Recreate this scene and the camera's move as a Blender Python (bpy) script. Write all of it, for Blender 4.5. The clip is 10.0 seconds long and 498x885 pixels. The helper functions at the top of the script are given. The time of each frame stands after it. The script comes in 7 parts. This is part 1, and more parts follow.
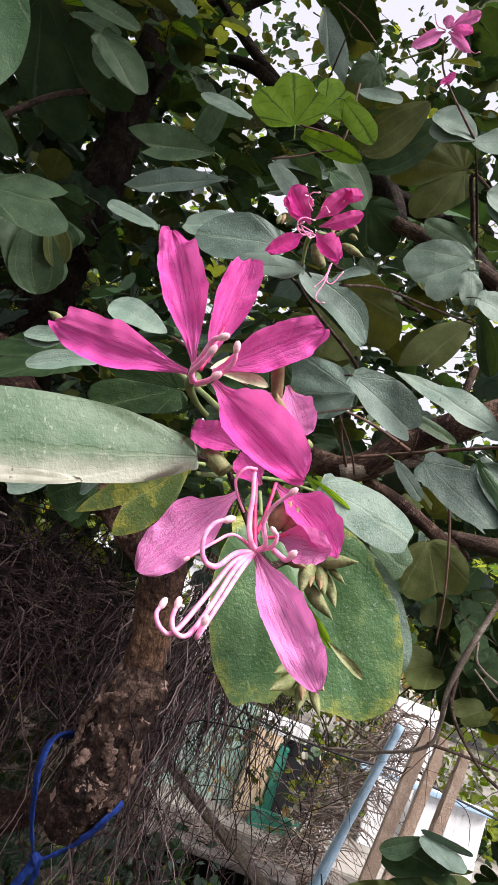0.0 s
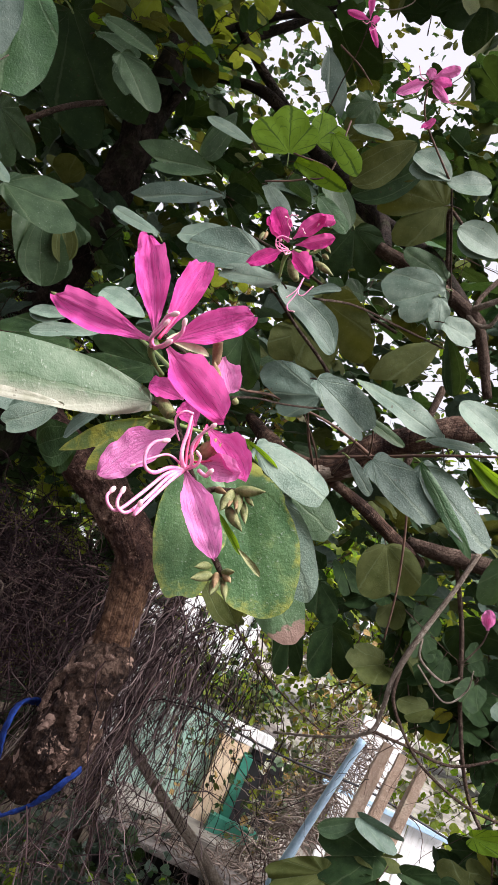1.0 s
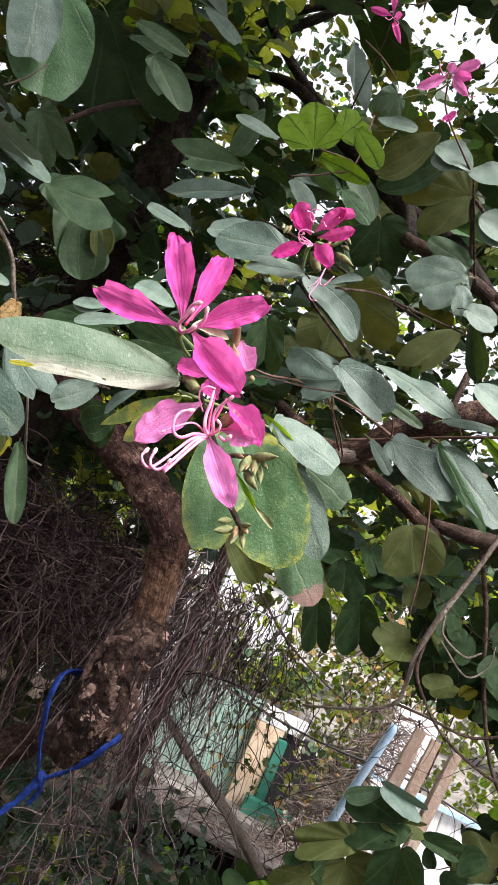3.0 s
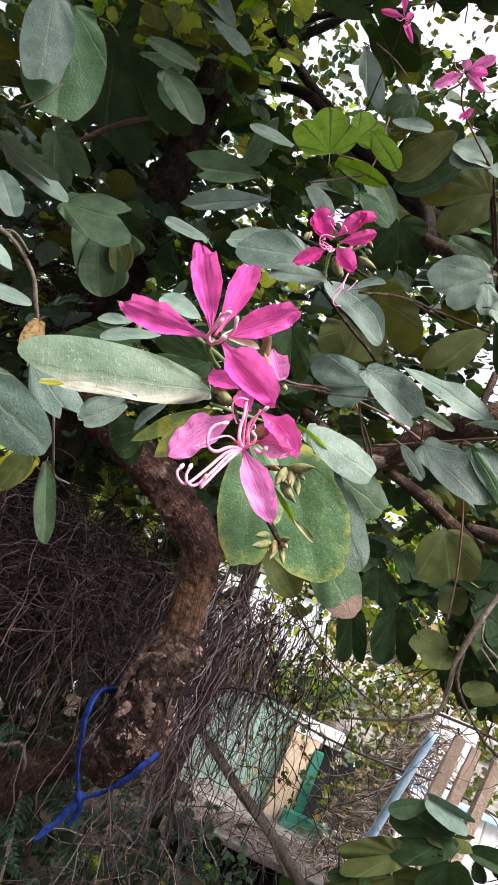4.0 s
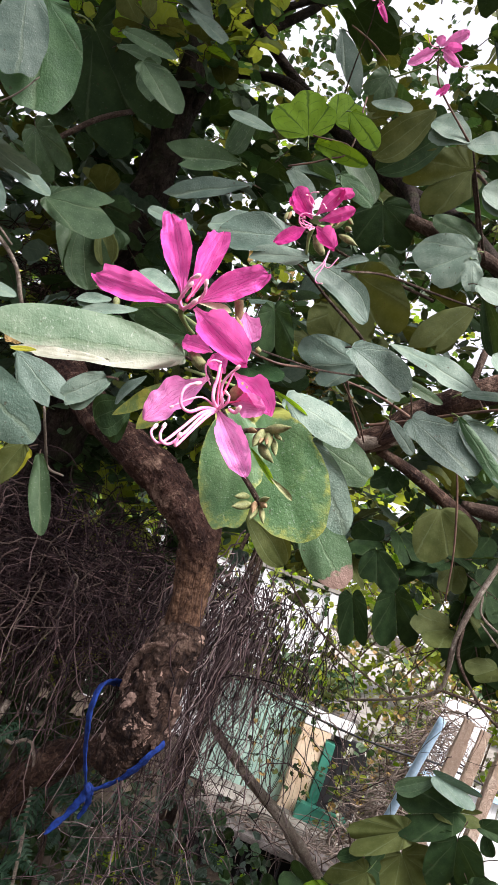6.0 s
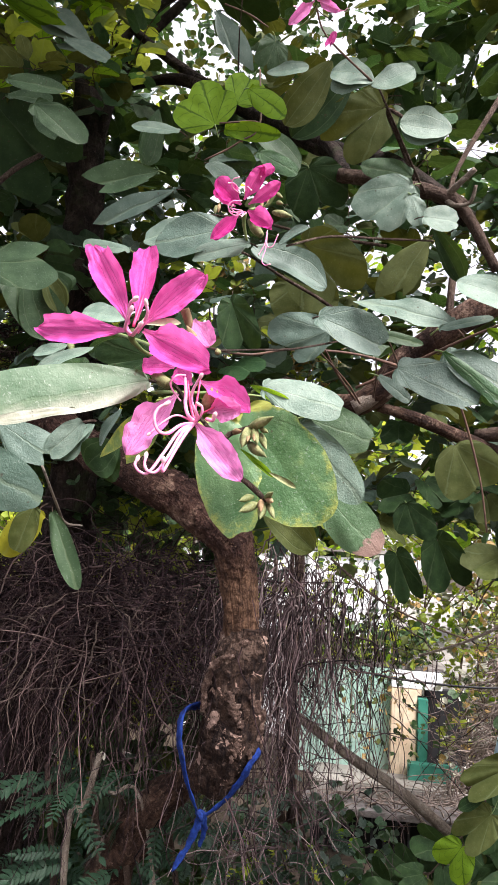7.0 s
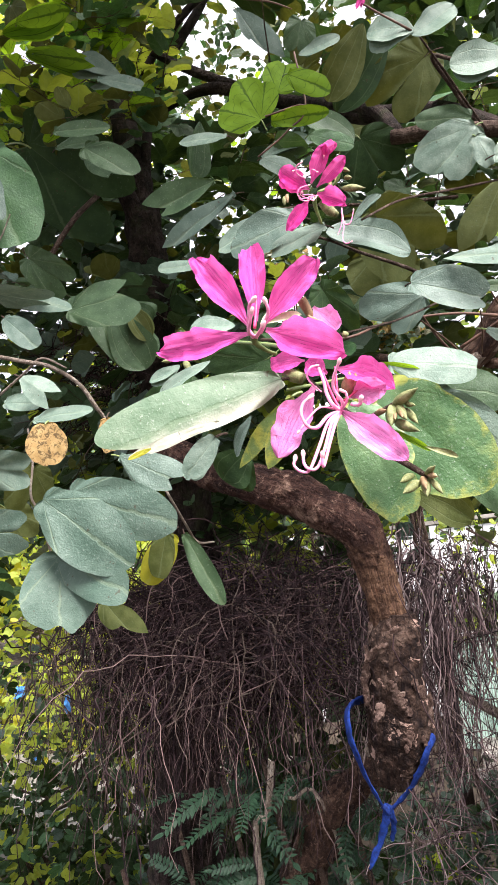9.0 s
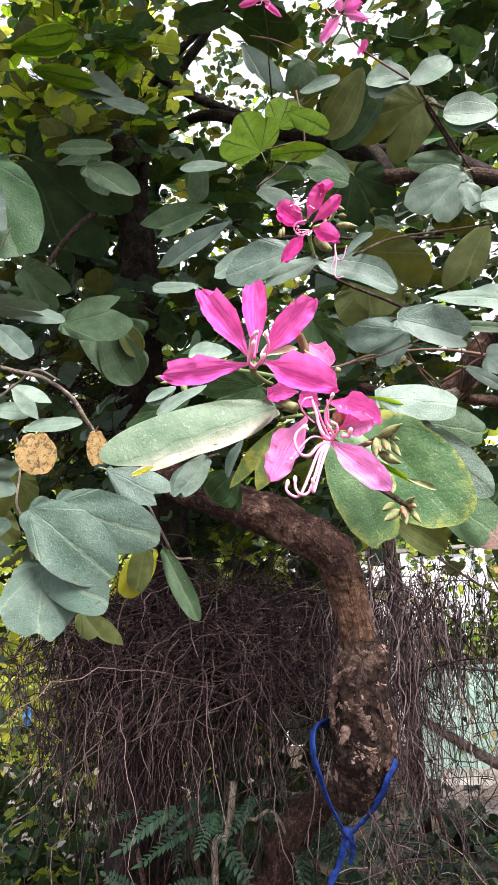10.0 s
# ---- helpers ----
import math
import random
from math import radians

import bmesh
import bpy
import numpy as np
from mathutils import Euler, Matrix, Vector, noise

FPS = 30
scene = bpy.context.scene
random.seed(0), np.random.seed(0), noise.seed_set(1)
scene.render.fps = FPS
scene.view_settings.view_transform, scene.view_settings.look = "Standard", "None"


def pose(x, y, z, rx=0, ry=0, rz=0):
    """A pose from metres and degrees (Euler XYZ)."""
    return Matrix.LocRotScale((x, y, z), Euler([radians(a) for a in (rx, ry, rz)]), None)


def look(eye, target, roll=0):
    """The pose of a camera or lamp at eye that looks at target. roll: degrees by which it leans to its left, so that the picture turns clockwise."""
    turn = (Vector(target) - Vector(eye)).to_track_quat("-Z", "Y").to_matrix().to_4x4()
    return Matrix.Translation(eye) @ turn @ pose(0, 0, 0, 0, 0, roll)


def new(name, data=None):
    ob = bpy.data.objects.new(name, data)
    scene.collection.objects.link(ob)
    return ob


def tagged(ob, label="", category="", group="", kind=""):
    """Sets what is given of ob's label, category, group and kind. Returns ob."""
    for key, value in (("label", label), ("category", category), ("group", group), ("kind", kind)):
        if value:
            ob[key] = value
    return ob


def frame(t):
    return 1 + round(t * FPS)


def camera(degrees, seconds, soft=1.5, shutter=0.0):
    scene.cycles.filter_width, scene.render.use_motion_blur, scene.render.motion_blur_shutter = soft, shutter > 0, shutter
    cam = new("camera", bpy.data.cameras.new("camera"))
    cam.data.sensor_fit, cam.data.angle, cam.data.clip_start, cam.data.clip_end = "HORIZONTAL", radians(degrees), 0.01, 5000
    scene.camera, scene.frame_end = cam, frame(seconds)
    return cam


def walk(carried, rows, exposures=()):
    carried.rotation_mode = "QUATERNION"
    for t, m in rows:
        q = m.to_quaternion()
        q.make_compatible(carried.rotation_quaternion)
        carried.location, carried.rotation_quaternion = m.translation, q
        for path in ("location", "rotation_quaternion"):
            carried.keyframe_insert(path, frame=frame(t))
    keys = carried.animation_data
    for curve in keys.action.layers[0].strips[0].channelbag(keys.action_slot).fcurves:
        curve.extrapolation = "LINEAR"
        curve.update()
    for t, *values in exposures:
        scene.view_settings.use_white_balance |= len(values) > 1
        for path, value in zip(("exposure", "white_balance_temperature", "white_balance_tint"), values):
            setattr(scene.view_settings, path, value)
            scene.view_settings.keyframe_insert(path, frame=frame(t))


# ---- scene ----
cam = camera(40.7, 10.0, soft=1.3)
PATH = [
    (0, (0.056, 0.056, 1.565), (-0.093, 2.009, 1.97), 20.3),
    (0.5, (0.069, 0.018, 1.537), (-0.044, 1.973, 1.943), 22.1),
    (1, (0.095, -0.018, 1.533), (-0.048, 1.925, 1.983), 24.9),
    (1.5, (0.088, -0.046, 1.52), (-0.131, 1.89, 1.971), 28.3),
    (2, (0.11, -0.065, 1.519), (-0.096, 1.87, 1.982), 28.4),
    (2.5, (0.106, -0.064, 1.515), (-0.066, 1.877, 1.967), 27.9),
    (3, (0.113, -0.064, 1.517), (-0.114, 1.886, 1.9), 25.2),
    (3.2, (0.102, -0.063, 1.514), (-0.135, 1.884, 1.909), 25.1),
    (4.3, (0.11, -0.053, 1.518), (-0.202, 1.886, 1.899), 22.9),
    (4.5, (0.115, -0.055, 1.516), (-0.145, 1.888, 1.912), 22.3),
    (5, (0.126, -0.048, 1.513), (-0.108, 1.903, 1.884), 21.9),
    (5.5, (0.14, -0.051, 1.508), (-0.02, 1.907, 1.885), 20.6),
    (6, (0.124, -0.053, 1.504), (-0.174, 1.889, 1.879), 20.9),
    (6.2, (0.118, -0.055, 1.504), (-0.214, 1.878, 1.894), 19.1),
    (7.3, (0.137, -0.042, 1.512), (-0.239, 1.894, 1.841), -2.2),
    (7.5, (0.136, -0.039, 1.51), (-0.315, 1.882, 1.835), -5.4),
    (8, (0.117, -0.034, 1.514), (-0.444, 1.852, 1.872), -10.7),
    (8.5, (0.094, -0.037, 1.513), (-0.511, 1.84, 1.848), -11.5),
    (9, (0.104, -0.041, 1.511), (-0.486, 1.837, 1.864), -6.7),
    (9.5, (0.1, -0.062, 1.511), (-0.409, 1.827, 1.93), -4.2),
    (10, (0.102, -0.066, 1.51), (-0.415, 1.824, 1.912), -3.9),
]
EXPOSURES = [(0.0, 0.71), (1.0, 0.76), (2.5, 0.95), (5.5, 0.985), (7.5, 1.34), (9.0, 1.51), (10.0, 1.41)]
walk(cam, [(t, look(eye, target, roll)) for t, eye, target, roll in PATH], EXPOSURES)

# ---- light ----
SUN_ELEVATION, SUN_TURN = 54.0, 132.0
world = bpy.data.worlds.new("overcast_sky")
scene.world = world
world.use_nodes = True
wn, wl = world.node_tree.nodes, world.node_tree.links
sky = wn.new("ShaderNodeTexSky")
sky.sky_type, sky.sun_disc = "NISHITA", False
sky.sun_elevation, sky.sun_rotation = radians(SUN_ELEVATION), radians(SUN_TURN)
sky.dust_density, sky.air_density = 4.0, 1.0
haze = wn.new("ShaderNodeMix")
haze.data_type = "RGBA"
haze.inputs["Factor"].default_value = 0.55
haze.inputs["B"].default_value = (11.1, 10.45, 11.35, 1)
wl.new(sky.outputs["Color"], haze.inputs["A"])
wl.new(haze.outputs["Result"], wn["Background"].inputs["Color"])
wn["Background"].inputs["Strength"].default_value = 0.086
sun = new("sun", bpy.data.lights.new("sun", "SUN"))
sun.data.energy, sun.data.angle, sun.data.color = 5.0, radians(32), (1.0, 0.932, 0.945)
sun.matrix_world = look((0, 0, 0), (math.sin(radians(SUN_TURN)) * -1.0 * math.cos(radians(SUN_ELEVATION)), math.cos(radians(SUN_TURN)) * -1.0 * math.cos(radians(SUN_ELEVATION)), -math.sin(radians(SUN_ELEVATION))))


# ---- materials ----
class Nodes:
    """A small node-graph writer for one material."""

    def __init__(self, name):
        self.mat = bpy.data.materials.new(name)
        self.mat.use_nodes = True
        self.n, self.l = self.mat.node_tree.nodes, self.mat.node_tree.links
        self.bsdf = self.n["Principled BSDF"]
        self.out = self.n["Material Output"]

    def put(self, socket, value):
        if isinstance(value, bpy.types.NodeSocket):
            self.l.new(value, socket)
        elif isinstance(value, (tuple, list)) and socket.type == "RGBA":
            socket.default_value = (*value[:3], 1)
        else:
            socket.default_value = value

    def math(self, op, a, b=0.0, clamp=False):
        node = self.n.new("ShaderNodeMath")
        node.operation, node.use_clamp = op, clamp
        self.put(node.inputs[0], a)
        self.put(node.inputs[1], b)
        return node.outputs[0]

    def mix(self, f, a, b, blend="MIX"):
        node = self.n.new("ShaderNodeMix")
        node.data_type, node.blend_type = "RGBA", blend
        self.put(node.inputs["Factor"], f)
        self.put(node.inputs["A"], a)
        self.put(node.inputs["B"], b)
        return node.outputs["Result"]

    def steps(self, v, lo, hi):
        node = self.n.new("ShaderNodeMapRange")
        node.interpolation_type = "SMOOTHSTEP"
        self.put(node.inputs["Value"], v)
        node.inputs["From Min"].default_value, node.inputs["From Max"].default_value = lo, hi
        return node.outputs["Result"]

    def noise(self, scale, where=None, detail=4.0, rough=0.6, dims="3D", warp=0.0):
        node = self.n.new("ShaderNodeTexNoise")
        node.noise_dimensions = dims
        node.inputs["Scale"].default_value, node.inputs["Detail"].default_value = scale, detail
        node.inputs["Roughness"].default_value, node.inputs["Distortion"].default_value = rough, warp
        if where is not None:
            self.put(node.inputs["Vector"], where)
        return node.outputs["Fac"]

    def coord(self, kind="Object"):
        return self.n.new("ShaderNodeTexCoord").outputs[kind]

    def world_place(self):
        return self.n.new("ShaderNodeNewGeometry").outputs["Position"]

    def stretch(self, v, s):
        node = self.n.new("ShaderNodeMapping")
        self.put(node.inputs["Vector"], v)
        node.inputs["Scale"].default_value = s
        return node.outputs["Vector"]

    def split(self, v):
        node = self.n.new("ShaderNodeSeparateXYZ")
        self.put(node.inputs[0], v)
        return node.outputs

    def chance(self):
        a = self.n.new("ShaderNodeObjectInfo").outputs["Random"]
        b = self.n.new("ShaderNodeNewGeometry").outputs["Random Per Island"]
        return self.math("FRACT", self.math("ADD", a, b))

    def bump(self, height, strength, distance):
        node = self.n.new("ShaderNodeBump")
        node.inputs["Strength"].default_value, node.inputs["Distance"].default_value = strength, distance
        self.put(node.inputs["Height"], height)
        self.l.new(node.outputs["Normal"], self.bsdf.inputs["Normal"])
        return node.outputs["Normal"]

    def done(self, color, rough=0.6, spec=0.5, through_light=None, amount=0.3, metal=0.0):
        self.put(self.bsdf.inputs["Base Color"], color)
        self.put(self.bsdf.inputs["Roughness"], rough)
        self.put(self.bsdf.inputs["Specular IOR Level"], spec)
        self.bsdf.inputs["Metallic"].default_value = metal
        if through_light is not None:
            tr = self.n.new("ShaderNodeBsdfTranslucent")
            self.put(tr.inputs["Color"], through_light)
            mixer = self.n.new("ShaderNodeMixShader")
            self.put(mixer.inputs["Fac"], amount)
            self.l.new(self.bsdf.outputs[0], mixer.inputs[1])
            self.l.new(tr.outputs[0], mixer.inputs[2])
            self.l.new(mixer.outputs[0], self.out.inputs["Surface"])
        return self.mat


def leaf_material(name, dark, light, glow, amount=0.3, rough=0.42, spec=0.5, blotch=None, edge=None, dust=0.25, tip=None, vein=(0.30, 0.36, 0.20), vein_mix=0.12, vein_width=0.95, blotch_at=(0.55, 0.75), relief=1.0, half=None, oval=False, blotch_size=3.0, branching=0.0):
    m = Nodes(name)
    uv = m.coord("UV")
    u, v, _ = m.split(uv)
    who = m.chance()
    shift = m.n.new("ShaderNodeVectorMath")
    shift.operation = "ADD"
    sheet = m.n.new("ShaderNodeUVMap")
    sheet.uv_map = "plane"
    flat = sheet.outputs[0]
    m.put(shift.inputs[0], flat)
    many = m.n.new("ShaderNodeCombineXYZ")
    m.put(many.inputs[0], m.math("MULTIPLY", who, 37.0))
    m.put(many.inputs[2], m.math("MULTIPLY", who, 11.0))
    m.put(shift.inputs[1], many.outputs[0])
    where = shift.outputs[0]
    mottle = m.noise(4.5, where, 6.0, 0.68)
    fine = m.noise(48.0, where, 3.0, 0.65)
    col = m.mix(m.steps(mottle, 0.3, 0.72), dark, light)
    col = m.mix(m.math("MULTIPLY", m.math("SUBTRACT", who, 0.5), 0.5, True), col, light)
    # palmate veins run out from the stalk
    wave = m.math("COSINE", m.math("ADD", m.math("MULTIPLY", m.math("SUBTRACT", u, 0.5), 62.0), m.math("MULTIPLY", m.math("SUBTRACT", mottle, 0.5), 1.6)))
    veins = m.steps(wave, vein_width, 1.0)
    if branching:
        # side veins leave the main ones as chevrons
        aside = m.math("ARCCOSINE", wave)
        rungs = m.math("COSINE", m.math("ADD", m.math("SUBTRACT", m.math("MULTIPLY", v, 26.0), m.math("MULTIPLY", aside, 2.2)), m.math("MULTIPLY", mottle, 5.0)))
        veins = m.math("MAXIMUM", veins, m.math("MULTIPLY", m.steps(rungs, 0.93, 1.0), branching))
    mesh_net = m.n.new("ShaderNodeTexVoronoi")
    mesh_net.feature = "DISTANCE_TO_EDGE"
    mesh_net.inputs["Scale"].default_value = 26.0
    m.put(mesh_net.inputs["Vector"], where)
    cross = m.steps(mesh_net.outputs["Distance"], 0.10, 0.0)
    net = m.math("MAXIMUM", veins, m.math("MULTIPLY", cross, 0.035))
    col = m.mix(m.math("MULTIPLY", net, vein_mix), col, vein)
    specks = m.steps(fine, 0.60, 0.72)
    col = m.mix(m.math("MULTIPLY", specks, dust), col, (0.50, 0.54, 0.46))
    pits = m.steps(m.noise(17.0, where, 2.0, 0.5), 0.70, 0.735)
    col = m.mix(m.math("MULTIPLY", pits, 0.75), col, (0.045, 0.032, 0.018))
    if blotch:
        col = m.mix(m.math("MULTIPLY", m.steps(m.noise(blotch_size, where, 6.0, 0.7, warp=0.6), *blotch_at), 0.8), col, blotch)
    if half:
        across = m.math("ADD", m.split(flat)[0], m.math("MULTIPLY", m.math("SUBTRACT", m.noise(6.0, flat, 5.0, 0.7), 0.5), 0.14))
        col = m.mix(m.math("MULTIPLY", m.steps(across, 0.02, -0.08), 0.85), col, half)
    if edge:
        rim = m.math("MAXIMUM", v, m.math("MULTIPLY", m.math("ABSOLUTE", m.math("SUBTRACT", u, 0.5)), 6.25)) if oval else v
        ragged = m.math("ADD", rim, m.math("MULTIPLY", m.noise(13.0, where, 7.0, 0.8), 0.62))
        col = m.mix(m.math("MULTIPLY", m.steps(ragged, 1.20, 1.40), 0.8), col, edge)
    if tip:
        col = m.mix(m.steps(m.math("ADD", m.split(flat)[1], m.math("MULTIPLY", m.noise(5.0, flat, 6.0, 0.7), 0.4)), 0.97, 1.01), col, m.mix(m.math("MULTIPLY", m.steps(fine, 0.5, 0.7), 0.45), tip, (0.15, 0.09, 0.07)))
    m.bump(m.math("ADD", m.math("SUBTRACT", m.math("SUBTRACT", m.math("MULTIPLY", mottle, 0.9), m.math("MULTIPLY", veins, 0.16 if vein_mix else 0.04)), m.math("MULTIPLY", cross, 0.035)), m.math("MULTIPLY", fine, 0.3)), 0.65 * relief, 0.0020)
    return m.done(col, m.math("ADD", rough, m.math("MULTIPLY", fine, 0.18)), spec, m.mix(m.math("MULTIPLY", net, vein_mix), m.mix(0.25, glow, col), vein), amount)


LEAF = {
    "green": leaf_material("leaf_green", (0.028, 0.060, 0.026), (0.064, 0.112, 0.054), (0.10, 0.20, 0.02), 0.18, 0.45, 0.3, vein_mix=0.12),
    # blue and grey hold the sky's sheen on upper leaf faces in their colour
    "blue": leaf_material("leaf_bluish", (0.046, 0.090, 0.064), (0.102, 0.155, 0.120), (0.09, 0.18, 0.05), 0.12, 0.46, 0.55, dust=0.28, relief=1.4, vein_mix=0.14),
    "teal": leaf_material("leaf_teal", (0.038, 0.078, 0.054), (0.084, 0.134, 0.100), (0.09, 0.18, 0.05), 0.12, 0.48, 0.45, dust=0.24, relief=1.5, vein_mix=0.16),
    "grey": leaf_material("leaf_dusty_sheen", (0.085, 0.145, 0.105), (0.170, 0.235, 0.180), (0.10, 0.18, 0.06), 0.10, 0.5, 0.5, dust=0.28),
    "lush": leaf_material("leaf_lush", (0.026, 0.082, 0.028), (0.062, 0.145, 0.052), (0.10, 0.22, 0.03), 0.16, 0.42, 0.5, dust=0.15, vein_mix=0.1, relief=2.0),
    # near-black copy of the leaf green: shade inside the crown, put into the colour
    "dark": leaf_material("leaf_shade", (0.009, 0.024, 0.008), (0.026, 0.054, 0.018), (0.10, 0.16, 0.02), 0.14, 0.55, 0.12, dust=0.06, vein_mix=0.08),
    "olive": leaf_material("leaf_olive", (0.040, 0.056, 0.012), (0.082, 0.098, 0.029), (0.20, 0.20, 0.02), 0.22, 0.6, 0.2, dust=0.10, vein_mix=0.12),
    "young": leaf_material("leaf_young", (0.085, 0.172, 0.010), (0.150, 0.262, 0.018), (0.34, 0.54, 0.02), 0.5, 0.6, 0.2, dust=0.03, vein=(0.025, 0.06, 0.006), vein_mix=0.7, vein_width=0.92, branching=0.55),
    "blotched": leaf_material("leaf_blotched", (0.030, 0.096, 0.026), (0.092, 0.188, 0.070), (0.14, 0.25, 0.03), 0.15, 0.34, 0.6, blotch=(0.20, 0.29, 0.09), blotch_at=(0.54, 0.74), blotch_size=2.6, edge=(0.34, 0.36, 0.06), dust=0.35, vein_mix=0.0, oval=True, relief=0.9, vein_width=0.97),
    "pale": leaf_material("leaf_pale", (0.070, 0.132, 0.070), (0.168, 0.232, 0.152), (0.20, 0.30, 0.08), 0.15, 0.5, 0.4, blotch=(0.46, 0.52, 0.40), dust=0.35, vein_mix=0.10, relief=0.7, half=(0.37, 0.38, 0.30)),
    # white: a bleached lobe, and in bushes bright glints put into leaf colour
    "white": leaf_material("leaf_bleached_glint", (0.240, 0.250, 0.180), (0.400, 0.400, 0.330), (0.5, 0.5, 0.3), 0.15, 0.5, 0.4, dust=0.3, vein_mix=0.05, relief=0.3),
    "yellow": leaf_material("leaf_yellow", (0.230, 0.240, 0.015), (0.420, 0.400, 0.030), (0.60, 0.55, 0.02), 0.40, 0.5, 0.4, blotch=(0.12, 0.17, 0.02), dust=0.1),
    "browned": leaf_material("leaf_browned", (0.046, 0.108, 0.040), (0.110, 0.190, 0.095), (0.10, 0.2, 0.03), 0.12, 0.45, 0.5, tip=(0.29, 0.19, 0.155), dust=0.3),
    "dead": leaf_material("leaf_dead", (0.28, 0.17, 0.06), (0.44, 0.31, 0.13), (0.5, 0.35, 0.08), 0.25, 0.65, 0.3, blotch=(0.03, 0.018, 0.012), dust=0.1, vein=(0.20, 0.10, 0.04), blotch_at=(0.525, 0.545), blotch_size=10.0),
    "turning": leaf_material("leaf_turning", (0.060, 0.120, 0.028), (0.125, 0.200, 0.060), (0.30, 0.36, 0.03), 0.25, 0.45, 0.5, blotch=(0.36, 0.36, 0.05), blotch_at=(0.46, 0.60), blotch_size=3.4, edge=(0.42, 0.40, 0.06), dust=0.2, relief=1.2),
    # lime and far: sunlight on the leaves is put into raised colours
    "lime": leaf_material("leaf_lime_sunlit", (0.180, 0.250, 0.030), (0.380, 0.450, 0.080), (0.70, 0.78, 0.08), 0.55, 0.5, 0.4, dust=0.1),
    "far": leaf_material("leaf_far_sunlit", (0.060, 0.110, 0.015), (0.200, 0.260, 0.035), (0.55, 0.62, 0.05), 0.55, 0.5, 0.4, dust=0.1),
}


def petal_material(name, deep, main, pale, line):
    m = Nodes(name)
    uv = m.coord("UV")
    u, v, _ = m.split(uv)
    soft = m.noise(3.5, m.stretch(uv, (2.2, 1.0, 1.0)), 3.0)
    col = m.mix(m.steps(soft, 0.35, 0.7), main, pale)
    streak = m.noise(1.0, m.stretch(uv, (26.0, 2.4, 1.0)), 3.0, 0.5)
    col = m.mix(m.math("MULTIPLY", m.steps(streak, 0.52, 0.7), 0.10), col, deep)
    # thin broken veins along the petal, closest in its middle
    aside = m.math("ABSOLUTE", m.math("SUBTRACT", u, 0.5))
    wander = m.math("MULTIPLY", m.noise(1.0, m.stretch(uv, (5.0, 7.0, 1.0)), 3.0), 7.0)
    lines = m.steps(m.math("COSINE", m.math("ADD", m.math("MULTIPLY", u, 58.0), wander)), 0.86, 1.0)
    broken = m.steps(m.noise(1.0, m.stretch(uv, (16.0, 7.0, 1.0)), 2.0), 0.42, 0.52)
    faint = m.steps(aside, 0.46, 0.12)
    mid = m.math("MULTIPLY", m.steps(aside, 0.018, 0.0), m.steps(v, 0.95, 0.6))
    col = m.mix(m.math("MAXIMUM", m.math("MULTIPLY", mid, 0.45), m.math("MULTIPLY", m.math("MULTIPLY", m.math("MULTIPLY", lines, broken), faint), 0.95)), col, line)
    col = m.mix(m.math("MULTIPLY", m.steps(v, 0.2, 0.0), 0.4), col, (0.86, 0.46, 0.62))
    crinkle = m.math("MULTIPLY", m.noise(30.0, m.stretch(uv, (0.7, 1.5, 1.0)), 4.0, 0.6, warp=0.8), m.math("MULTIPLY", v, 0.7))
    m.bump(m.math("ADD", m.math("ADD", m.math("MULTIPLY", streak, 0.6), crinkle), m.noise(9.0, m.stretch(uv, (1.0, 1.6, 1.0)), 6.0, 0.7)), 0.9, 0.0018)
    return m.done(col, 0.5, 0.3, m.mix(0.5, main, (1.0, 0.28, 0.62)), 0.34)


PETAL = {
    "magenta": petal_material("petal_magenta", (0.52, 0.015, 0.24), (0.80, 0.070, 0.41), (0.88, 0.165, 0.55), (0.33, 0.004, 0.11)),
    # pale: light caught by the second flower's petals, put into their colour
    "pale": petal_material("petal_pink", (0.66, 0.12, 0.42), (0.86, 0.25, 0.60), (0.91, 0.38, 0.70), (0.48, 0.05, 0.27)),
    "deep": petal_material("petal_deep", (0.45, 0.005, 0.16), (0.70, 0.020, 0.29), (0.80, 0.060, 0.39), (0.28, 0.003, 0.09)),
}


def plain_material(name, color, color2, rough=0.6, scale=40.0, spec=0.4, bump=0.3, dist=0.001, metal=0.0):
    m = Nodes(name)
    f = m.noise(scale, m.world_place(), 5.0)
    g = m.noise(scale * 6, m.world_place(), 3.0)
    m.bump(m.math("ADD", f, m.math("MULTIPLY", g, 0.5)), bump, dist)
    return m.done(m.mix(m.steps(m.math("ADD", m.math("MULTIPLY", f, 0.75), m.math("MULTIPLY", g, 0.25)), 0.35, 0.68), color, color2), rough, spec, metal=metal)


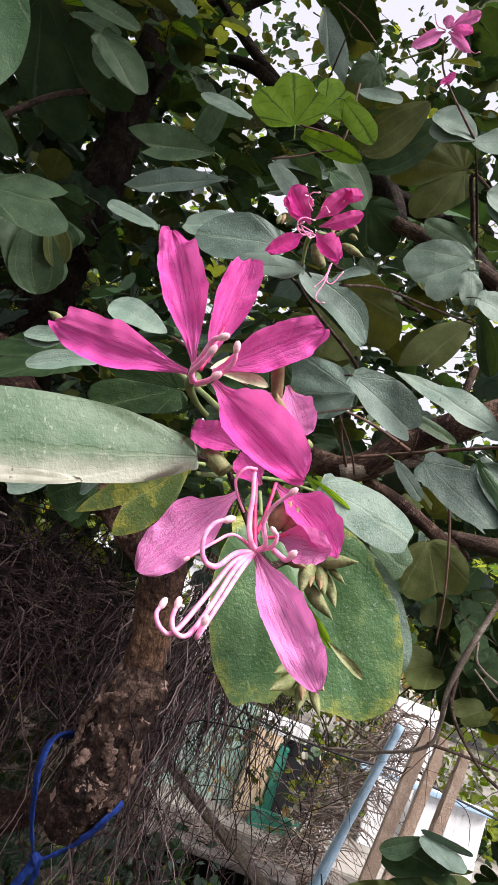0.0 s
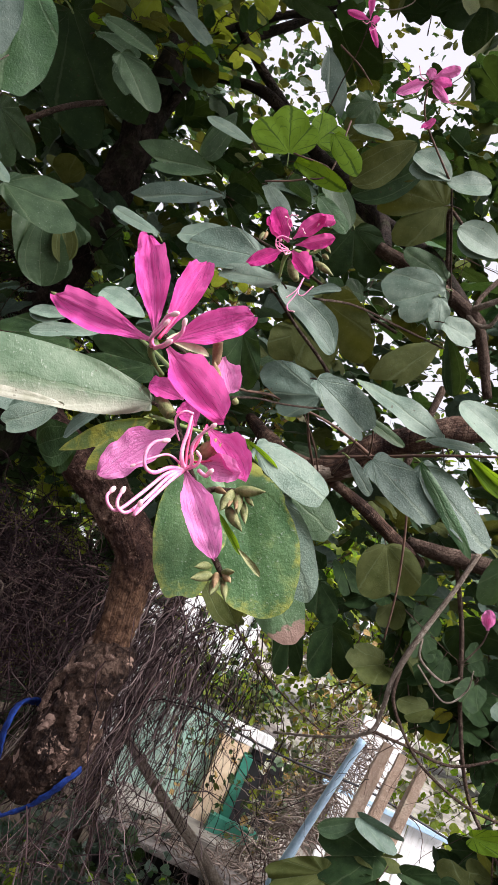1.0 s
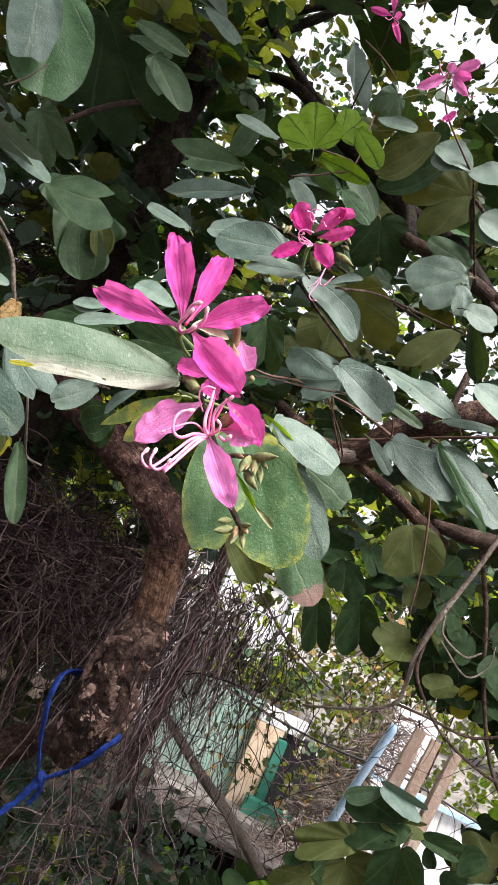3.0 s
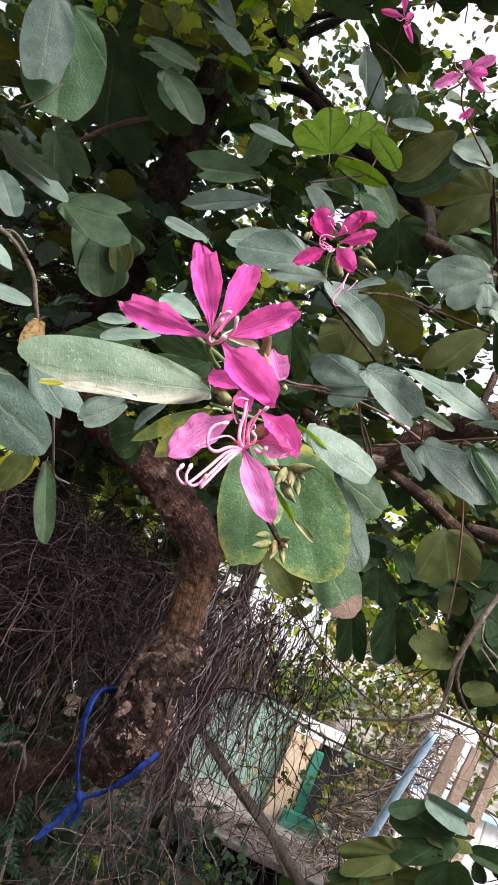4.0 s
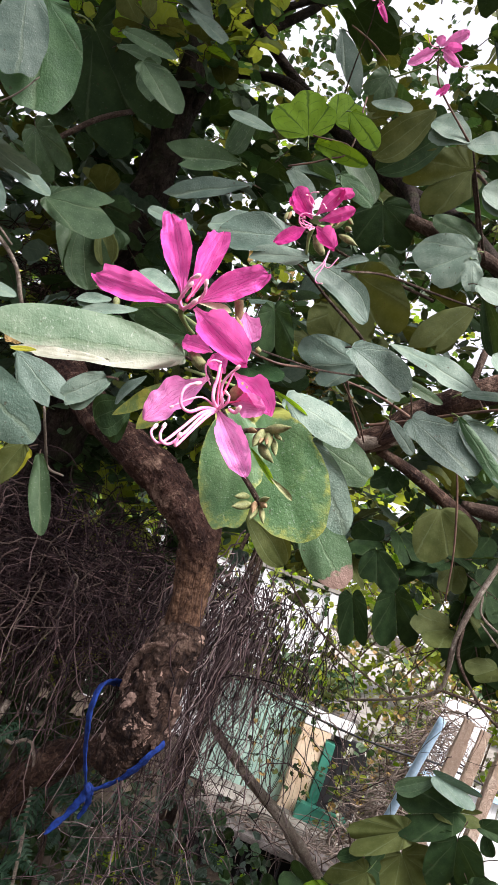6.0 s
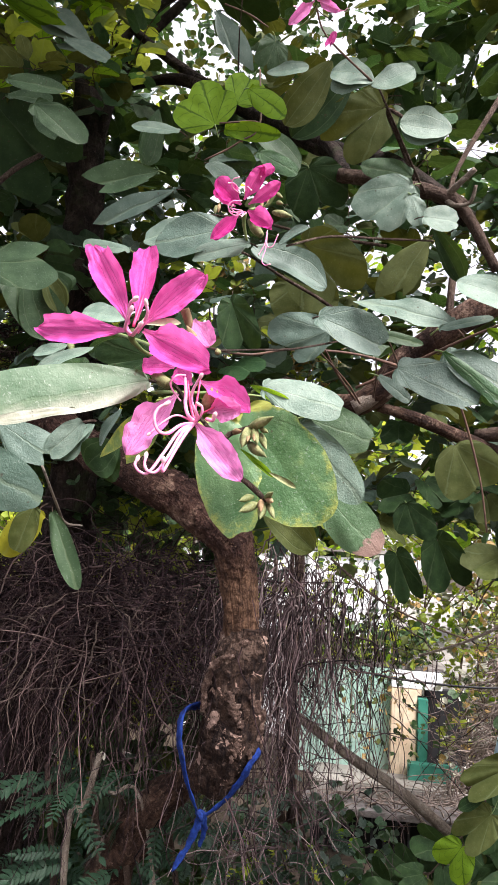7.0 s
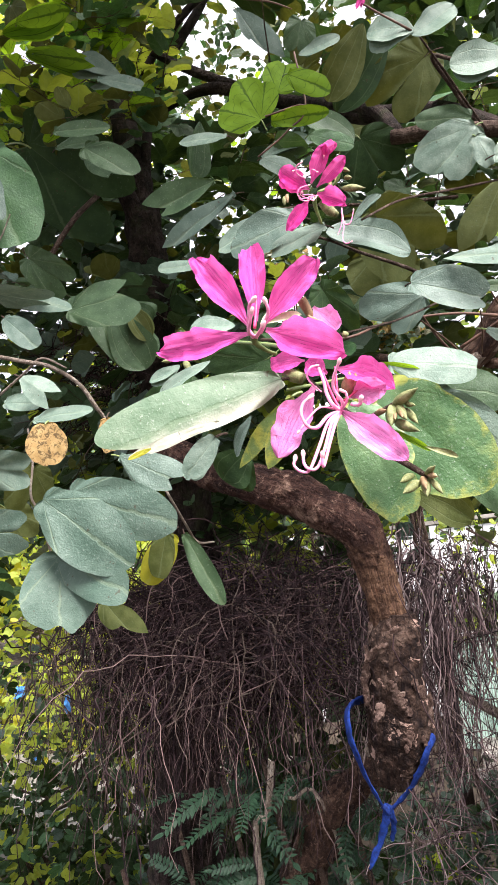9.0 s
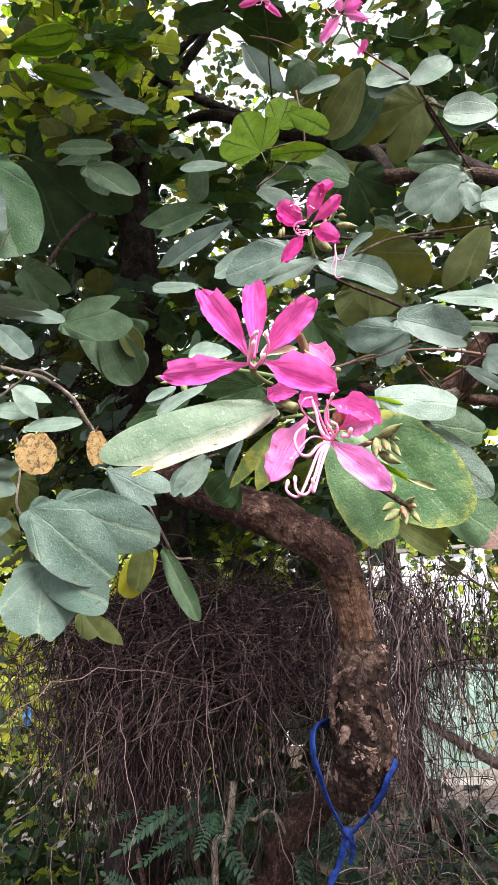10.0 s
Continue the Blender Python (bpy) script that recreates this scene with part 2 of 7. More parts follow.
def bark_material(name, dark, mid, pale, scar=0.0, moss=0.0, size=1.0, bare=None):
    m = Nodes(name)
    p = m.coord("UV")
    w = m.world_place()
    grain = m.noise(1.0, m.stretch(p, (30.0, 18.0 * size, 1.0)), 6.0, 0.7, warp=0.9)
    big = m.noise(16.0 * size, w, 6.0, 0.68, warp=0.5)
    fine = m.noise(170.0 * size, w, 4.0, 0.7)
    crack = m.n.new("ShaderNodeTexVoronoi")
    crack.feature = "DISTANCE_TO_EDGE"
    crack.inputs["Scale"].default_value = 55.0 * size
    wobble = m.n.new("ShaderNodeVectorMath")
    wobble.operation = "ADD"
    m.put(wobble.inputs[0], m.stretch(w, (1.0, 1.0, 0.55)))
    m.put(wobble.inputs[1], m.stretch(m.mix(0.5, (0, 0, 0), big), (0.10, 0.10, 0.10)))
    m.put(crack.inputs["Vector"], wobble.outputs[0])
    cleft = m.steps(crack.outputs["Distance"], 0.14, 0.0)
    col = m.mix(m.steps(m.math("ADD", m.math("MULTIPLY", grain, 0.5), m.math("MULTIPLY", big, 0.5)), 0.38, 0.62), dark, mid)
    col = m.mix(m.math("MULTIPLY", m.steps(big, 0.54, 0.68), 0.75), col, pale)
    col = m.mix(m.math("MULTIPLY", m.steps(fine, 0.50, 0.72), 0.6), col, dark)
    col = m.mix(m.math("MULTIPLY", cleft, 0.22), col, dark)
    speck = m.noise(75.0 * size, w, 5.0, 0.75, warp=0.4)
    col = m.mix(m.math("MULTIPLY", m.steps(speck, 0.56, 0.64), 0.55), col, pale)
    col = m.mix(m.math("MULTIPLY", m.steps(speck, 0.47, 0.38), 0.75), col, dark)
    if bare:
        along = m.math("ADD", m.split(p)[1], m.math("MULTIPLY", m.math("SUBTRACT", big, 0.5), 0.22))
        skin = m.mix(m.steps(m.noise(1.0, m.stretch(p, (34.0, 11.0, 1.0)), 6.0, 0.7), 0.38, 0.64), (0.070, 0.038, 0.024), (0.215, 0.125, 0.076))
        skin = m.mix(m.math("MULTIPLY", m.steps(speck, 0.5, 0.36), 0.7), skin, dark)
        col = m.mix(m.math("MULTIPLY", m.steps(along, *bare), 0.85), col, skin)
    if scar:
        torn = m.math("ADD", m.noise(30.0, w, 5.0, 0.65, warp=0.9), m.math("MULTIPLY", m.noise(120.0, w, 3.0), 0.12))
        col = m.mix(m.math("MULTIPLY", m.steps(torn, 0.655, 0.69), scar), col, (0.38, 0.26, 0.21))
    if moss:
        col = m.mix(m.math("MULTIPLY", m.steps(m.noise(14.0, w, 4.0), 0.55, 0.7), moss), col, (0.06, 0.09, 0.03))
    m.bump(m.math("SUBTRACT", m.math("ADD", m.math("ADD", grain, big), m.math("ADD", m.math("MULTIPLY", fine, 0.5), speck)), m.math("MULTIPLY", cleft, 0.3)), 1.0, 0.006)
    return m.done(col, 0.88, 0.15)


BARK = bark_material("bark_limb", (0.018, 0.010, 0.009), (0.115, 0.066, 0.045), (0.24, 0.165, 0.125))
BARK_LIMB = bark_material("bark_bent_limb", (0.016, 0.008, 0.007), (0.088, 0.046, 0.034), (0.26, 0.175, 0.13), bare=(0.63, 0.72))
# darker copy of the limb's bark: the crown's shade put into its colour
BARK_DARK = bark_material("bark_trunk_shaded", (0.012, 0.009, 0.008), (0.048, 0.035, 0.029), (0.085, 0.065, 0.055), moss=0.3)
BARK_SCAR = bark_material("bark_scarred", (0.008, 0.005, 0.005), (0.062, 0.037, 0.026), (0.16, 0.110, 0.085), scar=0.9)
TWIG = bark_material("bark_twig", (0.055, 0.035, 0.027), (0.150, 0.105, 0.080), (0.25, 0.19, 0.15), size=2.0)
TWIG_PALE = bark_material("bark_pale_twig", (0.22, 0.175, 0.14), (0.44, 0.37, 0.30), (0.56, 0.50, 0.43), size=2.0)
TWIG_RED = plain_material("twig_reddish", (0.06, 0.032, 0.024), (0.14, 0.078, 0.052), 0.6, 90.0)
def strand_material(name, color, color2, pale):
    """Thin roots, most of them dark, a few pale: gap shade and highlights in their colour."""
    m = Nodes(name)
    geo = m.n.new("ShaderNodeNewGeometry")
    each = geo.outputs["Random Per Island"]
    f = m.noise(24.0, m.world_place(), 5.0)
    col = m.mix(m.steps(f, 0.35, 0.68), color, color2)
    col = m.mix(m.math("MULTIPLY", m.steps(each, 0.72, 0.96), 0.85), col, pale)
    m.bump(f, 0.6, 0.003)
    return m.done(col, 0.9, 0.15)


# a shaded and a lit copy of one root, brightness put into colour
ROOT = strand_material("aerial_root_shaded", (0.004, 0.0026, 0.0036), (0.066, 0.040, 0.043), (0.25, 0.175, 0.160))
ROOT_LIT = strand_material("aerial_root_lit", (0.009, 0.006, 0.007), (0.115, 0.080, 0.082), (0.32, 0.25, 0.24))
ROOT_PALE = plain_material("aerial_root_pale", (0.07, 0.05, 0.042), (0.19, 0.15, 0.125), 0.85, 60.0, 0.2, 0.6, 0.002)
STALK = plain_material("green_stalk", (0.11, 0.17, 0.05), (0.22, 0.28, 0.10), 0.5, 120.0)
BUD = plain_material("bud_skin", (0.09, 0.11, 0.035), (0.27, 0.28, 0.13), 0.6, 160.0, 0.3, 0.6, 0.0012)
BUD_BROWN = plain_material("bud_dry", (0.16, 0.10, 0.05), (0.33, 0.24, 0.13), 0.7, 160.0, 0.3, 0.6, 0.0012)
FILAMENT = plain_material("stamen_filament", (0.82, 0.20, 0.44), (0.86, 0.44, 0.60), 0.45, 300.0, 0.4, 0.1)
ANTHER = plain_material("stamen_anther", (0.80, 0.42, 0.50), (0.88, 0.60, 0.62), 0.6, 500.0)
PISTIL = plain_material("pistil_red", (0.45, 0.02, 0.10), (0.70, 0.08, 0.22), 0.45, 300.0)
CLOTH = plain_material("cloth_blue", (0.003, 0.011, 0.075), (0.009, 0.036, 0.20), 0.8, 120.0, 0.2, 0.5, 0.003)
SOIL = plain_material("soil", (0.025, 0.019, 0.014), (0.080, 0.062, 0.046), 0.95, 3.0, 0.15, 0.8, 0.03)
CONCRETE = plain_material("yard_concrete", (0.17, 0.16, 0.14), (0.32, 0.30, 0.27), 0.85, 2.5, 0.2, 0.4, 0.004)


def mottled_paint(name, color, color2, dark_tone, rough=0.6):
    """Paint in two cloudy tones with upright streaks and flecks of a darker one."""
    m = Nodes(name)
    w = m.world_place()
    cloud = m.noise(6.0, w, 6.0, 0.65)
    streak = m.noise(1.0, m.stretch(w, (34.0, 34.0, 3.0)), 5.0, 0.65)
    fleck = m.noise(38.0, w, 5.0, 0.7, warp=0.5)
    col = m.mix(m.steps(cloud, 0.35, 0.68), color, color2)
    col = m.mix(m.math("MULTIPLY", m.steps(streak, 0.5, 0.7), 0.5), col, dark_tone)
    col = m.mix(m.math("MULTIPLY", m.steps(fleck, 0.62, 0.66), 0.8), col, dark_tone)
    m.bump(m.math("ADD", cloud, fleck), 0.4, 0.004)
    return m.done(col, rough, 0.35)


PAINT_GREEN = mottled_paint("paint_green", (0.32, 0.52, 0.44), (0.50, 0.68, 0.60), (0.16, 0.19, 0.15))
PAINT_DEEP = plain_material("paint_deep_green", (0.03, 0.18, 0.13), (0.06, 0.26, 0.19), 0.5, 8.0)
PAINT_CREAM = mottled_paint("paint_cream", (0.64, 0.48, 0.33), (0.82, 0.69, 0.52), (0.26, 0.19, 0.13), 0.75)
PAINT_WHITE = mottled_paint("paint_white", (0.70, 0.72, 0.74), (0.85, 0.86, 0.87), (0.42, 0.41, 0.39))
TIN = plain_material("tin_roof", (0.07, 0.06, 0.055), (0.22, 0.20, 0.19), 0.6, 14.0)
# near-black colour that paints the shade of hollow places
SHADE_BLACK = plain_material("interior_shade", (0.005, 0.005, 0.006), (0.012, 0.012, 0.014), 0.9, 4.0)
TIMBER = bark_material("sawn_timber", (0.48, 0.35, 0.27), (0.68, 0.54, 0.43), (0.78, 0.66, 0.55))
PIPE_BLUE = plain_material("pipe_blue", (0.30, 0.46, 0.62), (0.46, 0.62, 0.76), 0.4, 20.0)
TARP = plain_material("tarp_blue", (0.05, 0.22, 0.55), (0.10, 0.33, 0.70), 0.6, 30.0)
WIRE = plain_material("cable_black", (0.02, 0.02, 0.022), (0.04, 0.04, 0.045), 0.6, 40.0)


# ---- builders ----
def mesh_from(name, verts, faces, uvs=None, smooth=True, mats=(), plane=None):
    me = bpy.data.meshes.new(name)
    me.from_pydata([tuple(v) for v in verts], [], faces)
    if uvs is not None:
        layer = me.uv_layers.new(name="UVMap")
        idx = np.empty(len(me.loops), np.int32)
        me.loops.foreach_get("vertex_index", idx)
        layer.data.foreach_set("uv", np.asarray(uvs, np.float32)[idx].ravel())
        if plane is not None:
            flat = me.uv_layers.new(name="plane")
            flat.data.foreach_set("uv", np.asarray(plane, np.float32)[:, :2][idx].ravel())
    if smooth:
        me.polygons.foreach_set("use_smooth", np.ones(len(me.polygons), bool))
    for mat in mats:
        me.materials.append(mat)
    me.update()
    return me


def hang(ob, parent):
    """Makes ob a part of parent, and leaves it where it stands in the world."""
    ob.parent = parent
    if parent is not None:
        ob.matrix_parent_inverse = Matrix.Translation(-parent.location)


def part_mesh(name, me, parent=None, label="", m=None):
    ob = new(name, me)
    hang(ob, parent)
    if m is not None:
        ob.matrix_basis = m
    if label:
        ob["label"] = label
    return ob


def part(name, bm, material, parent=None, label="", smooth=False):
    me = bpy.data.meshes.new(name)
    bm.to_mesh(me)
    bm.free()
    if smooth:
        me.polygons.foreach_set("use_smooth", np.ones(len(me.polygons), bool))
    me.materials.append(material)
    return part_mesh(name, me, parent, label)


def thing(name, at, label, category, group="", kind=""):
    ob = new(name)
    ob.location = at
    ob.empty_display_size = 0.05
    return tagged(ob, label, category, group, kind)


def smooth_path(points, steps):
    """A Catmull-Rom line through points of any width (place and radius)."""
    p = np.asarray(points, float)
    p = np.vstack([2 * p[0] - p[1], p, 2 * p[-1] - p[-2]])
    out = []
    for i in range(1, len(p) - 2):
        for s in np.linspace(0, 1, steps, endpoint=False):
            a, b, c, d = p[i - 1], p[i], p[i + 1], p[i + 2]
            out.append(0.5 * (2 * b + (c - a) * s + (2 * a - 5 * b + 4 * c - d) * s**2 + (3 * b - a - 3 * c + d) * s**3))
    out.append(p[-2])
    return np.array(out)


def sweep(path, sides, rough=0.0, seed=0, flat=1.0, lumps=12.0, carve=0.0):
    """Vertices, faces and uvs of a tube along rows of x, y, z, radius."""
    path = np.asarray(path, float)
    c, r = path[:, :3], np.maximum(path[:, 3], 1e-5)
    t = np.gradient(c, axis=0)
    t /= np.linalg.norm(t, axis=1, keepdims=True) + 1e-12
    side = np.cross(t[0], (0.3, 0.9, 0.25))
    verts, uvs, along = [], [], 0.0
    for i in range(len(c)):
        side = side - t[i] * (side @ t[i])
        side /= np.linalg.norm(side) + 1e-12
        up = np.cross(t[i], side)
        if i:
            along += np.linalg.norm(c[i] - c[i - 1])
        for k in range(sides):
            a = 2 * math.pi * k / sides
            d = math.cos(a) * side + math.sin(a) * up * flat
            rad = r[i]
            if rough:
                q = Vector(c[i] + d * rad)
                rad *= 1 + rough * noise.noise(q * lumps + Vector((seed, 0, 0))) + rough * 0.5 * noise.noise(q * lumps * 3.1) + rough * 0.22 * noise.noise(q * lumps * 8.3)
            if carve:
                q = Vector(c[i] + d * r[i])
                q.z *= 0.40
                for size, deep in ((20.0, 1.0), (47.0, 0.55), (95.0, 0.3)):
                    rad *= 1 - carve * deep * max(0.0, 1 - abs(noise.noise(q * size + Vector((seed, 5, 0)))) / 0.16)
            verts.append(c[i] + d * rad)
            uvs.append((k / sides, along))
    n = len(c)
    faces = [(i * sides + k, i * sides + (k + 1) % sides, (i + 1) * sides + (k + 1) % sides, (i + 1) * sides + k) for i in range(n - 1) for k in range(sides)]
    faces += [tuple(range(sides))[::-1], tuple(range((n - 1) * sides, n * sides))]
    return verts, faces, uvs


def tube(name, points, material, parent=None, label="", sides=8, steps=6, rough=0.0, seed=0, flat=1.0, lumps=12.0, carve=0.0):
    v, f, uv = sweep(smooth_path(points, steps), sides, rough, seed, flat, lumps, carve)
    return part_mesh(name, mesh_from(name, v, f, uv, True, [material]), parent, label)


def tubes(name, paths, material, parent=None, label="", sides=3):
    """Many thin strands in one mesh."""
    V, F, U, base = [], [], [], 0
    for path in paths:
        v, f, uv = sweep(path, sides)
        V += v
        U += uv
        F += [tuple(i + base for i in face) for face in f]
        base += len(v)
    return part_mesh(name, mesh_from(name, V, F, U, True, [material]), parent, label)


# outline of half a two-lobed leaf: degrees from the midrib, distance from the stalk
LOBE = ((0, 0.70), (5, 0.78), (11, 0.92), (18, 1.0), (26, 0.98), (35, 0.87), (46, 0.72), (58, 0.60), (72, 0.50), (88, 0.42), (105, 0.34), (125, 0.25), (148, 0.13), (166, 0.03))


def lobe_line(step):
    """The outline in even, rounded steps."""
    deg, r = np.array(LOBE).T
    at = np.concatenate([np.arange(0, 40, step * 0.6), np.arange(40, 166, step), [166]])
    fine = np.interp(np.arange(0, 167), deg, r)
    padded = np.concatenate([[fine[0]] * 4, fine, [fine[-1]] * 4])
    soft = np.convolve(padded, np.ones(9) / 9, "valid")
    soft[:4] = fine[:4]
    return [(a, float(np.interp(a, np.arange(0, 167), soft))) for a in at]


DEEP = ((0, 0.40), (7, 0.66), (14, 0.88), (22, 0.98), (29, 1.0), (37, 0.96), (46, 0.85), (56, 0.69), (68, 0.53), (85, 0.40), (105, 0.30), (130, 0.19), (150, 0.09), (166, 0.03))


def two_lobes(rng, fold, rings, narrow, deep=0.0):
    """An open two-lobed leaf with a cleft tip; narrow: as it stands half folded, one lobe wider than the other."""
    V, F, U = [], [], []
    ph, droop = rng.uniform(0, 60), rng.uniform(0.05, 0.24)
    cleft, turn = rng.uniform(0.60, 0.80), rng.uniform(0.85, 1.2)
    wave = rng.uniform(0.035, 0.085)
    bite_at, bite = rng.uniform(28, 120), rng.choice((0, 0, 0.08, 0.14))
    wide = rng.uniform(0.62, 1.38) if narrow else rng.uniform(0.92, 1.08)
    tilt = math.tan(radians(fold + (rng.uniform(12, 26) if narrow else rng.uniform(-6, 8))))
    outline = lobe_line(6 if rings > 3 else 15)
    if deep:
        outline = [(deg, r + (float(np.interp(deg, *np.array(DEEP).T)) - r) * deep) for deg, r in outline]
    for s in (-1, 1):
        base = len(V)
        V.append((0, 0, 0))
        U.append((0.5, 0))
        grow, side, sag = rng.uniform(0.88, 1.06), wide if s > 0 else 2 - wide, rng.uniform(0.4, 1.6)
        for ring in range(1, rings + 1):
            k = ring / rings
            for deg, r in outline:
                a = radians(deg)
                if deg < 17 and deep < 0.5:
                    r = cleft + (1 - cleft) * (deg / 17) ** 0.75
                r *= 1 + (grow - 1) * min(1, deg / 10)
                r *= 1 + 0.055 * noise.noise((deg * 0.045, ph, s)) + 0.03 * noise.noise((deg * 0.16, ph, s))
                if s > 0 and bite:
                    r *= 1 - bite * math.exp(-((deg - bite_at) / 5.0) ** 2)
                rr = k * r
                x, y = s * rr * math.sin(a * turn) * 0.985 * side, rr * math.cos(a * (1 + (turn - 1) * 0.4))
                z = abs(x) * tilt - droop * sag * (y * y + 0.7 * x * x)
                z += wave * k * k * noise.noise((deg * 0.05, ph + 9, s)) * 1.6 + 0.007 * k * math.cos(9.87 * a)
                V.append((x, y, z))
                U.append((0.5 + s * a / math.pi / 2, k))
        n = len(outline)
        for i in range(n - 1):
            tri = (base, base + 1 + i, base + 2 + i)
            F.append(tri if s < 0 else tri[::-1])
        for ring in range(rings - 1):
            for i in range(n - 1):
                a0 = base + 1 + ring * n + i
                q = (a0, a0 + n, a0 + n + 1, a0 + 1)
                F.append(q if s < 0 else q[::-1])
    return V, F, U


def leaf_shape(kind, fold, seed, rings=6):
    """Vertices, faces and uvs of a leaf one long and one wide, stalk at 0, midrib along y.
    b: open two-lobed; t: half folded, with a notched tip; e: folded shut, one lobe over the other."""
    rng = random.Random(seed)
    if kind in "bt":
        return two_lobes(rng, fold, rings, kind == "t", rng.choice((0.0, 0.3, 0.45)))
    V, F, U = [], [], []
    ph, wav, droop = rng.uniform(0, 6), rng.uniform(0.6, 1.4), rng.uniform(0.02, 0.20)
    cols, rows = 8, 2 * rings + 8
    lop, fat, sway = rng.uniform(-0.24, 0.24), rng.uniform(0.50, 0.72), rng.uniform(-0.10, 0.10)
    blunt = rng.uniform(2.6, 3.8)
    for sheet in range(2 if fold > 0 and seed % 5 < 3 else 1):
        base = len(V)
        turn, lift = (0.0, 0.0) if sheet == 0 else (rng.choice((-1, 1)) * rng.uniform(0.08, 0.20), -0.07)
        short = 1.0 if sheet == 0 else rng.uniform(0.86, 0.98)
        for j in range(rows + 1):
            y = 0.5 - 0.5 * math.cos(math.pi * j / rows)
            half = 0.76 * y**fat * max(0.0, 1 - y**blunt) ** 0.60
            half *= 1 + 0.06 * noise.noise((y * 4, ph, 0)) + 0.035 * noise.noise((y * 13, ph, 3))
            for i in range(cols + 1):
                q = i / cols * 2 - 1
                x = q * half * (1 + lop * q)
                z = 0.30 * (x * x) * (1.4 - 2 * sheet) - droop * 1.3 * y * y + 0.06 * wav * noise.noise((y * 3.2, ph + 4, 1 if q > 0 else 2)) * abs(q) ** 1.5 * min(1, 3 * y) + lift * (abs(x) * 0.4 + 0.12 * y)
                z += 0.006 * math.cos(9 * q + 3 * y) - 0.02 * math.exp(-((q * 7) ** 2)) * min(1, 4 * y)
                V.append((x + turn * y * 1.2 + sway * math.sin(math.pi * y), y * short, z))
                U.append((0.5 + q * 0.16, y))
        for j in range(rows):
            for i in range(cols):
                a0 = base + j * (cols + 1) + i
                F.append((a0, a0 + 1, a0 + cols + 2, a0 + cols + 1))
    return V, F, U


LEAF_MESHES = {}


def leaf_mesh(kind, fold, variant, look_of):
    key = (kind, fold, variant, look_of)
    if key not in LEAF_MESHES:
        v, f, uv = leaf_shape(kind, fold, variant * 7 + 3)
        LEAF_MESHES[key] = mesh_from("leaf", v, f, uv, True, [LEAF[look_of]], np.array(v) * ((1.0 if kind == "b" else 0.45), 1.0, 1.0))
    return LEAF_MESHES[key]


def frame_of(base, tip, normal, width):
    """A matrix that lays a unit shape (along y, facing z) from base to tip."""
    b, y = Vector(base), Vector(tip) - Vector(base)
    z = Vector(normal) - y * (Vector(normal).dot(y) / y.length_squared)
    z.normalize()
    x = y.cross(z).normalized()
    size = (width + y.length) / 2
    return Matrix((( x.x * width, y.x, z.x * size, b.x), (x.y * width, y.y, z.y * size, b.y), (x.z * width, y.z, z.z * size, b.z), (0, 0, 0, 1)))


leaf_count = 0


def leaf(kind, base, tip, normal, width, look_of, fold=12, label=""):
    global leaf_count
    leaf_count += 1
    ob = new("leaf", leaf_mesh(kind, fold, leaf_count % 11, look_of))
    hang(ob, tree)
    ob.matrix_basis = frame_of(base, tip, normal, width)
    if label:
        ob["label"] = label
    if kind == "b" and fold > 0:
        stalk = new("leaf_stalk", stalk_mesh(leaf_count % 4, (Vector(tip) - Vector(base)).length / width))
        stalk.parent = ob
    return ob


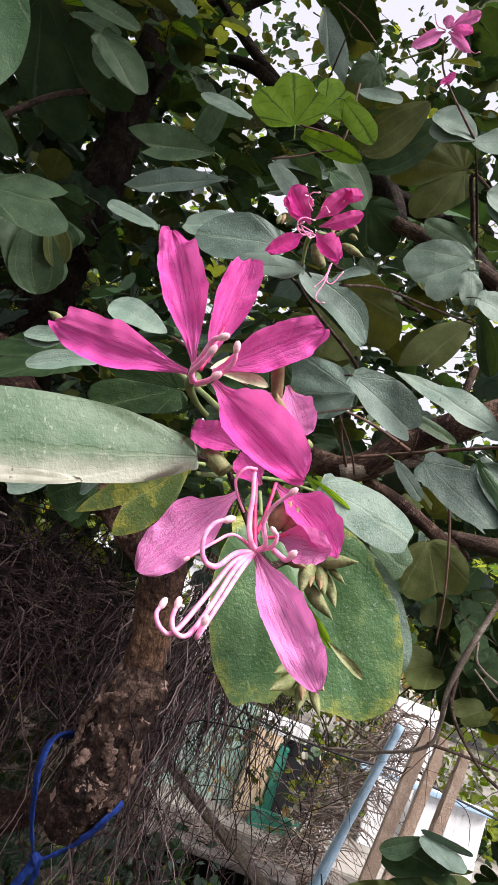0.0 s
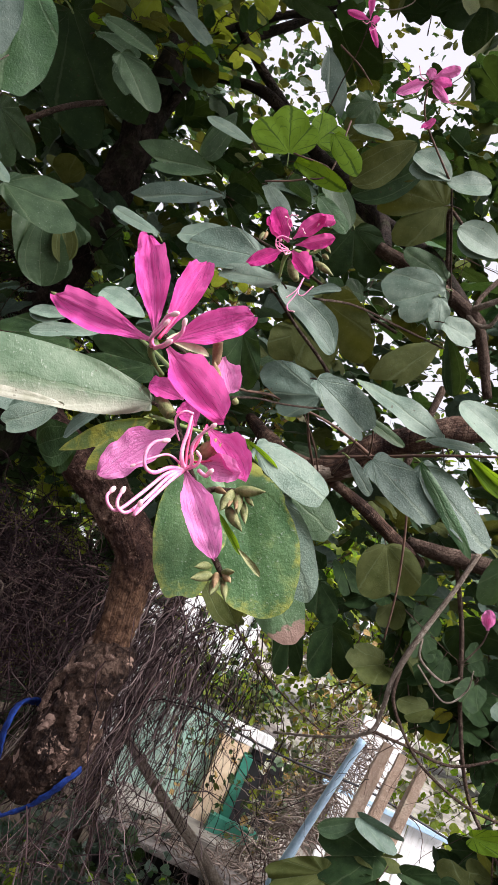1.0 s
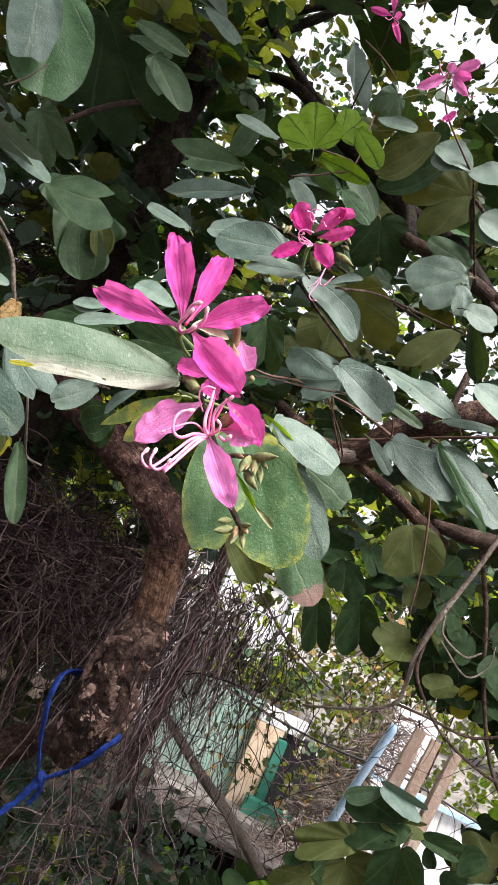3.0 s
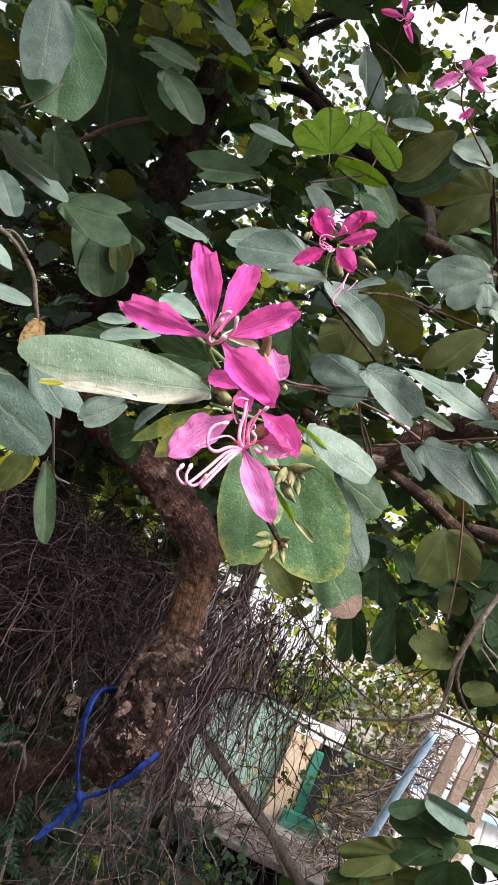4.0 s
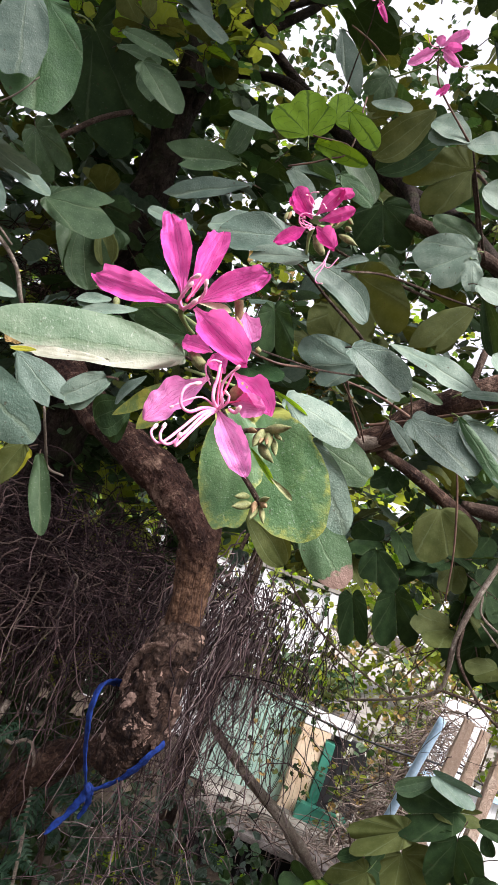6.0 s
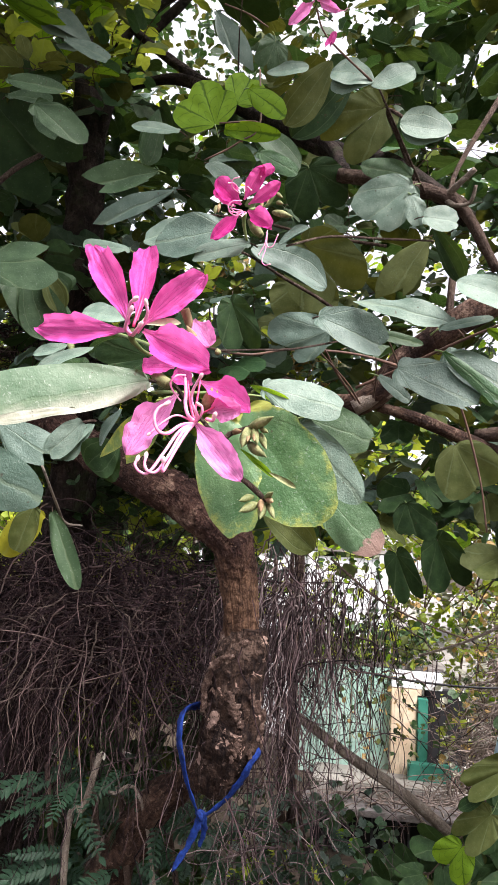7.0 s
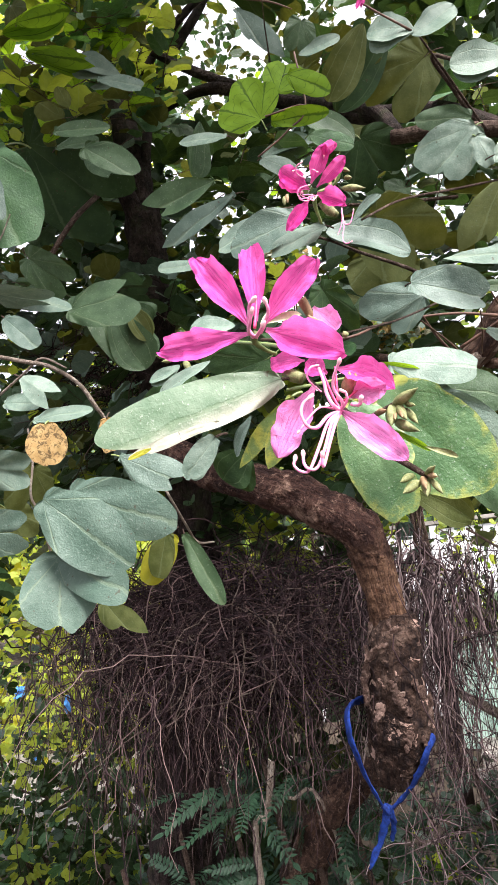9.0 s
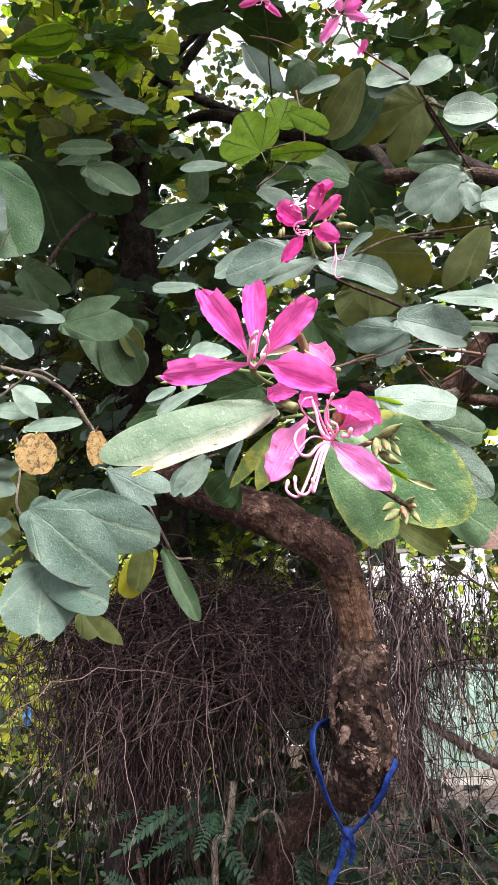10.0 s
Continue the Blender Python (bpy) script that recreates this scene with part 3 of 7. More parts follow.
def winged_leaf(base, lobes, normal, look_of, label="", stalked=True):
    """A leaf of one or two rounded lobes, grown together at the base; each lobe is given by its tip and width."""
    global leaf_count
    leaf_count += 1
    rng = random.Random(leaf_count)
    ways = [Vector(tip) - Vector(base) for tip, _ in lobes]
    y_axis = sum((w.normalized() for w in ways), Vector()).normalized()
    z_axis = Vector(normal)
    z_axis = (z_axis - y_axis * z_axis.dot(y_axis)).normalized()
    x_axis = y_axis.cross(z_axis)
    long = max(w.length for w in ways)
    spans = [(math.atan2(w.dot(x_axis), w.dot(y_axis)), w.length / long, width / long) for w, (_, width) in zip(ways, lobes)]
    ph, sag, fold, wav = rng.uniform(0, 90), rng.uniform(0.02, 0.14), rng.uniform(-0.06, 0.22), rng.uniform(0.035, 0.085)
    notch, bite_at, bite = rng.choice((0, 0.04, 0.09)), rng.uniform(-1.0, 1.0), rng.choice((0, 0, 0.06, 0.10))
    heart = min(0.30, 0.55 * max(w for _, _, w in spans)) * (1.0 if max(w for _, _, w in spans) > 0.36 else 0.45) if len(lobes) > 1 else 0.5 * spans[0][2] ** 1.3
    lean = rng.uniform(-0.12, 0.12)

    def reach_at(a):
        r = heart * max(0.0, 1 - (abs(a) / 2.1) ** 3)
        for axis, length, width in spans:
            t = a - axis - (lean * math.sin(2 * (a - axis)) if len(spans) < 2 else 0)
            if len(spans) > 1 and width < 0.36 and look_of != "pale":
                # slender twin lobes end in points
                r = max(r, length * max(0.0, 1 - abs(t) / (1.75 * width / length)) ** 0.75)
            elif abs(t) < 1.5:
                h, w = length / 2, width / 2
                e = 2 * h * w * w * math.cos(t) / (w * w * math.cos(t) ** 2 + h * h * math.sin(t) ** 2)
                r = max(r, e * (1 + (0.16 if len(spans) > 1 else 0.10) * (1 - e / length)))
        if len(spans) < 2:
            r *= 1 - notch * math.exp(-((a / 0.10) ** 2))
        r *= 1 + 0.045 * noise.noise((a * 2.6, ph, 0)) + 0.030 * noise.noise((a * 9, ph, 4))
        return r * (1 - bite * math.exp(-(((a - bite_at) / 0.07) ** 2)))

    turns = sorted({round(x, 4) for x in [*np.linspace(-2.1, 2.1, 43)] + [axis + d for axis, _, _ in spans for d in np.linspace(-0.42, 0.42, 23)]})
    V, F, U, Q, rings, n = [(0, 0, 0)], [], [(0.5, 0)], [(0, 0)], 8, len(turns)
    for ring in range(1, rings + 1):
        k = ring / rings
        for a in turns:
            r = reach_at(a) * k
            x, y = r * math.sin(a), r * math.cos(a)
            z = fold * abs(x) - sag * r * r + wav * k * k * noise.noise((a * 2.4, ph + 7, 1)) + 0.02 * noise.noise((x * 5, y * 5, ph)) + 0.006 * k * math.cos(9.87 * a)
            V.append((x_axis * x + y_axis * y + z_axis * z) * long)
            U.append((0.5 + a / math.pi / 2, k))
            Q.append((x, y))
    F += [(0, 2 + i, 1 + i) for i in range(n - 1)]
    for ring in range(rings - 1):
        for i in range(n - 1):
            a0 = 1 + ring * n + i
            F.append((a0, a0 + 1, a0 + n + 1, a0 + n))
    ob = new("leaf", mesh_from("leaf", V, F, U, True, [LEAF[look_of]], Q))
    hang(ob, tree)
    ob.matrix_basis = Matrix.Translation(base)
    if label:
        ob["label"] = label
    if not stalked:
        return ob
    out = -y_axis
    reach = 0.008 + 0.003 * (leaf_count % 3)
    rows = [(0, 0, 0, 0.0010), (*(out * reach * 0.5 + Vector((0, 0.003, -0.001))), 0.0009), (*(out * reach + Vector((0, 0.007, -0.003))), 0.0011)]
    v, f, uv = sweep(smooth_path(rows, 3), 6)
    stalk = new("leaf_stalk", mesh_from("leaf_stalk", v, f, uv, True, [TWIG if leaf_count % 2 else STALK]))
    stalk.parent = ob
    return ob


STALKS = {}


def stalk_mesh(variant, ratio):
    """A short thin stalk behind the leaf's base, in the leaf's own measure."""
    key = (variant, round(ratio, 1))
    if key not in STALKS:
        rng = random.Random(variant)
        bend = rng.uniform(-0.12, 0.12)
        rows = [(0.0, 0.02, 0.0, 0.011), (bend * 0.3, -0.09, -0.02, 0.009), (bend, -0.19, -0.07, 0.009), (bend * 1.6, -0.27, -0.15, 0.011)]
        v, f, uv = sweep(smooth_path(rows, 3), 5)
        STALKS[key] = mesh_from("leaf_stalk", v, f, uv, True, [TWIG if variant % 2 else STALK])
    return STALKS[key]


def spray_leaves(name, rng, count, place, size, looks, parent, lean=(0.0, -0.5, -0.1), facing=(0.0, -0.35, 0.9), loose=0.25, rings=2, slack=1.0):
    """Twigs with leaves to either side, in flat layers; looks: (leaf look, share). The twigs are a mesh of their own."""
    shapes = [[(np.array(v), f, np.array(u)) for v, f, u in (leaf_shape(kind, rng.choice((4, 14, 28)), 31 + s * 5, rings) for s in range(7))] for kind in ("b", "t")]
    names = list(looks)
    V, F, U, M, Q, twigs, base, tries, made = [], [], [], [], [], [], 0, 0, 0
    while made < count and tries < count * 12:
        tries += 1
        at = place(rng)
        if at is None:
            continue
        made += 1
        d = (Vector(lean) + Vector((rng.gauss(0, 0.75), rng.gauss(0, 0.5), rng.gauss(0, 0.25)))).normalized()
        up = (Vector(facing) + Vector((rng.gauss(0, 0.3), rng.gauss(0, 0.3), rng.gauss(0, 0.2)))).normalized()
        main = rng.randrange(len(names))
        p, rows, n = Vector(at), [], rng.randint(5, 10)
        for i in range(n + 1):
            rows.append((*p, 0.0017 * (1.25 - i / n)))
            d = (d + Vector((rng.gauss(0, 0.12), rng.gauss(0, 0.12), rng.gauss(-0.03, 0.1)))).normalized()
            p = p + d * rng.uniform(0.026, 0.05)
            if open_here(p, slack) or (p.x < 0.12 and p.y < 1.42 and p.z < 1.86):
                continue
            out = d.cross(up).normalized() * (1 if i % 2 else -1)
            axis = (out + d * rng.uniform(0.2, 1.0) + Vector((0, 0, rng.gauss(-0.12, 0.22)))).normalized()
            n_leaf = up + Vector((rng.gauss(0, loose), rng.gauss(0, loose), rng.gauss(0, loose)))
            y = (axis - n_leaf * (axis.dot(n_leaf) / n_leaf.length_squared) * 0.8).normalized()
            length = rng.uniform(*size) * (1.0 - 0.35 * (i / n) ** 2)
            start = p + y * 0.018
            v, f, u = shapes[rng.random() < 0.35][rng.randrange(7)]
            m = np.array(frame_of(start, start + y * length, n_leaf, length * rng.uniform(0.75, 1.1)))
            V.append(v @ m[:3, :3].T + m[:3, 3])
            U.append(u)
            Q.append(v)
            F += [tuple(k + base for k in face) for face in f]
            M += [main if rng.random() < 0.7 else rng.randrange(len(names))] * len(f)
            base += len(v)
            twigs.append([(*p, 0.0009), (*start, 0.0007)])
        twigs.append(rows)
    me = mesh_from(name, np.vstack(V), F, np.vstack(U), True, [LEAF[k] for k in names], np.vstack(Q))
    me.polygons.foreach_set("material_index", np.array(M, np.int32))
    tagged(tubes("spray_twig", twigs, TWIG, parent), kind="stuff")
    return part_mesh(name, me, parent)


def scatter_leaves(name, rng, count, place, size, looks, parent, facing=(0.0, -0.25, 0.9), spread=0.75, rings=2):
    """Countless leaves in one mesh: place(rng) gives a spot or None."""
    shapes = [leaf_shape("b", rng.choice((5, 15, 35)), s, rings) for s in range(6)]
    shapes = [(np.array(v), f, np.array(u)) for v, f, u in shapes]
    V, F, U, M, Q, base, made = [], [], [], [], [], 0, 0
    tries = 0
    while made < count and tries < count * 12:
        tries += 1
        at = place(rng)
        if at is None:
            continue
        made += 1
        v, f, u = shapes[rng.randrange(6)]
        n = Vector(facing) + Vector((rng.gauss(0, spread), rng.gauss(0, spread), rng.gauss(0, spread)))
        d = Vector((rng.gauss(0, 1), rng.gauss(0, 1), rng.gauss(-0.5, 0.6)))
        y = (d - n * (d.dot(n) / n.length_squared)).normalized()
        length = rng.uniform(*size)
        m = np.array(frame_of(at, Vector(at) + y * length, n, length * rng.uniform(0.85, 1.15)))
        V.append(v @ m[:3, :3].T + m[:3, 3])
        U.append(u)
        Q.append(v)
        look_of = rng.randrange(len(looks))
        F += [tuple(i + base for i in face) for face in f]
        M += [look_of] * len(f)
        base += len(v)
    me = mesh_from(name, np.vstack(V), F, np.vstack(U), True, [LEAF[k] for k in looks], np.vstack(Q))
    me.polygons.foreach_set("material_index", np.array(M, np.int32))
    return part_mesh(name, me, parent)


def petal_mesh(look_of, bend, seed):
    rng = random.Random(seed)
    crumple = 1.1 if look_of == "deep" else 0.9
    V, F, U = [], [], []
    rows, cols = 34, 18
    sway = rng.uniform(-0.07, 0.07)
    p1, p2, cup = rng.uniform(0, 6), rng.uniform(0, 6), rng.uniform(0.5, 1.1)
    peak, blunt = rng.uniform(0.56, 0.68), rng.uniform(2.0, 2.4)
    for j in range(rows + 1):
        y = math.sin(0.5 * math.pi * j / rows)
        rise = min(1.0, y / 0.50)
        fall = max(0.0, (y - peak) / (1.002 - peak))
        half = 0.53 * (0.13 + 0.87 * rise * rise * (3 - 2 * rise)) * math.sqrt(max(0.0, 1 - fall**blunt))
        for i in range(cols + 1):
            q = i / cols * 2 - 1
            x = q * half * (1 + 0.09 * noise.noise((y * 5, 2.0 if q > 0 else 5.0, p1)) + 0.045 * noise.noise((y * 17, 2.0 if q > 0 else 5.0, p2))) + sway * math.sin(math.pi * y)
            frill = abs(q) ** 2 * (0.06 * math.sin(17 * y + p1 + 2 * q) + 0.04 * math.sin(33 * y + p2 - q))
            z = bend * y * y + cup * (x * x) + crumple * frill * (0.3 + y) - 0.016 * math.exp(-(q * 5) ** 2) + 0.006 * math.sin(14 * q + 5 * y + p2)
            z += crumple * 0.013 * noise.noise((q * 2.2, y * 7, p2)) * (0.2 + y) + (0.004 + 0.013 * y) * noise.noise((q * 5, y * 15, p1)) + 0.007 * y * noise.noise((q * 13, y * 24, p2))
            V.append((x, y * 0.94 + (0.018 * noise.noise((q * 2.0, p1, p2)) + 0.007 * noise.noise((q * 7.0, p2, p1))) * y**4, z))
            U.append((0.5 + 0.5 * q, y))
    for j in range(rows):
        for i in range(cols):
            a0 = j * (cols + 1) + i
            F.append((a0, a0 + 1, a0 + cols + 2, a0 + cols + 1))
    return mesh_from("petal", V, F, U, True, [PETAL[look_of]])


petal_count = 0


def petal(flower, base, tip, normal, width, look_of, bend=0.0):
    global petal_count
    petal_count += 1
    ob = new("petal", petal_mesh(look_of, bend, petal_count))
    hang(ob, flower)
    ob.matrix_basis = frame_of(base, tip, normal, width)
    return ob


def stamen(flower, points, r=0.0009, tip=True, material=None):
    pts = [(*p, 0.86 * r * (1 - 0.25 * i / (len(points) - 1))) for i, p in enumerate(points)]
    fil = tube("stamen", pts, material or FILAMENT, flower, sides=6, steps=6)
    if tip:
        bm = bmesh.new()
        bmesh.ops.create_uvsphere(bm, u_segments=8, v_segments=6, radius=1.0)
        d = (Vector(points[-1]) - Vector(points[-2])).normalized()
        rot = d.to_track_quat("Z", "Y").to_matrix().to_4x4()
        bmesh.ops.transform(bm, matrix=Matrix.Translation(Vector(points[-1])) @ rot @ Matrix.Diagonal((r * 1.05, r * 1.05, r * 1.9, 1)), verts=bm.verts)
        part("anther", bm, ANTHER, fil, smooth=True)
    return fil


def bud(parent, base, tip, width, material=None, name="bud"):
    """A ribbed spindle with a pointed tip."""
    b, d = Vector(base), Vector(tip) - Vector(base)
    rot = d.to_track_quat("Z", "Y").to_matrix().to_4x4()
    V, F, U = [], [], []
    rows, sides = 9, 10
    for j in range(rows + 1):
        y = j / rows
        r = 0.30 * width * (0.22 + 0.95 * math.sin(math.pi * y**0.8) ** 0.8) * (1 - 0.75 * y**5)
        for k in range(sides):
            a = 2 * math.pi * k / sides
            rr = r * (1 + 0.22 * (k % 2))
            V.append(Matrix.Translation(b) @ rot @ Vector((rr * math.cos(a), rr * math.sin(a), y * d.length)))
            U.append((k / sides, y))
    for j in range(rows):
        for k in range(sides):
            F.append((j * sides + k, j * sides + (k + 1) % sides, (j + 1) * sides + (k + 1) % sides, (j + 1) * sides + k))
    F.append(tuple(range(rows * sides, (rows + 1) * sides)))
    return part_mesh(name, mesh_from(name, V, F, U, True, [material or BUD]), parent)


def box(name, lo, hi, material, parent=None, label="", bevel=0.004):
    bm = bmesh.new()
    bmesh.ops.create_cube(bm, size=1.0)
    size = Vector(hi) - Vector(lo)
    bmesh.ops.transform(bm, matrix=Matrix.Translation((Vector(lo) + Vector(hi)) / 2) @ Matrix.Diagonal((*size, 1)), verts=bm.verts)
    if bevel:
        bmesh.ops.bevel(bm, geom=bm.edges[:], offset=bevel, segments=2, affect="EDGES")
    return part(name, bm, material, parent, label)


# ---- ground ----
def ground_mesh():
    n = 90
    xs = np.concatenate([np.linspace(-600, -9, 12), np.linspace(-8, 8, n), np.linspace(9, 600, 12)])
    ys = np.concatenate([np.linspace(-600, -5, 12), np.linspace(-4, 14, n), np.linspace(15, 900, 14)])
    V = [(x, y, 0.05 * noise.noise((x * 0.7, y * 0.7, 0)) + 0.02 * noise.noise((x * 3, y * 3, 4)) if abs(x) < 9 and -5 < y < 15 else 0.0) for y in ys for x in xs]
    w = len(xs)
    F = [(j * w + i, j * w + i + 1, (j + 1) * w + i + 1, (j + 1) * w + i) for j in range(len(ys) - 1) for i in range(w - 1)]
    return mesh_from("ground", V, F, None, True, [SOIL])


ground = new("ground", ground_mesh())
tagged(ground, "bare brown garden soil with leaf litter", "ground", kind="structure")

# this slab and the next are additions that supply bright glints behind the leaves
yard = box("pavement", (-0.1, 4.9, -0.05), (7.0, 12.5, 0.095), CONCRETE, bevel=0.01)
tagged(yard, "added pale concrete slab that sends bright glints through the foliage", "pavement", kind="structure")

road = box("road", (-8.0, 12.51, -0.05), (14.0, 60.0, 0.09), CONCRETE, bevel=0.01)
tagged(road, "added pale slab that brightens the view beyond the yard", "road", kind="structure")

path = box("path", (-9.0, 3.5, -0.05), (-1.5, 5.3, 0.085), CONCRETE, bevel=0.01)
tagged(path, "pale sunlit concrete path beside the bushes", "path", kind="structure")

# ---- the flowering tree ----
tree = thing("orchid_tree", (-0.75, 2.05, 0.0), "orchid tree with bent scarred limb, two-lobed leaves and hanging roots", "tree")

tube("limb", [(-0.6160, 1.3950, 1.8458, 0.0463), (-0.4509, 1.2964, 1.7400, 0.0393), (-0.3320, 1.2381, 1.6825, 0.0389), (-0.2173, 1.2301, 1.6333, 0.0419), (-0.1446, 1.2329, 1.5850, 0.0430), (-0.1018, 1.2347, 1.5472, 0.0460), (-0.0859, 1.2436, 1.4978, 0.0390), (-0.0790, 1.2509, 1.4444, 0.0350), (-0.0735, 1.2604, 1.3914, 0.0345), (-0.0714, 1.2680, 1.3496, 0.0360)], BARK_LIMB, tree, sides=110, steps=34, rough=0.16, lumps=20.0, carve=0.075)
tube("limb_stub", [(-0.0585, 1.2618, 1.3910, 0.0357), (-0.0629, 1.2635, 1.3634, 0.0451), (-0.0693, 1.2636, 1.3354, 0.0524), (-0.0808, 1.2660, 1.2751, 0.0584), (-0.0851, 1.2762, 1.2132, 0.0605), (-0.0917, 1.2838, 1.1620, 0.0584), (-0.1059, 1.3002, 1.1083, 0.0463), (-0.1164, 1.3135, 1.0766, 0.0212)], BARK_SCAR, tree, "scarred broken end of the limb", sides=110, steps=34, rough=0.19, lumps=13.0, carve=0.06)
tube("lower_trunk", [(-0.1225, 1.3862, 1.0762, 0.0269), (-0.2076, 1.4619, 1.0411, 0.0311), (-0.2953, 1.5353, 0.9577, 0.0429), (-0.3603, 1.5875, 0.8545, 0.0469), (-0.4417, 1.6430, 0.7072, 0.0538), (-0.5698, 1.7703, 0.3832, 0.0801), (-0.8581, 2.1909, -0.6342, 0.1043)], BARK, tree, sides=40, steps=14, rough=0.28, lumps=16.0, carve=0.10)
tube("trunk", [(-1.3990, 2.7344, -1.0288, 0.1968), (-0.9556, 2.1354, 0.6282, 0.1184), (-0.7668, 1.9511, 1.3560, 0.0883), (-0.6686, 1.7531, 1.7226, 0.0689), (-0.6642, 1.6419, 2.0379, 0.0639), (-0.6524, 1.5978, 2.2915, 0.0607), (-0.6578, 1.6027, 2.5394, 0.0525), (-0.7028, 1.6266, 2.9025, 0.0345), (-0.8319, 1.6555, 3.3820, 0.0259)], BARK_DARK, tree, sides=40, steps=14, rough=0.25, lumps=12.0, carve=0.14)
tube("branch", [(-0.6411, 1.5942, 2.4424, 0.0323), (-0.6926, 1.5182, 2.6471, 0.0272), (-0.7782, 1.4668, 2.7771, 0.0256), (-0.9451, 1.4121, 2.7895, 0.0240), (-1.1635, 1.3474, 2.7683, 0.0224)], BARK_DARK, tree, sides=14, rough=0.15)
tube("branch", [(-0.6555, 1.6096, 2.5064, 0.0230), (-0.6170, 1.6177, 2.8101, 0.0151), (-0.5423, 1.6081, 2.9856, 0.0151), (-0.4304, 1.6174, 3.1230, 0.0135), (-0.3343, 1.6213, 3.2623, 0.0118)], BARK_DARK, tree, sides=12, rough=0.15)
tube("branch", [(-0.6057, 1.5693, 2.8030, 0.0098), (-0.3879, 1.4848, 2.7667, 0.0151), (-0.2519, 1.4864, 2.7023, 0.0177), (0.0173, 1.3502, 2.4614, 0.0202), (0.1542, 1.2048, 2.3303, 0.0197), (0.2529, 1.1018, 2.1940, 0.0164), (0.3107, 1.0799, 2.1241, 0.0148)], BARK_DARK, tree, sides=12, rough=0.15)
tube("branch", [(-0.0171, 1.2682, 1.8777, 0.0114), (0.0865, 1.0990, 1.7914, 0.0193), (0.1539, 1.0421, 1.7906, 0.0218), (0.2051, 1.0132, 1.8481, 0.0230), (0.2755, 0.9702, 1.8919, 0.0219), (0.3609, 0.9611, 1.9413, 0.0198)], BARK, tree, sides=16, rough=0.2, lumps=20.0)
tube("branch", [(0.1246, 1.0385, 1.7709, 0.0127), (0.1817, 1.0261, 1.8005, 0.0116), (0.2279, 1.0226, 1.8240, 0.0079), (0.2989, 1.0367, 1.8390, 0.0062), (0.3689, 1.0521, 1.8455, 0.0053)], TWIG_PALE, tree, sides=10, rough=0.15)
tube("branch", [(0.1655, 1.0573, 1.7784, 0.0083), (0.2246, 1.1032, 1.7736, 0.0104), (0.2814, 1.1496, 1.7629, 0.0116), (0.3819, 1.2292, 1.7396, 0.0131)], BARK, tree, sides=12, rough=0.15)
tube("branch", [(0.0800, 1.1059, 2.2334, 0.0131), (0.1380, 1.0943, 2.2166, 0.0140), (0.1912, 1.0749, 2.1877, 0.0147), (0.2601, 1.0571, 2.1575, 0.0133), (0.3036, 1.0675, 2.1295, 0.0103), (0.3607, 1.0944, 2.0356, 0.0082)], TWIG, tree, sides=10, rough=0.15, lumps=30.0)
tube("branch", [(0.2670, 1.0582, 2.1554, 0.0082), (0.2831, 1.0371, 2.1634, 0.0061), (0.3102, 1.0148, 2.1809, 0.0050)], TWIG_PALE, tree)
tube("branch", [(0.2601, 1.0571, 2.1575, 0.0062), (0.2824, 1.0443, 2.1322, 0.0040), (0.3058, 1.0358, 2.1333, 0.0040), (0.3125, 1.0210, 2.1551, 0.0030)], TWIG_PALE, tree)
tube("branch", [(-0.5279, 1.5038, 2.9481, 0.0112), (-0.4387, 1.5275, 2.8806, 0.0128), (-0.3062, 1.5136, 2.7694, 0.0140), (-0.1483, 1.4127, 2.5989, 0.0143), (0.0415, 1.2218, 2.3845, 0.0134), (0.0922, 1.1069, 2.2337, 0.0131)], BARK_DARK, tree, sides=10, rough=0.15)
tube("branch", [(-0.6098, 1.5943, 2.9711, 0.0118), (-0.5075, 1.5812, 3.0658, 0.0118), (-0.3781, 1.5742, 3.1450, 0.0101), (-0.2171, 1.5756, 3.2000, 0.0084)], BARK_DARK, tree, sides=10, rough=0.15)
tube("branch", [(0.3474, 1.2174, 1.7685, 0.0108), (0.4036, 1.1913, 1.7690, 0.0147), (0.4662, 1.1845, 1.7775, 0.0167), (0.5358, 1.1686, 1.7840, 0.0164)], TWIG, tree, sides=12, rough=0.12)
tube("branch", [(-0.5934, 1.0178, 2.1352, 0.0053), (-0.5461, 1.0517, 2.2285, 0.0055), (-0.5589, 1.2193, 2.3887, 0.0063)], TWIG, tree)
tube("twig", [(0.1272, 0.9089, 1.7703, 0.0023), (0.1792, 0.8885, 1.7893, 0.0022), (0.2551, 0.8087, 1.8064, 0.0020), (0.3190, 0.7593, 1.8218, 0.0015)], TWIG_RED, tree)
tube("twig", [(0.0542, 0.3000, 1.6241, 0.0007), (0.0537, 0.4500, 1.6744, 0.0008), (0.0718, 0.6200, 1.7331, 0.0011), (0.1303, 0.8800, 1.8370, 0.0017)], TWIG, tree)
tube("twig", [(0.1631, 0.7238, 1.7823, 0.0007), (0.1782, 0.8077, 1.7819, 0.0012), (0.1849, 0.8688, 1.7874, 0.0013)], TWIG_RED, tree)
tube("twig", [(0.0829, 0.7694, 1.7772, 0.0008), (0.1161, 0.8582, 1.7628, 0.0013), (0.1340, 0.9147, 1.7481, 0.0014)], TWIG_RED, tree)
tube("twig", [(0.1506, 0.7282, 1.7585, 0.0007), (0.1541, 0.8308, 1.7619, 0.0013), (0.1527, 0.9141, 1.7577, 0.0014)], TWIG_RED, tree)
tube("twig", [(0.2327, 0.6878, 1.7863, 0.0007), (0.2553, 0.7594, 1.7969, 0.0012)], TWIG_RED, tree)
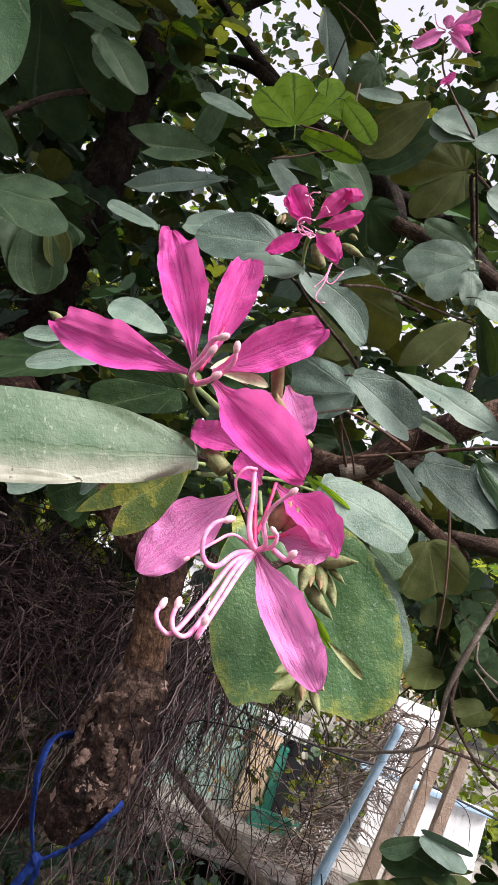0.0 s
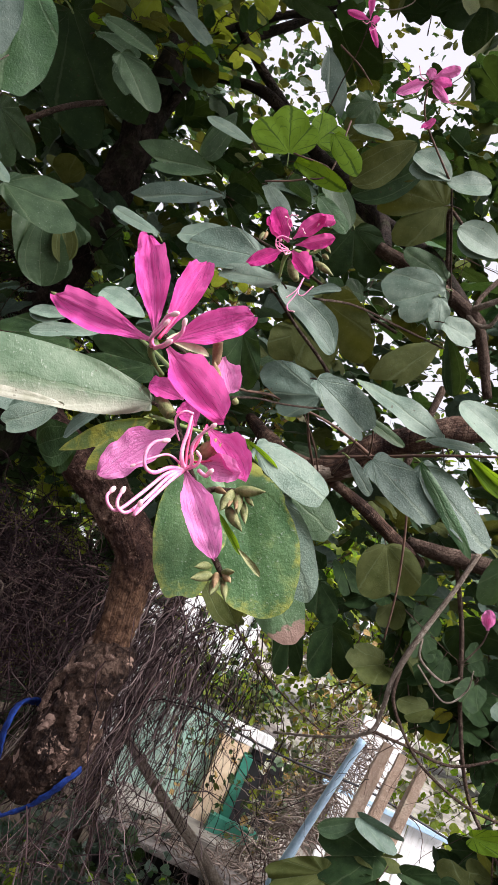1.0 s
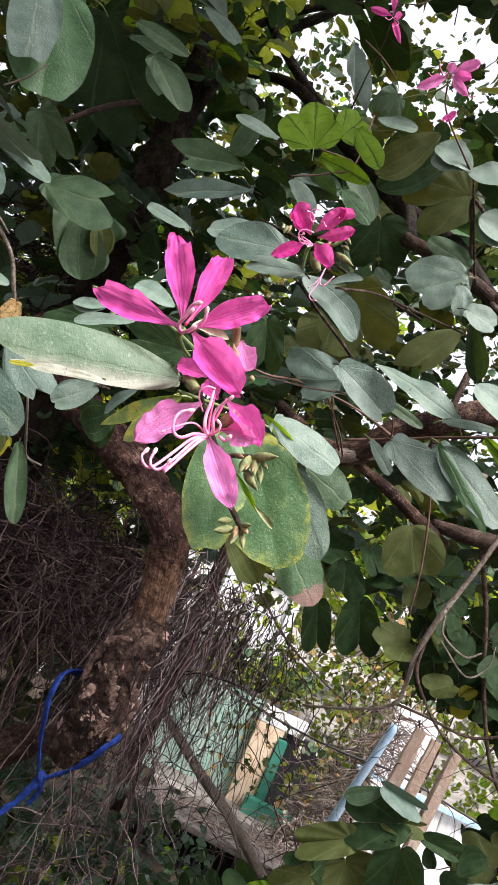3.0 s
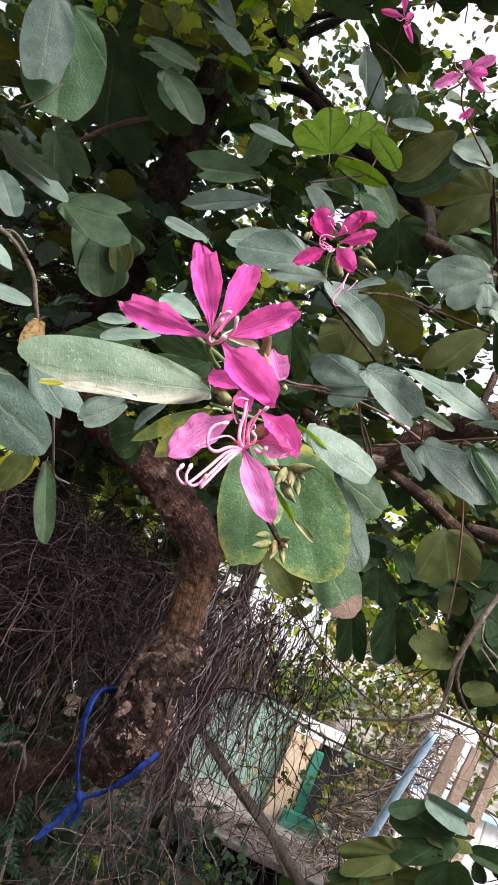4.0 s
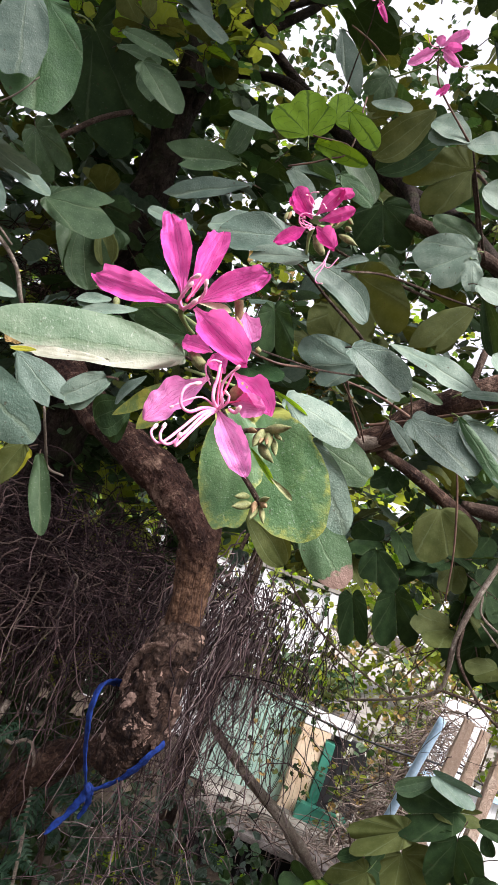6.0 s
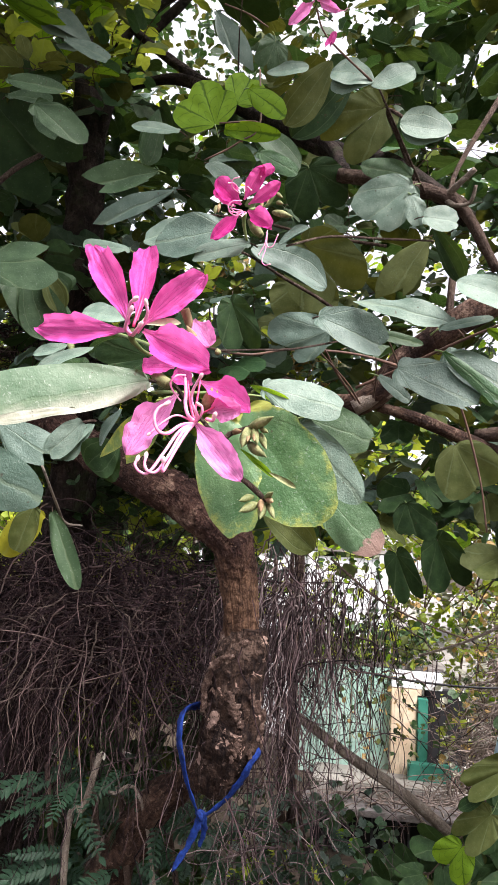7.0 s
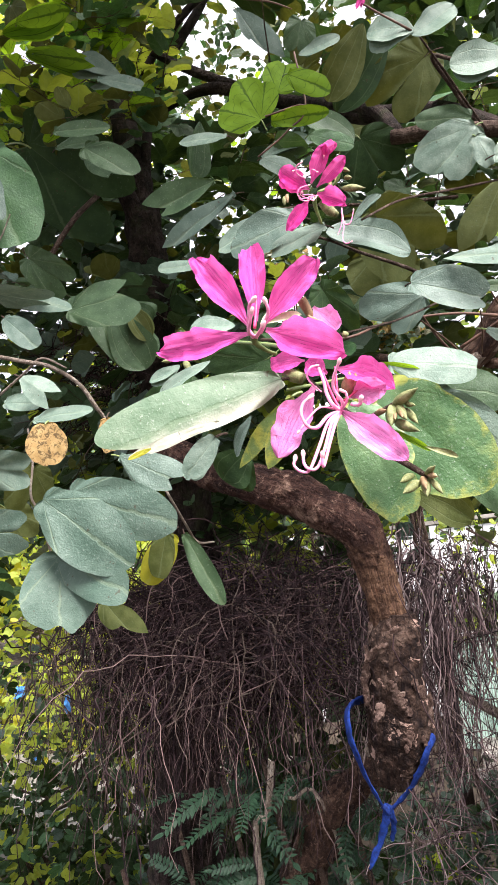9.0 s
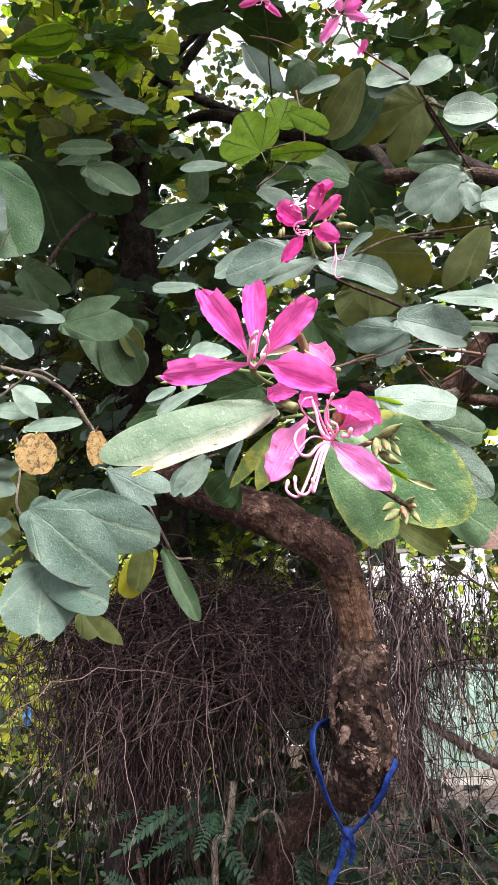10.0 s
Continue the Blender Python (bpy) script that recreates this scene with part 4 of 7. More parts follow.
tube("twig", [(0.4271, 1.0591, 1.7705, 0.0046), (0.4120, 1.0637, 1.7008, 0.0040), (0.3910, 1.0694, 1.6242, 0.0045), (0.3808, 1.0803, 1.5735, 0.0050), (0.3765, 1.0910, 1.5259, 0.0045), (0.3812, 1.1015, 1.4829, 0.0035), (0.3751, 1.1099, 1.4445, 0.0030), (0.3293, 1.1663, 1.4062, 0.0026), (0.2598, 1.2734, 1.3627, 0.0023)], TWIG_PALE, tree)
tube("twig", [(0.3809, 1.0850, 1.5534, 0.0035), (0.3868, 1.0860, 1.5073, 0.0030), (0.4208, 1.0882, 1.4667, 0.0025), (0.4695, 1.1005, 1.4322, 0.0025), (0.5546, 1.1140, 1.4065, 0.0025), (0.6477, 1.1227, 1.4047, 0.0020)], TWIG, tree)
tube("twig", [(0.3931, 1.0729, 1.6101, 0.0020), (0.4008, 1.0704, 1.5795, 0.0020), (0.4427, 1.0678, 1.5621, 0.0020), (0.4649, 1.0660, 1.5785, 0.0015)], TWIG_PALE, tree)
tube("twig", [(0.4089, 1.1040, 1.5710, 0.0015), (0.4634, 1.0966, 1.5352, 0.0015), (0.4901, 1.0922, 1.5640, 0.0015), (0.4879, 1.0840, 1.5982, 0.0010)], TWIG_PALE, tree)
tube("twig", [(0.4270, 1.1906, 1.7810, 0.0040), (0.4930, 1.2233, 1.6657, 0.0045), (0.5390, 1.2272, 1.5338, 0.0039), (0.5999, 1.2399, 1.4141, 0.0033), (0.6766, 1.2632, 1.3434, 0.0027), (0.7487, 1.2815, 1.2923, 0.0022)], TWIG, tree)
tube("twig", [(0.2873, 1.0667, 1.8173, 0.0016), (0.3134, 1.0856, 1.7463, 0.0021), (0.3370, 1.1070, 1.6634, 0.0016), (0.3502, 1.1263, 1.5858, 0.0016)], TWIG_RED, tree)
tube("twig", [(0.3731, 1.1088, 1.4484, 0.0025), (0.4319, 1.1032, 1.4505, 0.0025), (0.5099, 1.0992, 1.4529, 0.0025), (0.5821, 1.0838, 1.5023, 0.0019)], TWIG, tree)
tube("twig", [(0.0899, 1.2712, 1.5288, 0.0024), (0.1730, 1.2936, 1.4640, 0.0024), (0.2643, 1.2599, 1.4223, 0.0017), (0.3390, 1.2198, 1.4015, 0.0016)], TWIG, tree)
tube("twig", [(0.1436, 0.8566, 2.2215, 0.0014), (0.1740, 0.9172, 2.1942, 0.0020), (0.2174, 1.0284, 2.1759, 0.0022), (0.2349, 1.0539, 2.1614, 0.0017)], TWIG, tree)
tube("twig", [(-0.1015, 0.8161, 2.0815, 0.0014), (-0.0566, 0.8147, 2.1045, 0.0014), (-0.0248, 0.8105, 2.1346, 0.0014), (-0.0792, 0.7971, 2.1271, 0.0013)], TWIG_RED, tree)
tube("twig", [(-0.0277, 0.8105, 2.2217, 0.0014), (-0.0229, 0.8115, 2.1310, 0.0014), (-0.0491, 0.8145, 2.1084, 0.0014)], TWIG_RED, tree)
tube("twig", [(-0.0652, 0.7121, 1.8783, 0.0012), (-0.0207, 0.7044, 1.8842, 0.0015), (0.0252, 0.8183, 1.8992, 0.0022), (0.0877, 0.9269, 1.8991, 0.0029), (0.1489, 0.9934, 1.8583, 0.0030)], TWIG, tree)
tube("twig", [(0.0383, 0.7171, 1.8962, 0.0015), (0.0855, 0.8103, 1.9563, 0.0017), (0.1582, 0.9090, 2.0026, 0.0019), (0.2390, 0.9623, 2.0256, 0.0015)], TWIG, tree)
tube("twig", [(-0.4837, 0.7031, 1.9793, 0.0012), (-0.4602, 0.7005, 1.9996, 0.0012), (-0.4373, 0.6955, 2.0295, 0.0008)], TWIG_PALE, tree)
tube("twig", [(0.0029, 0.7871, 2.2451, 0.0014), (0.0459, 0.7583, 2.2526, 0.0013), (0.0594, 0.7396, 2.2583, 0.0013)], STALK, tree)
tube("twig", [(0.0557, 0.7422, 2.2588, 0.0013), (0.0712, 0.7701, 2.2337, 0.0013), (0.1343, 0.8109, 2.1932, 0.0018)], TWIG_RED, tree)
tube("twig", [(-0.0656, 0.8002, 2.3840, 0.0010), (-0.0683, 0.8352, 2.3654, 0.0010), (-0.0788, 0.8807, 2.3435, 0.0010), (-0.0940, 0.9623, 2.3411, 0.0016)], TWIG, tree)
tube("twig", [(-0.1098, 0.8920, 2.4156, 0.0016), (-0.0688, 0.8993, 2.3997, 0.0016), (-0.0364, 0.9069, 2.3794, 0.0010)], TWIG_RED, tree)
tube("twig", [(-0.0759, 0.8355, 2.4496, 0.0010), (-0.0450, 0.8358, 2.4604, 0.0010), (-0.0245, 0.8328, 2.4810, 0.0010), (-0.0250, 0.8292, 2.4959, 0.0010)], TWIG_PALE, tree)
tube("twig", [(0.5202, 1.1718, 1.6761, 0.0016), (0.5180, 1.1783, 1.6474, 0.0016), (0.4980, 1.1879, 1.5986, 0.0016)], TWIG, tree)
tube("twig", [(0.0457, 1.6662, 1.1442, 0.0044), (0.1961, 1.7060, 1.0304, 0.0044), (0.2703, 1.7467, 0.9727, 0.0044), (0.4191, 1.8826, 0.7997, 0.0054), (0.7733, 2.2678, 0.3873, 0.0071)], TWIG_PALE, tree)
tube("twig", [(-0.3802, 0.5457, 1.7727, 0.0024), (-0.3408, 0.5709, 1.7612, 0.0025), (-0.3177, 0.5900, 1.7546, 0.0025), (-0.2959, 0.6112, 1.7351, 0.0025), (-0.2869, 0.6294, 1.7101, 0.0026), (-0.2797, 0.6461, 1.6900, 0.0016)], TWIG_PALE, tree)
tube("twig", [(-0.3897, 0.5923, 1.7357, 0.0015), (-0.3517, 0.5899, 1.7548, 0.0015), (-0.3251, 0.5857, 1.7651, 0.0015), (-0.3010, 0.5959, 1.7513, 0.0010)], TWIG_PALE, tree)
tube("twig", [(-0.3773, 0.6245, 1.6982, 0.0012), (-0.3640, 0.6114, 1.6557, 0.0013), (-0.3619, 0.6014, 1.6157, 0.0014), (-0.3507, 0.5983, 1.5939, 0.0014), (-0.3488, 0.6154, 1.5446, 0.0014)], TWIG_PALE, tree)
tube("twig", [(-0.3557, 0.5983, 1.6009, 0.0012), (-0.3269, 0.5843, 1.6033, 0.0011)], STALK, tree)
tube("twig", [(-0.2765, 0.7776, 1.6189, 0.0018), (-0.2791, 0.8383, 1.5749, 0.0019), (-0.2876, 0.8933, 1.5516, 0.0020), (-0.2638, 0.9013, 1.5487, 0.0013)], TWIG_PALE, tree)
tube("twig", [(0.0252, 0.2856, 1.5961, 0.0009), (0.0347, 0.3138, 1.6035, 0.0010), (0.0529, 0.3701, 1.6180, 0.0008), (0.0837, 0.4103, 1.6252, 0.0009)], STALK, tree)
tube("twig", [(-0.1475, 0.8806, 1.8341, 0.0020), (-0.0102, 0.7177, 1.7569, 0.0016), (0.0398, 0.8263, 1.7999, 0.0018), (0.1280, 0.9259, 1.8261, 0.0019), (0.2191, 1.0098, 1.8261, 0.0034)], TWIG_RED, tree)
tube("twig", [(0.0863, 0.8071, 1.7933, 0.0011), (0.1008, 0.8951, 1.7857, 0.0019), (0.1266, 1.0068, 1.7767, 0.0021)], TWIG_RED, tree)
tube("twig", [(-0.1702, 1.0352, 2.1195, 0.0024), (-0.0812, 1.0559, 2.1209, 0.0024), (0.0351, 1.0860, 2.1046, 0.0031), (0.1722, 1.1196, 2.0963, 0.0031)], TWIG, tree)
tube("twig", [(0.3009, 1.0587, 2.1430, 0.0059), (0.2823, 1.0758, 2.2007, 0.0045), (0.3873, 1.2134, 2.4564, 0.0060), (0.4674, 1.3051, 2.6405, 0.0055)], TWIG, tree)
tube("twig", [(0.1918, 0.8996, 2.1929, 0.0026), (0.1616, 0.9368, 2.2390, 0.0034), (0.1827, 0.9775, 2.2126, 0.0035), (0.2129, 1.0326, 2.1749, 0.0037)], TWIG, tree)
tube("twig", [(0.2970, 1.1762, 2.0583, 0.0072), (0.2901, 1.1671, 1.9795, 0.0071), (0.2827, 1.1608, 1.8833, 0.0070)], TWIG, tree)
tube("twig", [(-0.0335, 1.5864, 1.2052, 0.0081), (0.0596, 1.6196, 1.1378, 0.0112), (0.1537, 1.7071, 1.0588, 0.0126), (0.2796, 1.8045, 0.9663, 0.0141), (0.4836, 1.9886, 0.7768, 0.0149), (0.8833, 2.3577, 0.3807, 0.0166)], TWIG_PALE, tree)


# openings between the boughs, placed to fit the camera's view, which radiate from its eye: direction and half width
GAP_EYE = Vector((0.11, -0.05, 1.51))


GAPS = []


def gap(direction, half_width):
    GAPS.append((Vector(direction), half_width))


gap((-0.236, 0.713, 0.661), 0.045)
gap((-0.197, 0.743, 0.639), 0.041)
gap((-0.222, 0.778, 0.588), 0.027)
gap((-0.065, 0.698, 0.713), 0.047)
gap((0.141, 0.900, 0.413), 0.036)
gap((-0.024, 0.817, 0.576), 0.020)
gap((0.003, 0.746, 0.666), 0.026)
gap((-0.372, 0.693, 0.618), 0.025)
gap((-0.128, 0.769, 0.626), 0.026)
gap((0.113, 0.839, 0.532), 0.017)
gap((-0.279, 0.707, 0.650), 0.022)
gap((-0.079, 0.737, 0.672), 0.026)
gap((-0.151, 0.668, 0.729), 0.018)
gap((0.102, 0.982, -0.157), 0.115)
gap((0.219, 0.970, -0.104), 0.098)
gap((0.309, 0.946, -0.098), 0.080)
gap((-0.028, 0.998, -0.055), 0.048)
gap((0.148, 0.989, -0.021), 0.048)
gap((-0.078, 0.997, 0.013), 0.025)
gap((0.089, 0.981, 0.175), 0.018)
gap((-0.379, 0.712, 0.591), 0.016)
gap((-0.329, 0.752, 0.571), 0.019)
gap((-0.075, 0.873, 0.482), 0.016)
gap((0.036, 0.970, -0.242), 0.119)
gap((-0.076, 0.953, 0.294), 0.049)
gap((-0.189, 0.895, 0.403), 0.033)
gap((0.312, 0.933, -0.179), 0.040)
gap((0.256, 0.965, -0.060), 0.038)
gap((0.239, 0.962, -0.131), 0.047)
gap((0.052, 0.993, -0.104), 0.040)
gap((0.134, 0.988, -0.073), 0.032)
gap((-0.021, 0.872, 0.489), 0.015)
gap((0.156, 0.875, 0.458), 0.016)
gap((-0.599, 0.771, -0.215), 0.087)
gap((-0.265, 0.962, 0.059), 0.009)
gap((-0.001, 0.997, -0.083), 0.031)
gap((-0.381, 0.687, 0.619), 0.015)
gap((-0.234, 0.721, 0.652), 0.032)
gap((-0.241, 0.763, 0.600), 0.017)
gap((-0.556, 0.756, 0.344), 0.014)
gap((-0.390, 0.675, 0.626), 0.010)
gap((-0.356, 0.718, 0.598), 0.010)
gap((-0.441, 0.727, 0.526), 0.008)
gap((-0.018, 0.995, -0.097), 0.031)
gap((-0.046, 0.998, -0.032), 0.021)
gap((0.074, 0.997, -0.013), 0.043)
gap((0.107, 0.992, 0.062), 0.028)
gap((0.053, 0.997, 0.052), 0.020)
gap((0.183, 0.982, 0.058), 0.022)
gap((0.108, 0.994, 0.013), 0.010)
gap((0.119, 0.986, 0.121), 0.011)
gap((0.061, 0.997, 0.048), 0.010)
gap((0.264, 0.960, 0.091), 0.017)
gap((0.204, 0.978, -0.032), 0.016)
gap((0.105, 0.992, -0.076), 0.024)
gap((0.134, 0.905, 0.405), 0.038)
gap((0.133, 0.831, 0.540), 0.025)
gap((-0.266, 0.713, 0.648), 0.030)
gap((-0.221, 0.732, 0.644), 0.034)
gap((-0.224, 0.764, 0.605), 0.030)
gap((-0.229, 0.785, 0.576), 0.018)
gap((-0.057, 0.699, 0.713), 0.034)
gap((-0.040, 0.752, 0.658), 0.018)
gap((-0.222, 0.721, 0.656), 0.030)
gap((-0.252, 0.733, 0.632), 0.026)
gap((-0.210, 0.746, 0.631), 0.024)
gap((-0.240, 0.730, 0.640), 0.026)
gap((-0.073, 0.948, 0.308), 0.016)
gap((-0.070, 0.948, 0.310), 0.030)


def open_here(p, slack=1.0):
    d = (Vector(p) - GAP_EYE).normalized()
    return any((d - w).length < r * slack for w, r in GAPS)


def crown_spot(rng):
    y = rng.uniform(1.35, 3.2)
    p = (rng.uniform(-0.55 * y - 0.7, 0.50 * y + 0.6), y, rng.uniform(1.5 + 0.05 * y, 1.6 + 0.95 * y))
    if p[0] < -0.2 and p[2] < 1.75 and y < 1.7:
        return None
    return None if open_here(p, rng.uniform(0.55, 1.25)) else p


def front_spot(rng):
    y = rng.uniform(1.35, 2.0)
    p = (rng.uniform(-0.55 * y, 0.45 * y), y, rng.uniform(1.58 + 0.1 * y, 1.55 + 0.62 * y))
    return None if open_here(p, 1.15) or (p[0] < 0 and p[2] < 1.9) else p


def side_spot(rng):
    y = rng.uniform(1.3, 2.3)
    p = (rng.uniform(0.16 * y, 0.62 * y), y, rng.uniform(0.45, 1.75))
    return None if open_here(p, rng.uniform(0.9, 1.25)) else p


# leaf roof, largely unseen, added overhead to shade the boughs and roots
def sun_block_spot(rng):
    k = rng.random()
    if k < 0.08:
        p = (rng.uniform(-0.5, 0.5), rng.uniform(0.25, 1.1), rng.uniform(2.95, 3.6))
    elif k < 0.70:
        p = (rng.uniform(-1.9, 0.1), rng.uniform(0.3, 2.3), rng.uniform(2.6, 4.0))
    else:
        p = (rng.uniform(0.1, 1.5), rng.uniform(1.7, 2.8), rng.uniform(2.9, 4.4))
    if p[0] < -0.30 and p[1] > 0.8 and rng.random() < 0.85:
        return None
    return None if open_here(p, 1.4) else p


def high_spot(rng):
    y = rng.uniform(1.2, 2.2)
    return (rng.uniform(-0.66 * y, -0.30 * y), y, 1.45 + rng.uniform(0.86, 1.22) * y)


def lit_spot(rng):
    return (-0.84 + rng.gauss(0, 0.16), 2.6 + rng.gauss(0, 0.2), 2.69 + rng.gauss(0, 0.13))


def back_spot(rng):
    y = rng.uniform(2.2, 3.6)
    p = (rng.uniform(-0.62 * y - 0.3, -0.10 * y), y, rng.uniform(0.9, 2.4))
    if p[0] < -0.44 * y and p[2] < 1.75:
        return None
    return None if open_here(p, 1.0) else p


def far_crown_spot(rng):
    y = rng.uniform(6.5, 10.0)
    p = (rng.uniform(-0.6 * y, 0.6 * y), y, rng.uniform(1.5 + 0.06 * y, 1.5 + 0.85 * y))
    if open_here(p, 0.9) and rng.random() < 0.85:
        return None
    return None if noise.noise(Vector(p) * 0.8) < -0.16 else p


# dark filler leaves by the trunk, placed to fit the camera's view as shade
def shade_fill_spot(rng):
    k = rng.random()
    return (-1.12 + 0.33 * k + rng.gauss(0, 0.08), rng.uniform(1.9, 2.3), 2.51 + 0.66 * k + rng.gauss(0, 0.07))


def loose_spot(rng):
    w, r = GAPS[rng.randrange(13)]
    d = Vector(w) + Vector((rng.gauss(0, 1), rng.gauss(0, 1), rng.gauss(0, 1))).normalized() * r * rng.uniform(0.65, 1.5)
    return GAP_EYE + d.normalized() * rng.uniform(2.6, 5.0)


rng = random.Random(11)
tagged(scatter_leaves("foliage", rng, 900, loose_spot, (0.02, 0.055), ("olive", "green", "dark", "lush"), tree), kind="stuff")
tagged(scatter_leaves("foliage", rng, 6000, far_crown_spot, (0.06, 0.12), ("far", "olive", "young", "green"), tree), kind="stuff")
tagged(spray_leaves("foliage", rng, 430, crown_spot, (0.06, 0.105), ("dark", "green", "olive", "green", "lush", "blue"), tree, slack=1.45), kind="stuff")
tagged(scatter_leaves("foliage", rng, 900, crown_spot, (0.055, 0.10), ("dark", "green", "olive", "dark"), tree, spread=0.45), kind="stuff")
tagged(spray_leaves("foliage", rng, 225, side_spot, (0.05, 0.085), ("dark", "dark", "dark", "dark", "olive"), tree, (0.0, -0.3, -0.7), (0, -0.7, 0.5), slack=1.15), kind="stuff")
tagged(scatter_leaves("foliage", rng, 1250, sun_block_spot, (0.09, 0.14), ("dark", "green", "olive"), tree), kind="stuff")
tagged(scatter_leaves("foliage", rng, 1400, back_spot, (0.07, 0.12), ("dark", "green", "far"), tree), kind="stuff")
tagged(spray_leaves("foliage", rng, 62, front_spot, (0.05, 0.09), ("blue", "green", "grey", "green", "olive"), tree, facing=(0.1, -0.4, 0.9), rings=4, slack=1.15), kind="stuff")
tagged(spray_leaves("foliage", rng, 16, lit_spot, (0.06, 0.09), ("far", "young", "far", "lush"), tree, slack=0.3, rings=3), kind="stuff")
tagged(spray_leaves("foliage", rng, 84, high_spot, (0.045, 0.08), ("far", "olive", "lush", "young", "far", "lush"), tree, slack=0.8, rings=3), kind="stuff")
tagged(scatter_leaves("foliage", rng, 1500, crown_spot, (0.025, 0.05), ("green", "olive", "lush", "far", "dark"), tree), kind="stuff")

tagged(scatter_leaves("foliage", rng, 240, high_spot, (0.03, 0.065), ("olive", "lime", "far", "lush"), tree), kind="stuff")
tagged(scatter_leaves("foliage", rng, 120, shade_fill_spot, (0.08, 0.13), ("dark", "dark", "green"), tree), kind="stuff")

# leaves that stand out one by one
leaf("e", (-0.411, 0.921, 1.955), (-0.374, 0.948, 1.853), (0.355, -0.927, -0.119), 0.079, "green")
leaf("e", (-0.388, 0.941, 1.969), (-0.361, 0.952, 1.932), (0.232, -0.965, -0.119), 0.047, "green")
leaf("b", (-0.555, 0.900, 2.079), (-0.487, 0.922, 2.011), (-0.050, -0.936, -0.349), 0.071, "green")
leaf("b", (-0.670, 1.092, 2.451), (-0.489, 1.154, 2.255), (-0.013, -0.950, -0.311), 0.247, "dark")
leaf("b", (-0.454, 1.018, 2.407), (-0.527, 1.001, 2.453), (-0.028, -0.921, -0.390), 0.077, "dark")
leaf("e", (-0.007, 0.723, 1.896), (0.088, 0.770, 1.867), (0.479, -0.844, 0.240), 0.050, "blue")
leaf("b", (0.038, 0.966, 2.021), (0.111, 0.992, 1.939), (-0.042, -0.943, -0.331), 0.106, "olive")
leaf("e", (0.313, 0.673, 1.791), (0.240, 0.657, 1.834), (0.314, -0.932, 0.182), 0.052, "grey")
leaf("e", (0.273, 0.711, 1.789), (0.341, 0.723, 1.766), (0.018, -0.913, -0.407), 0.020, "young")
leaf("e", (0.063, 0.370, 1.624), (0.090, 0.376, 1.613), (0.081, -0.968, -0.237), 0.008, "young")
leaf("e", (0.066, 0.440, 1.549), (0.105, 0.450, 1.522), (0.149, -0.979, -0.135), 0.028, "olive", 0)
leaf("e", (-0.107, 0.530, 1.627), (-0.147, 0.533, 1.599), (-0.274, -0.911, 0.307), 0.029, "grey")
leaf("b", (-0.121, 0.517, 1.676), (-0.192, 0.516, 1.656), (-0.098, -0.910, 0.403), 0.044, "dark")
leaf("b", (-0.017, 0.408, 1.653), (-0.067, 0.406, 1.645), (0.071, -0.989, -0.132), 0.035, "dark")
leaf("e", (-0.032, 0.422, 1.677), (-0.074, 0.422, 1.660), (0.136, -0.929, -0.345), 0.017, "green")
leaf("e", (-0.026, 0.373, 1.670), (-0.057, 0.368, 1.678), (0.253, -0.858, 0.447), 0.023, "grey")
leaf("e", (-0.081, 0.401, 1.660), (-0.107, 0.400, 1.653), (-0.088, -0.930, 0.357), 0.012, "grey")
winged_leaf((0.013, 0.346, 1.607), [((-0.032, 0.352, 1.571), 0.0115), ((-0.010, 0.356, 1.566), 0.0179)], (0.05, -0.95, 0.20), "turning")
leaf("e", (-0.018, 0.358, 1.603), (-0.036, 0.362, 1.581), (-0.389, -0.906, 0.166), 0.013, "blue")
leaf("e", (-0.039, 0.854, 2.162), (0.032, 0.875, 2.102), (0.396, -0.904, 0.164), 0.053, "green")
leaf("e", (0.069, 0.928, 2.328), (-0.002, 0.945, 2.230), (0.275, -0.895, -0.352), 0.064, "olive")
leaf("e", (0.105, 0.977, 2.352), (0.004, 0.994, 2.240), (0.269, -0.885, -0.380), 0.071, "dark")
leaf("b", (0.156, 1.014, 2.302), (0.059, 1.023, 2.228), (0.135, -0.948, -0.288), 0.103, "olive")
leaf("e", (0.138, 0.811, 2.193), (0.080, 0.800, 2.218), (0.215, -0.974, 0.075), 0.055, "grey")
leaf("e", (0.133, 0.812, 2.188), (0.193, 0.811, 2.215), (-0.083, -0.986, 0.146), 0.050, "grey")
leaf("e", (0.251, 0.854, 2.142), (0.178, 0.844, 2.157), (0.159, -0.980, 0.121), 0.058, "grey")
leaf("e", (0.242, 1.004, 2.071), (0.291, 1.028, 1.986), (-0.173, -0.917, -0.359), 0.039, "dark")
leaf("e", (0.028, 0.716, 1.897), (0.064, 0.714, 1.921), (-0.236, -0.941, 0.244), 0.014, "blue")
leaf("b", (0.292, 1.309, 1.577), (0.334, 1.336, 1.476), (-0.057, -0.957, -0.283), 0.074, "dark")
leaf("b", (0.215, 1.309, 1.545), (0.257, 1.337, 1.444), (-0.000, -0.965, -0.261), 0.067, "dark")
leaf("b", (0.492, 1.405, 1.550), (0.538, 1.432, 1.452), (-0.146, -0.934, -0.325), 0.108, "dark")
leaf("b", (0.539, 1.378, 1.684), (0.631, 1.397, 1.635), (-0.133, -0.809, -0.572), 0.106, "dark")
leaf("b", (0.479, 1.042, 1.775), (0.475, 1.061, 1.693), (-0.744, -0.658, -0.116), 0.074, "green")
leaf("b", (0.676, 1.415, 1.574), (0.745, 1.440, 1.494), (-0.365, -0.756, -0.544), 0.106, "dark")
leaf("b", (0.525, 0.941, 1.563), (0.481, 0.943, 1.536), (-0.364, -0.767, 0.528), 0.064, "grey")
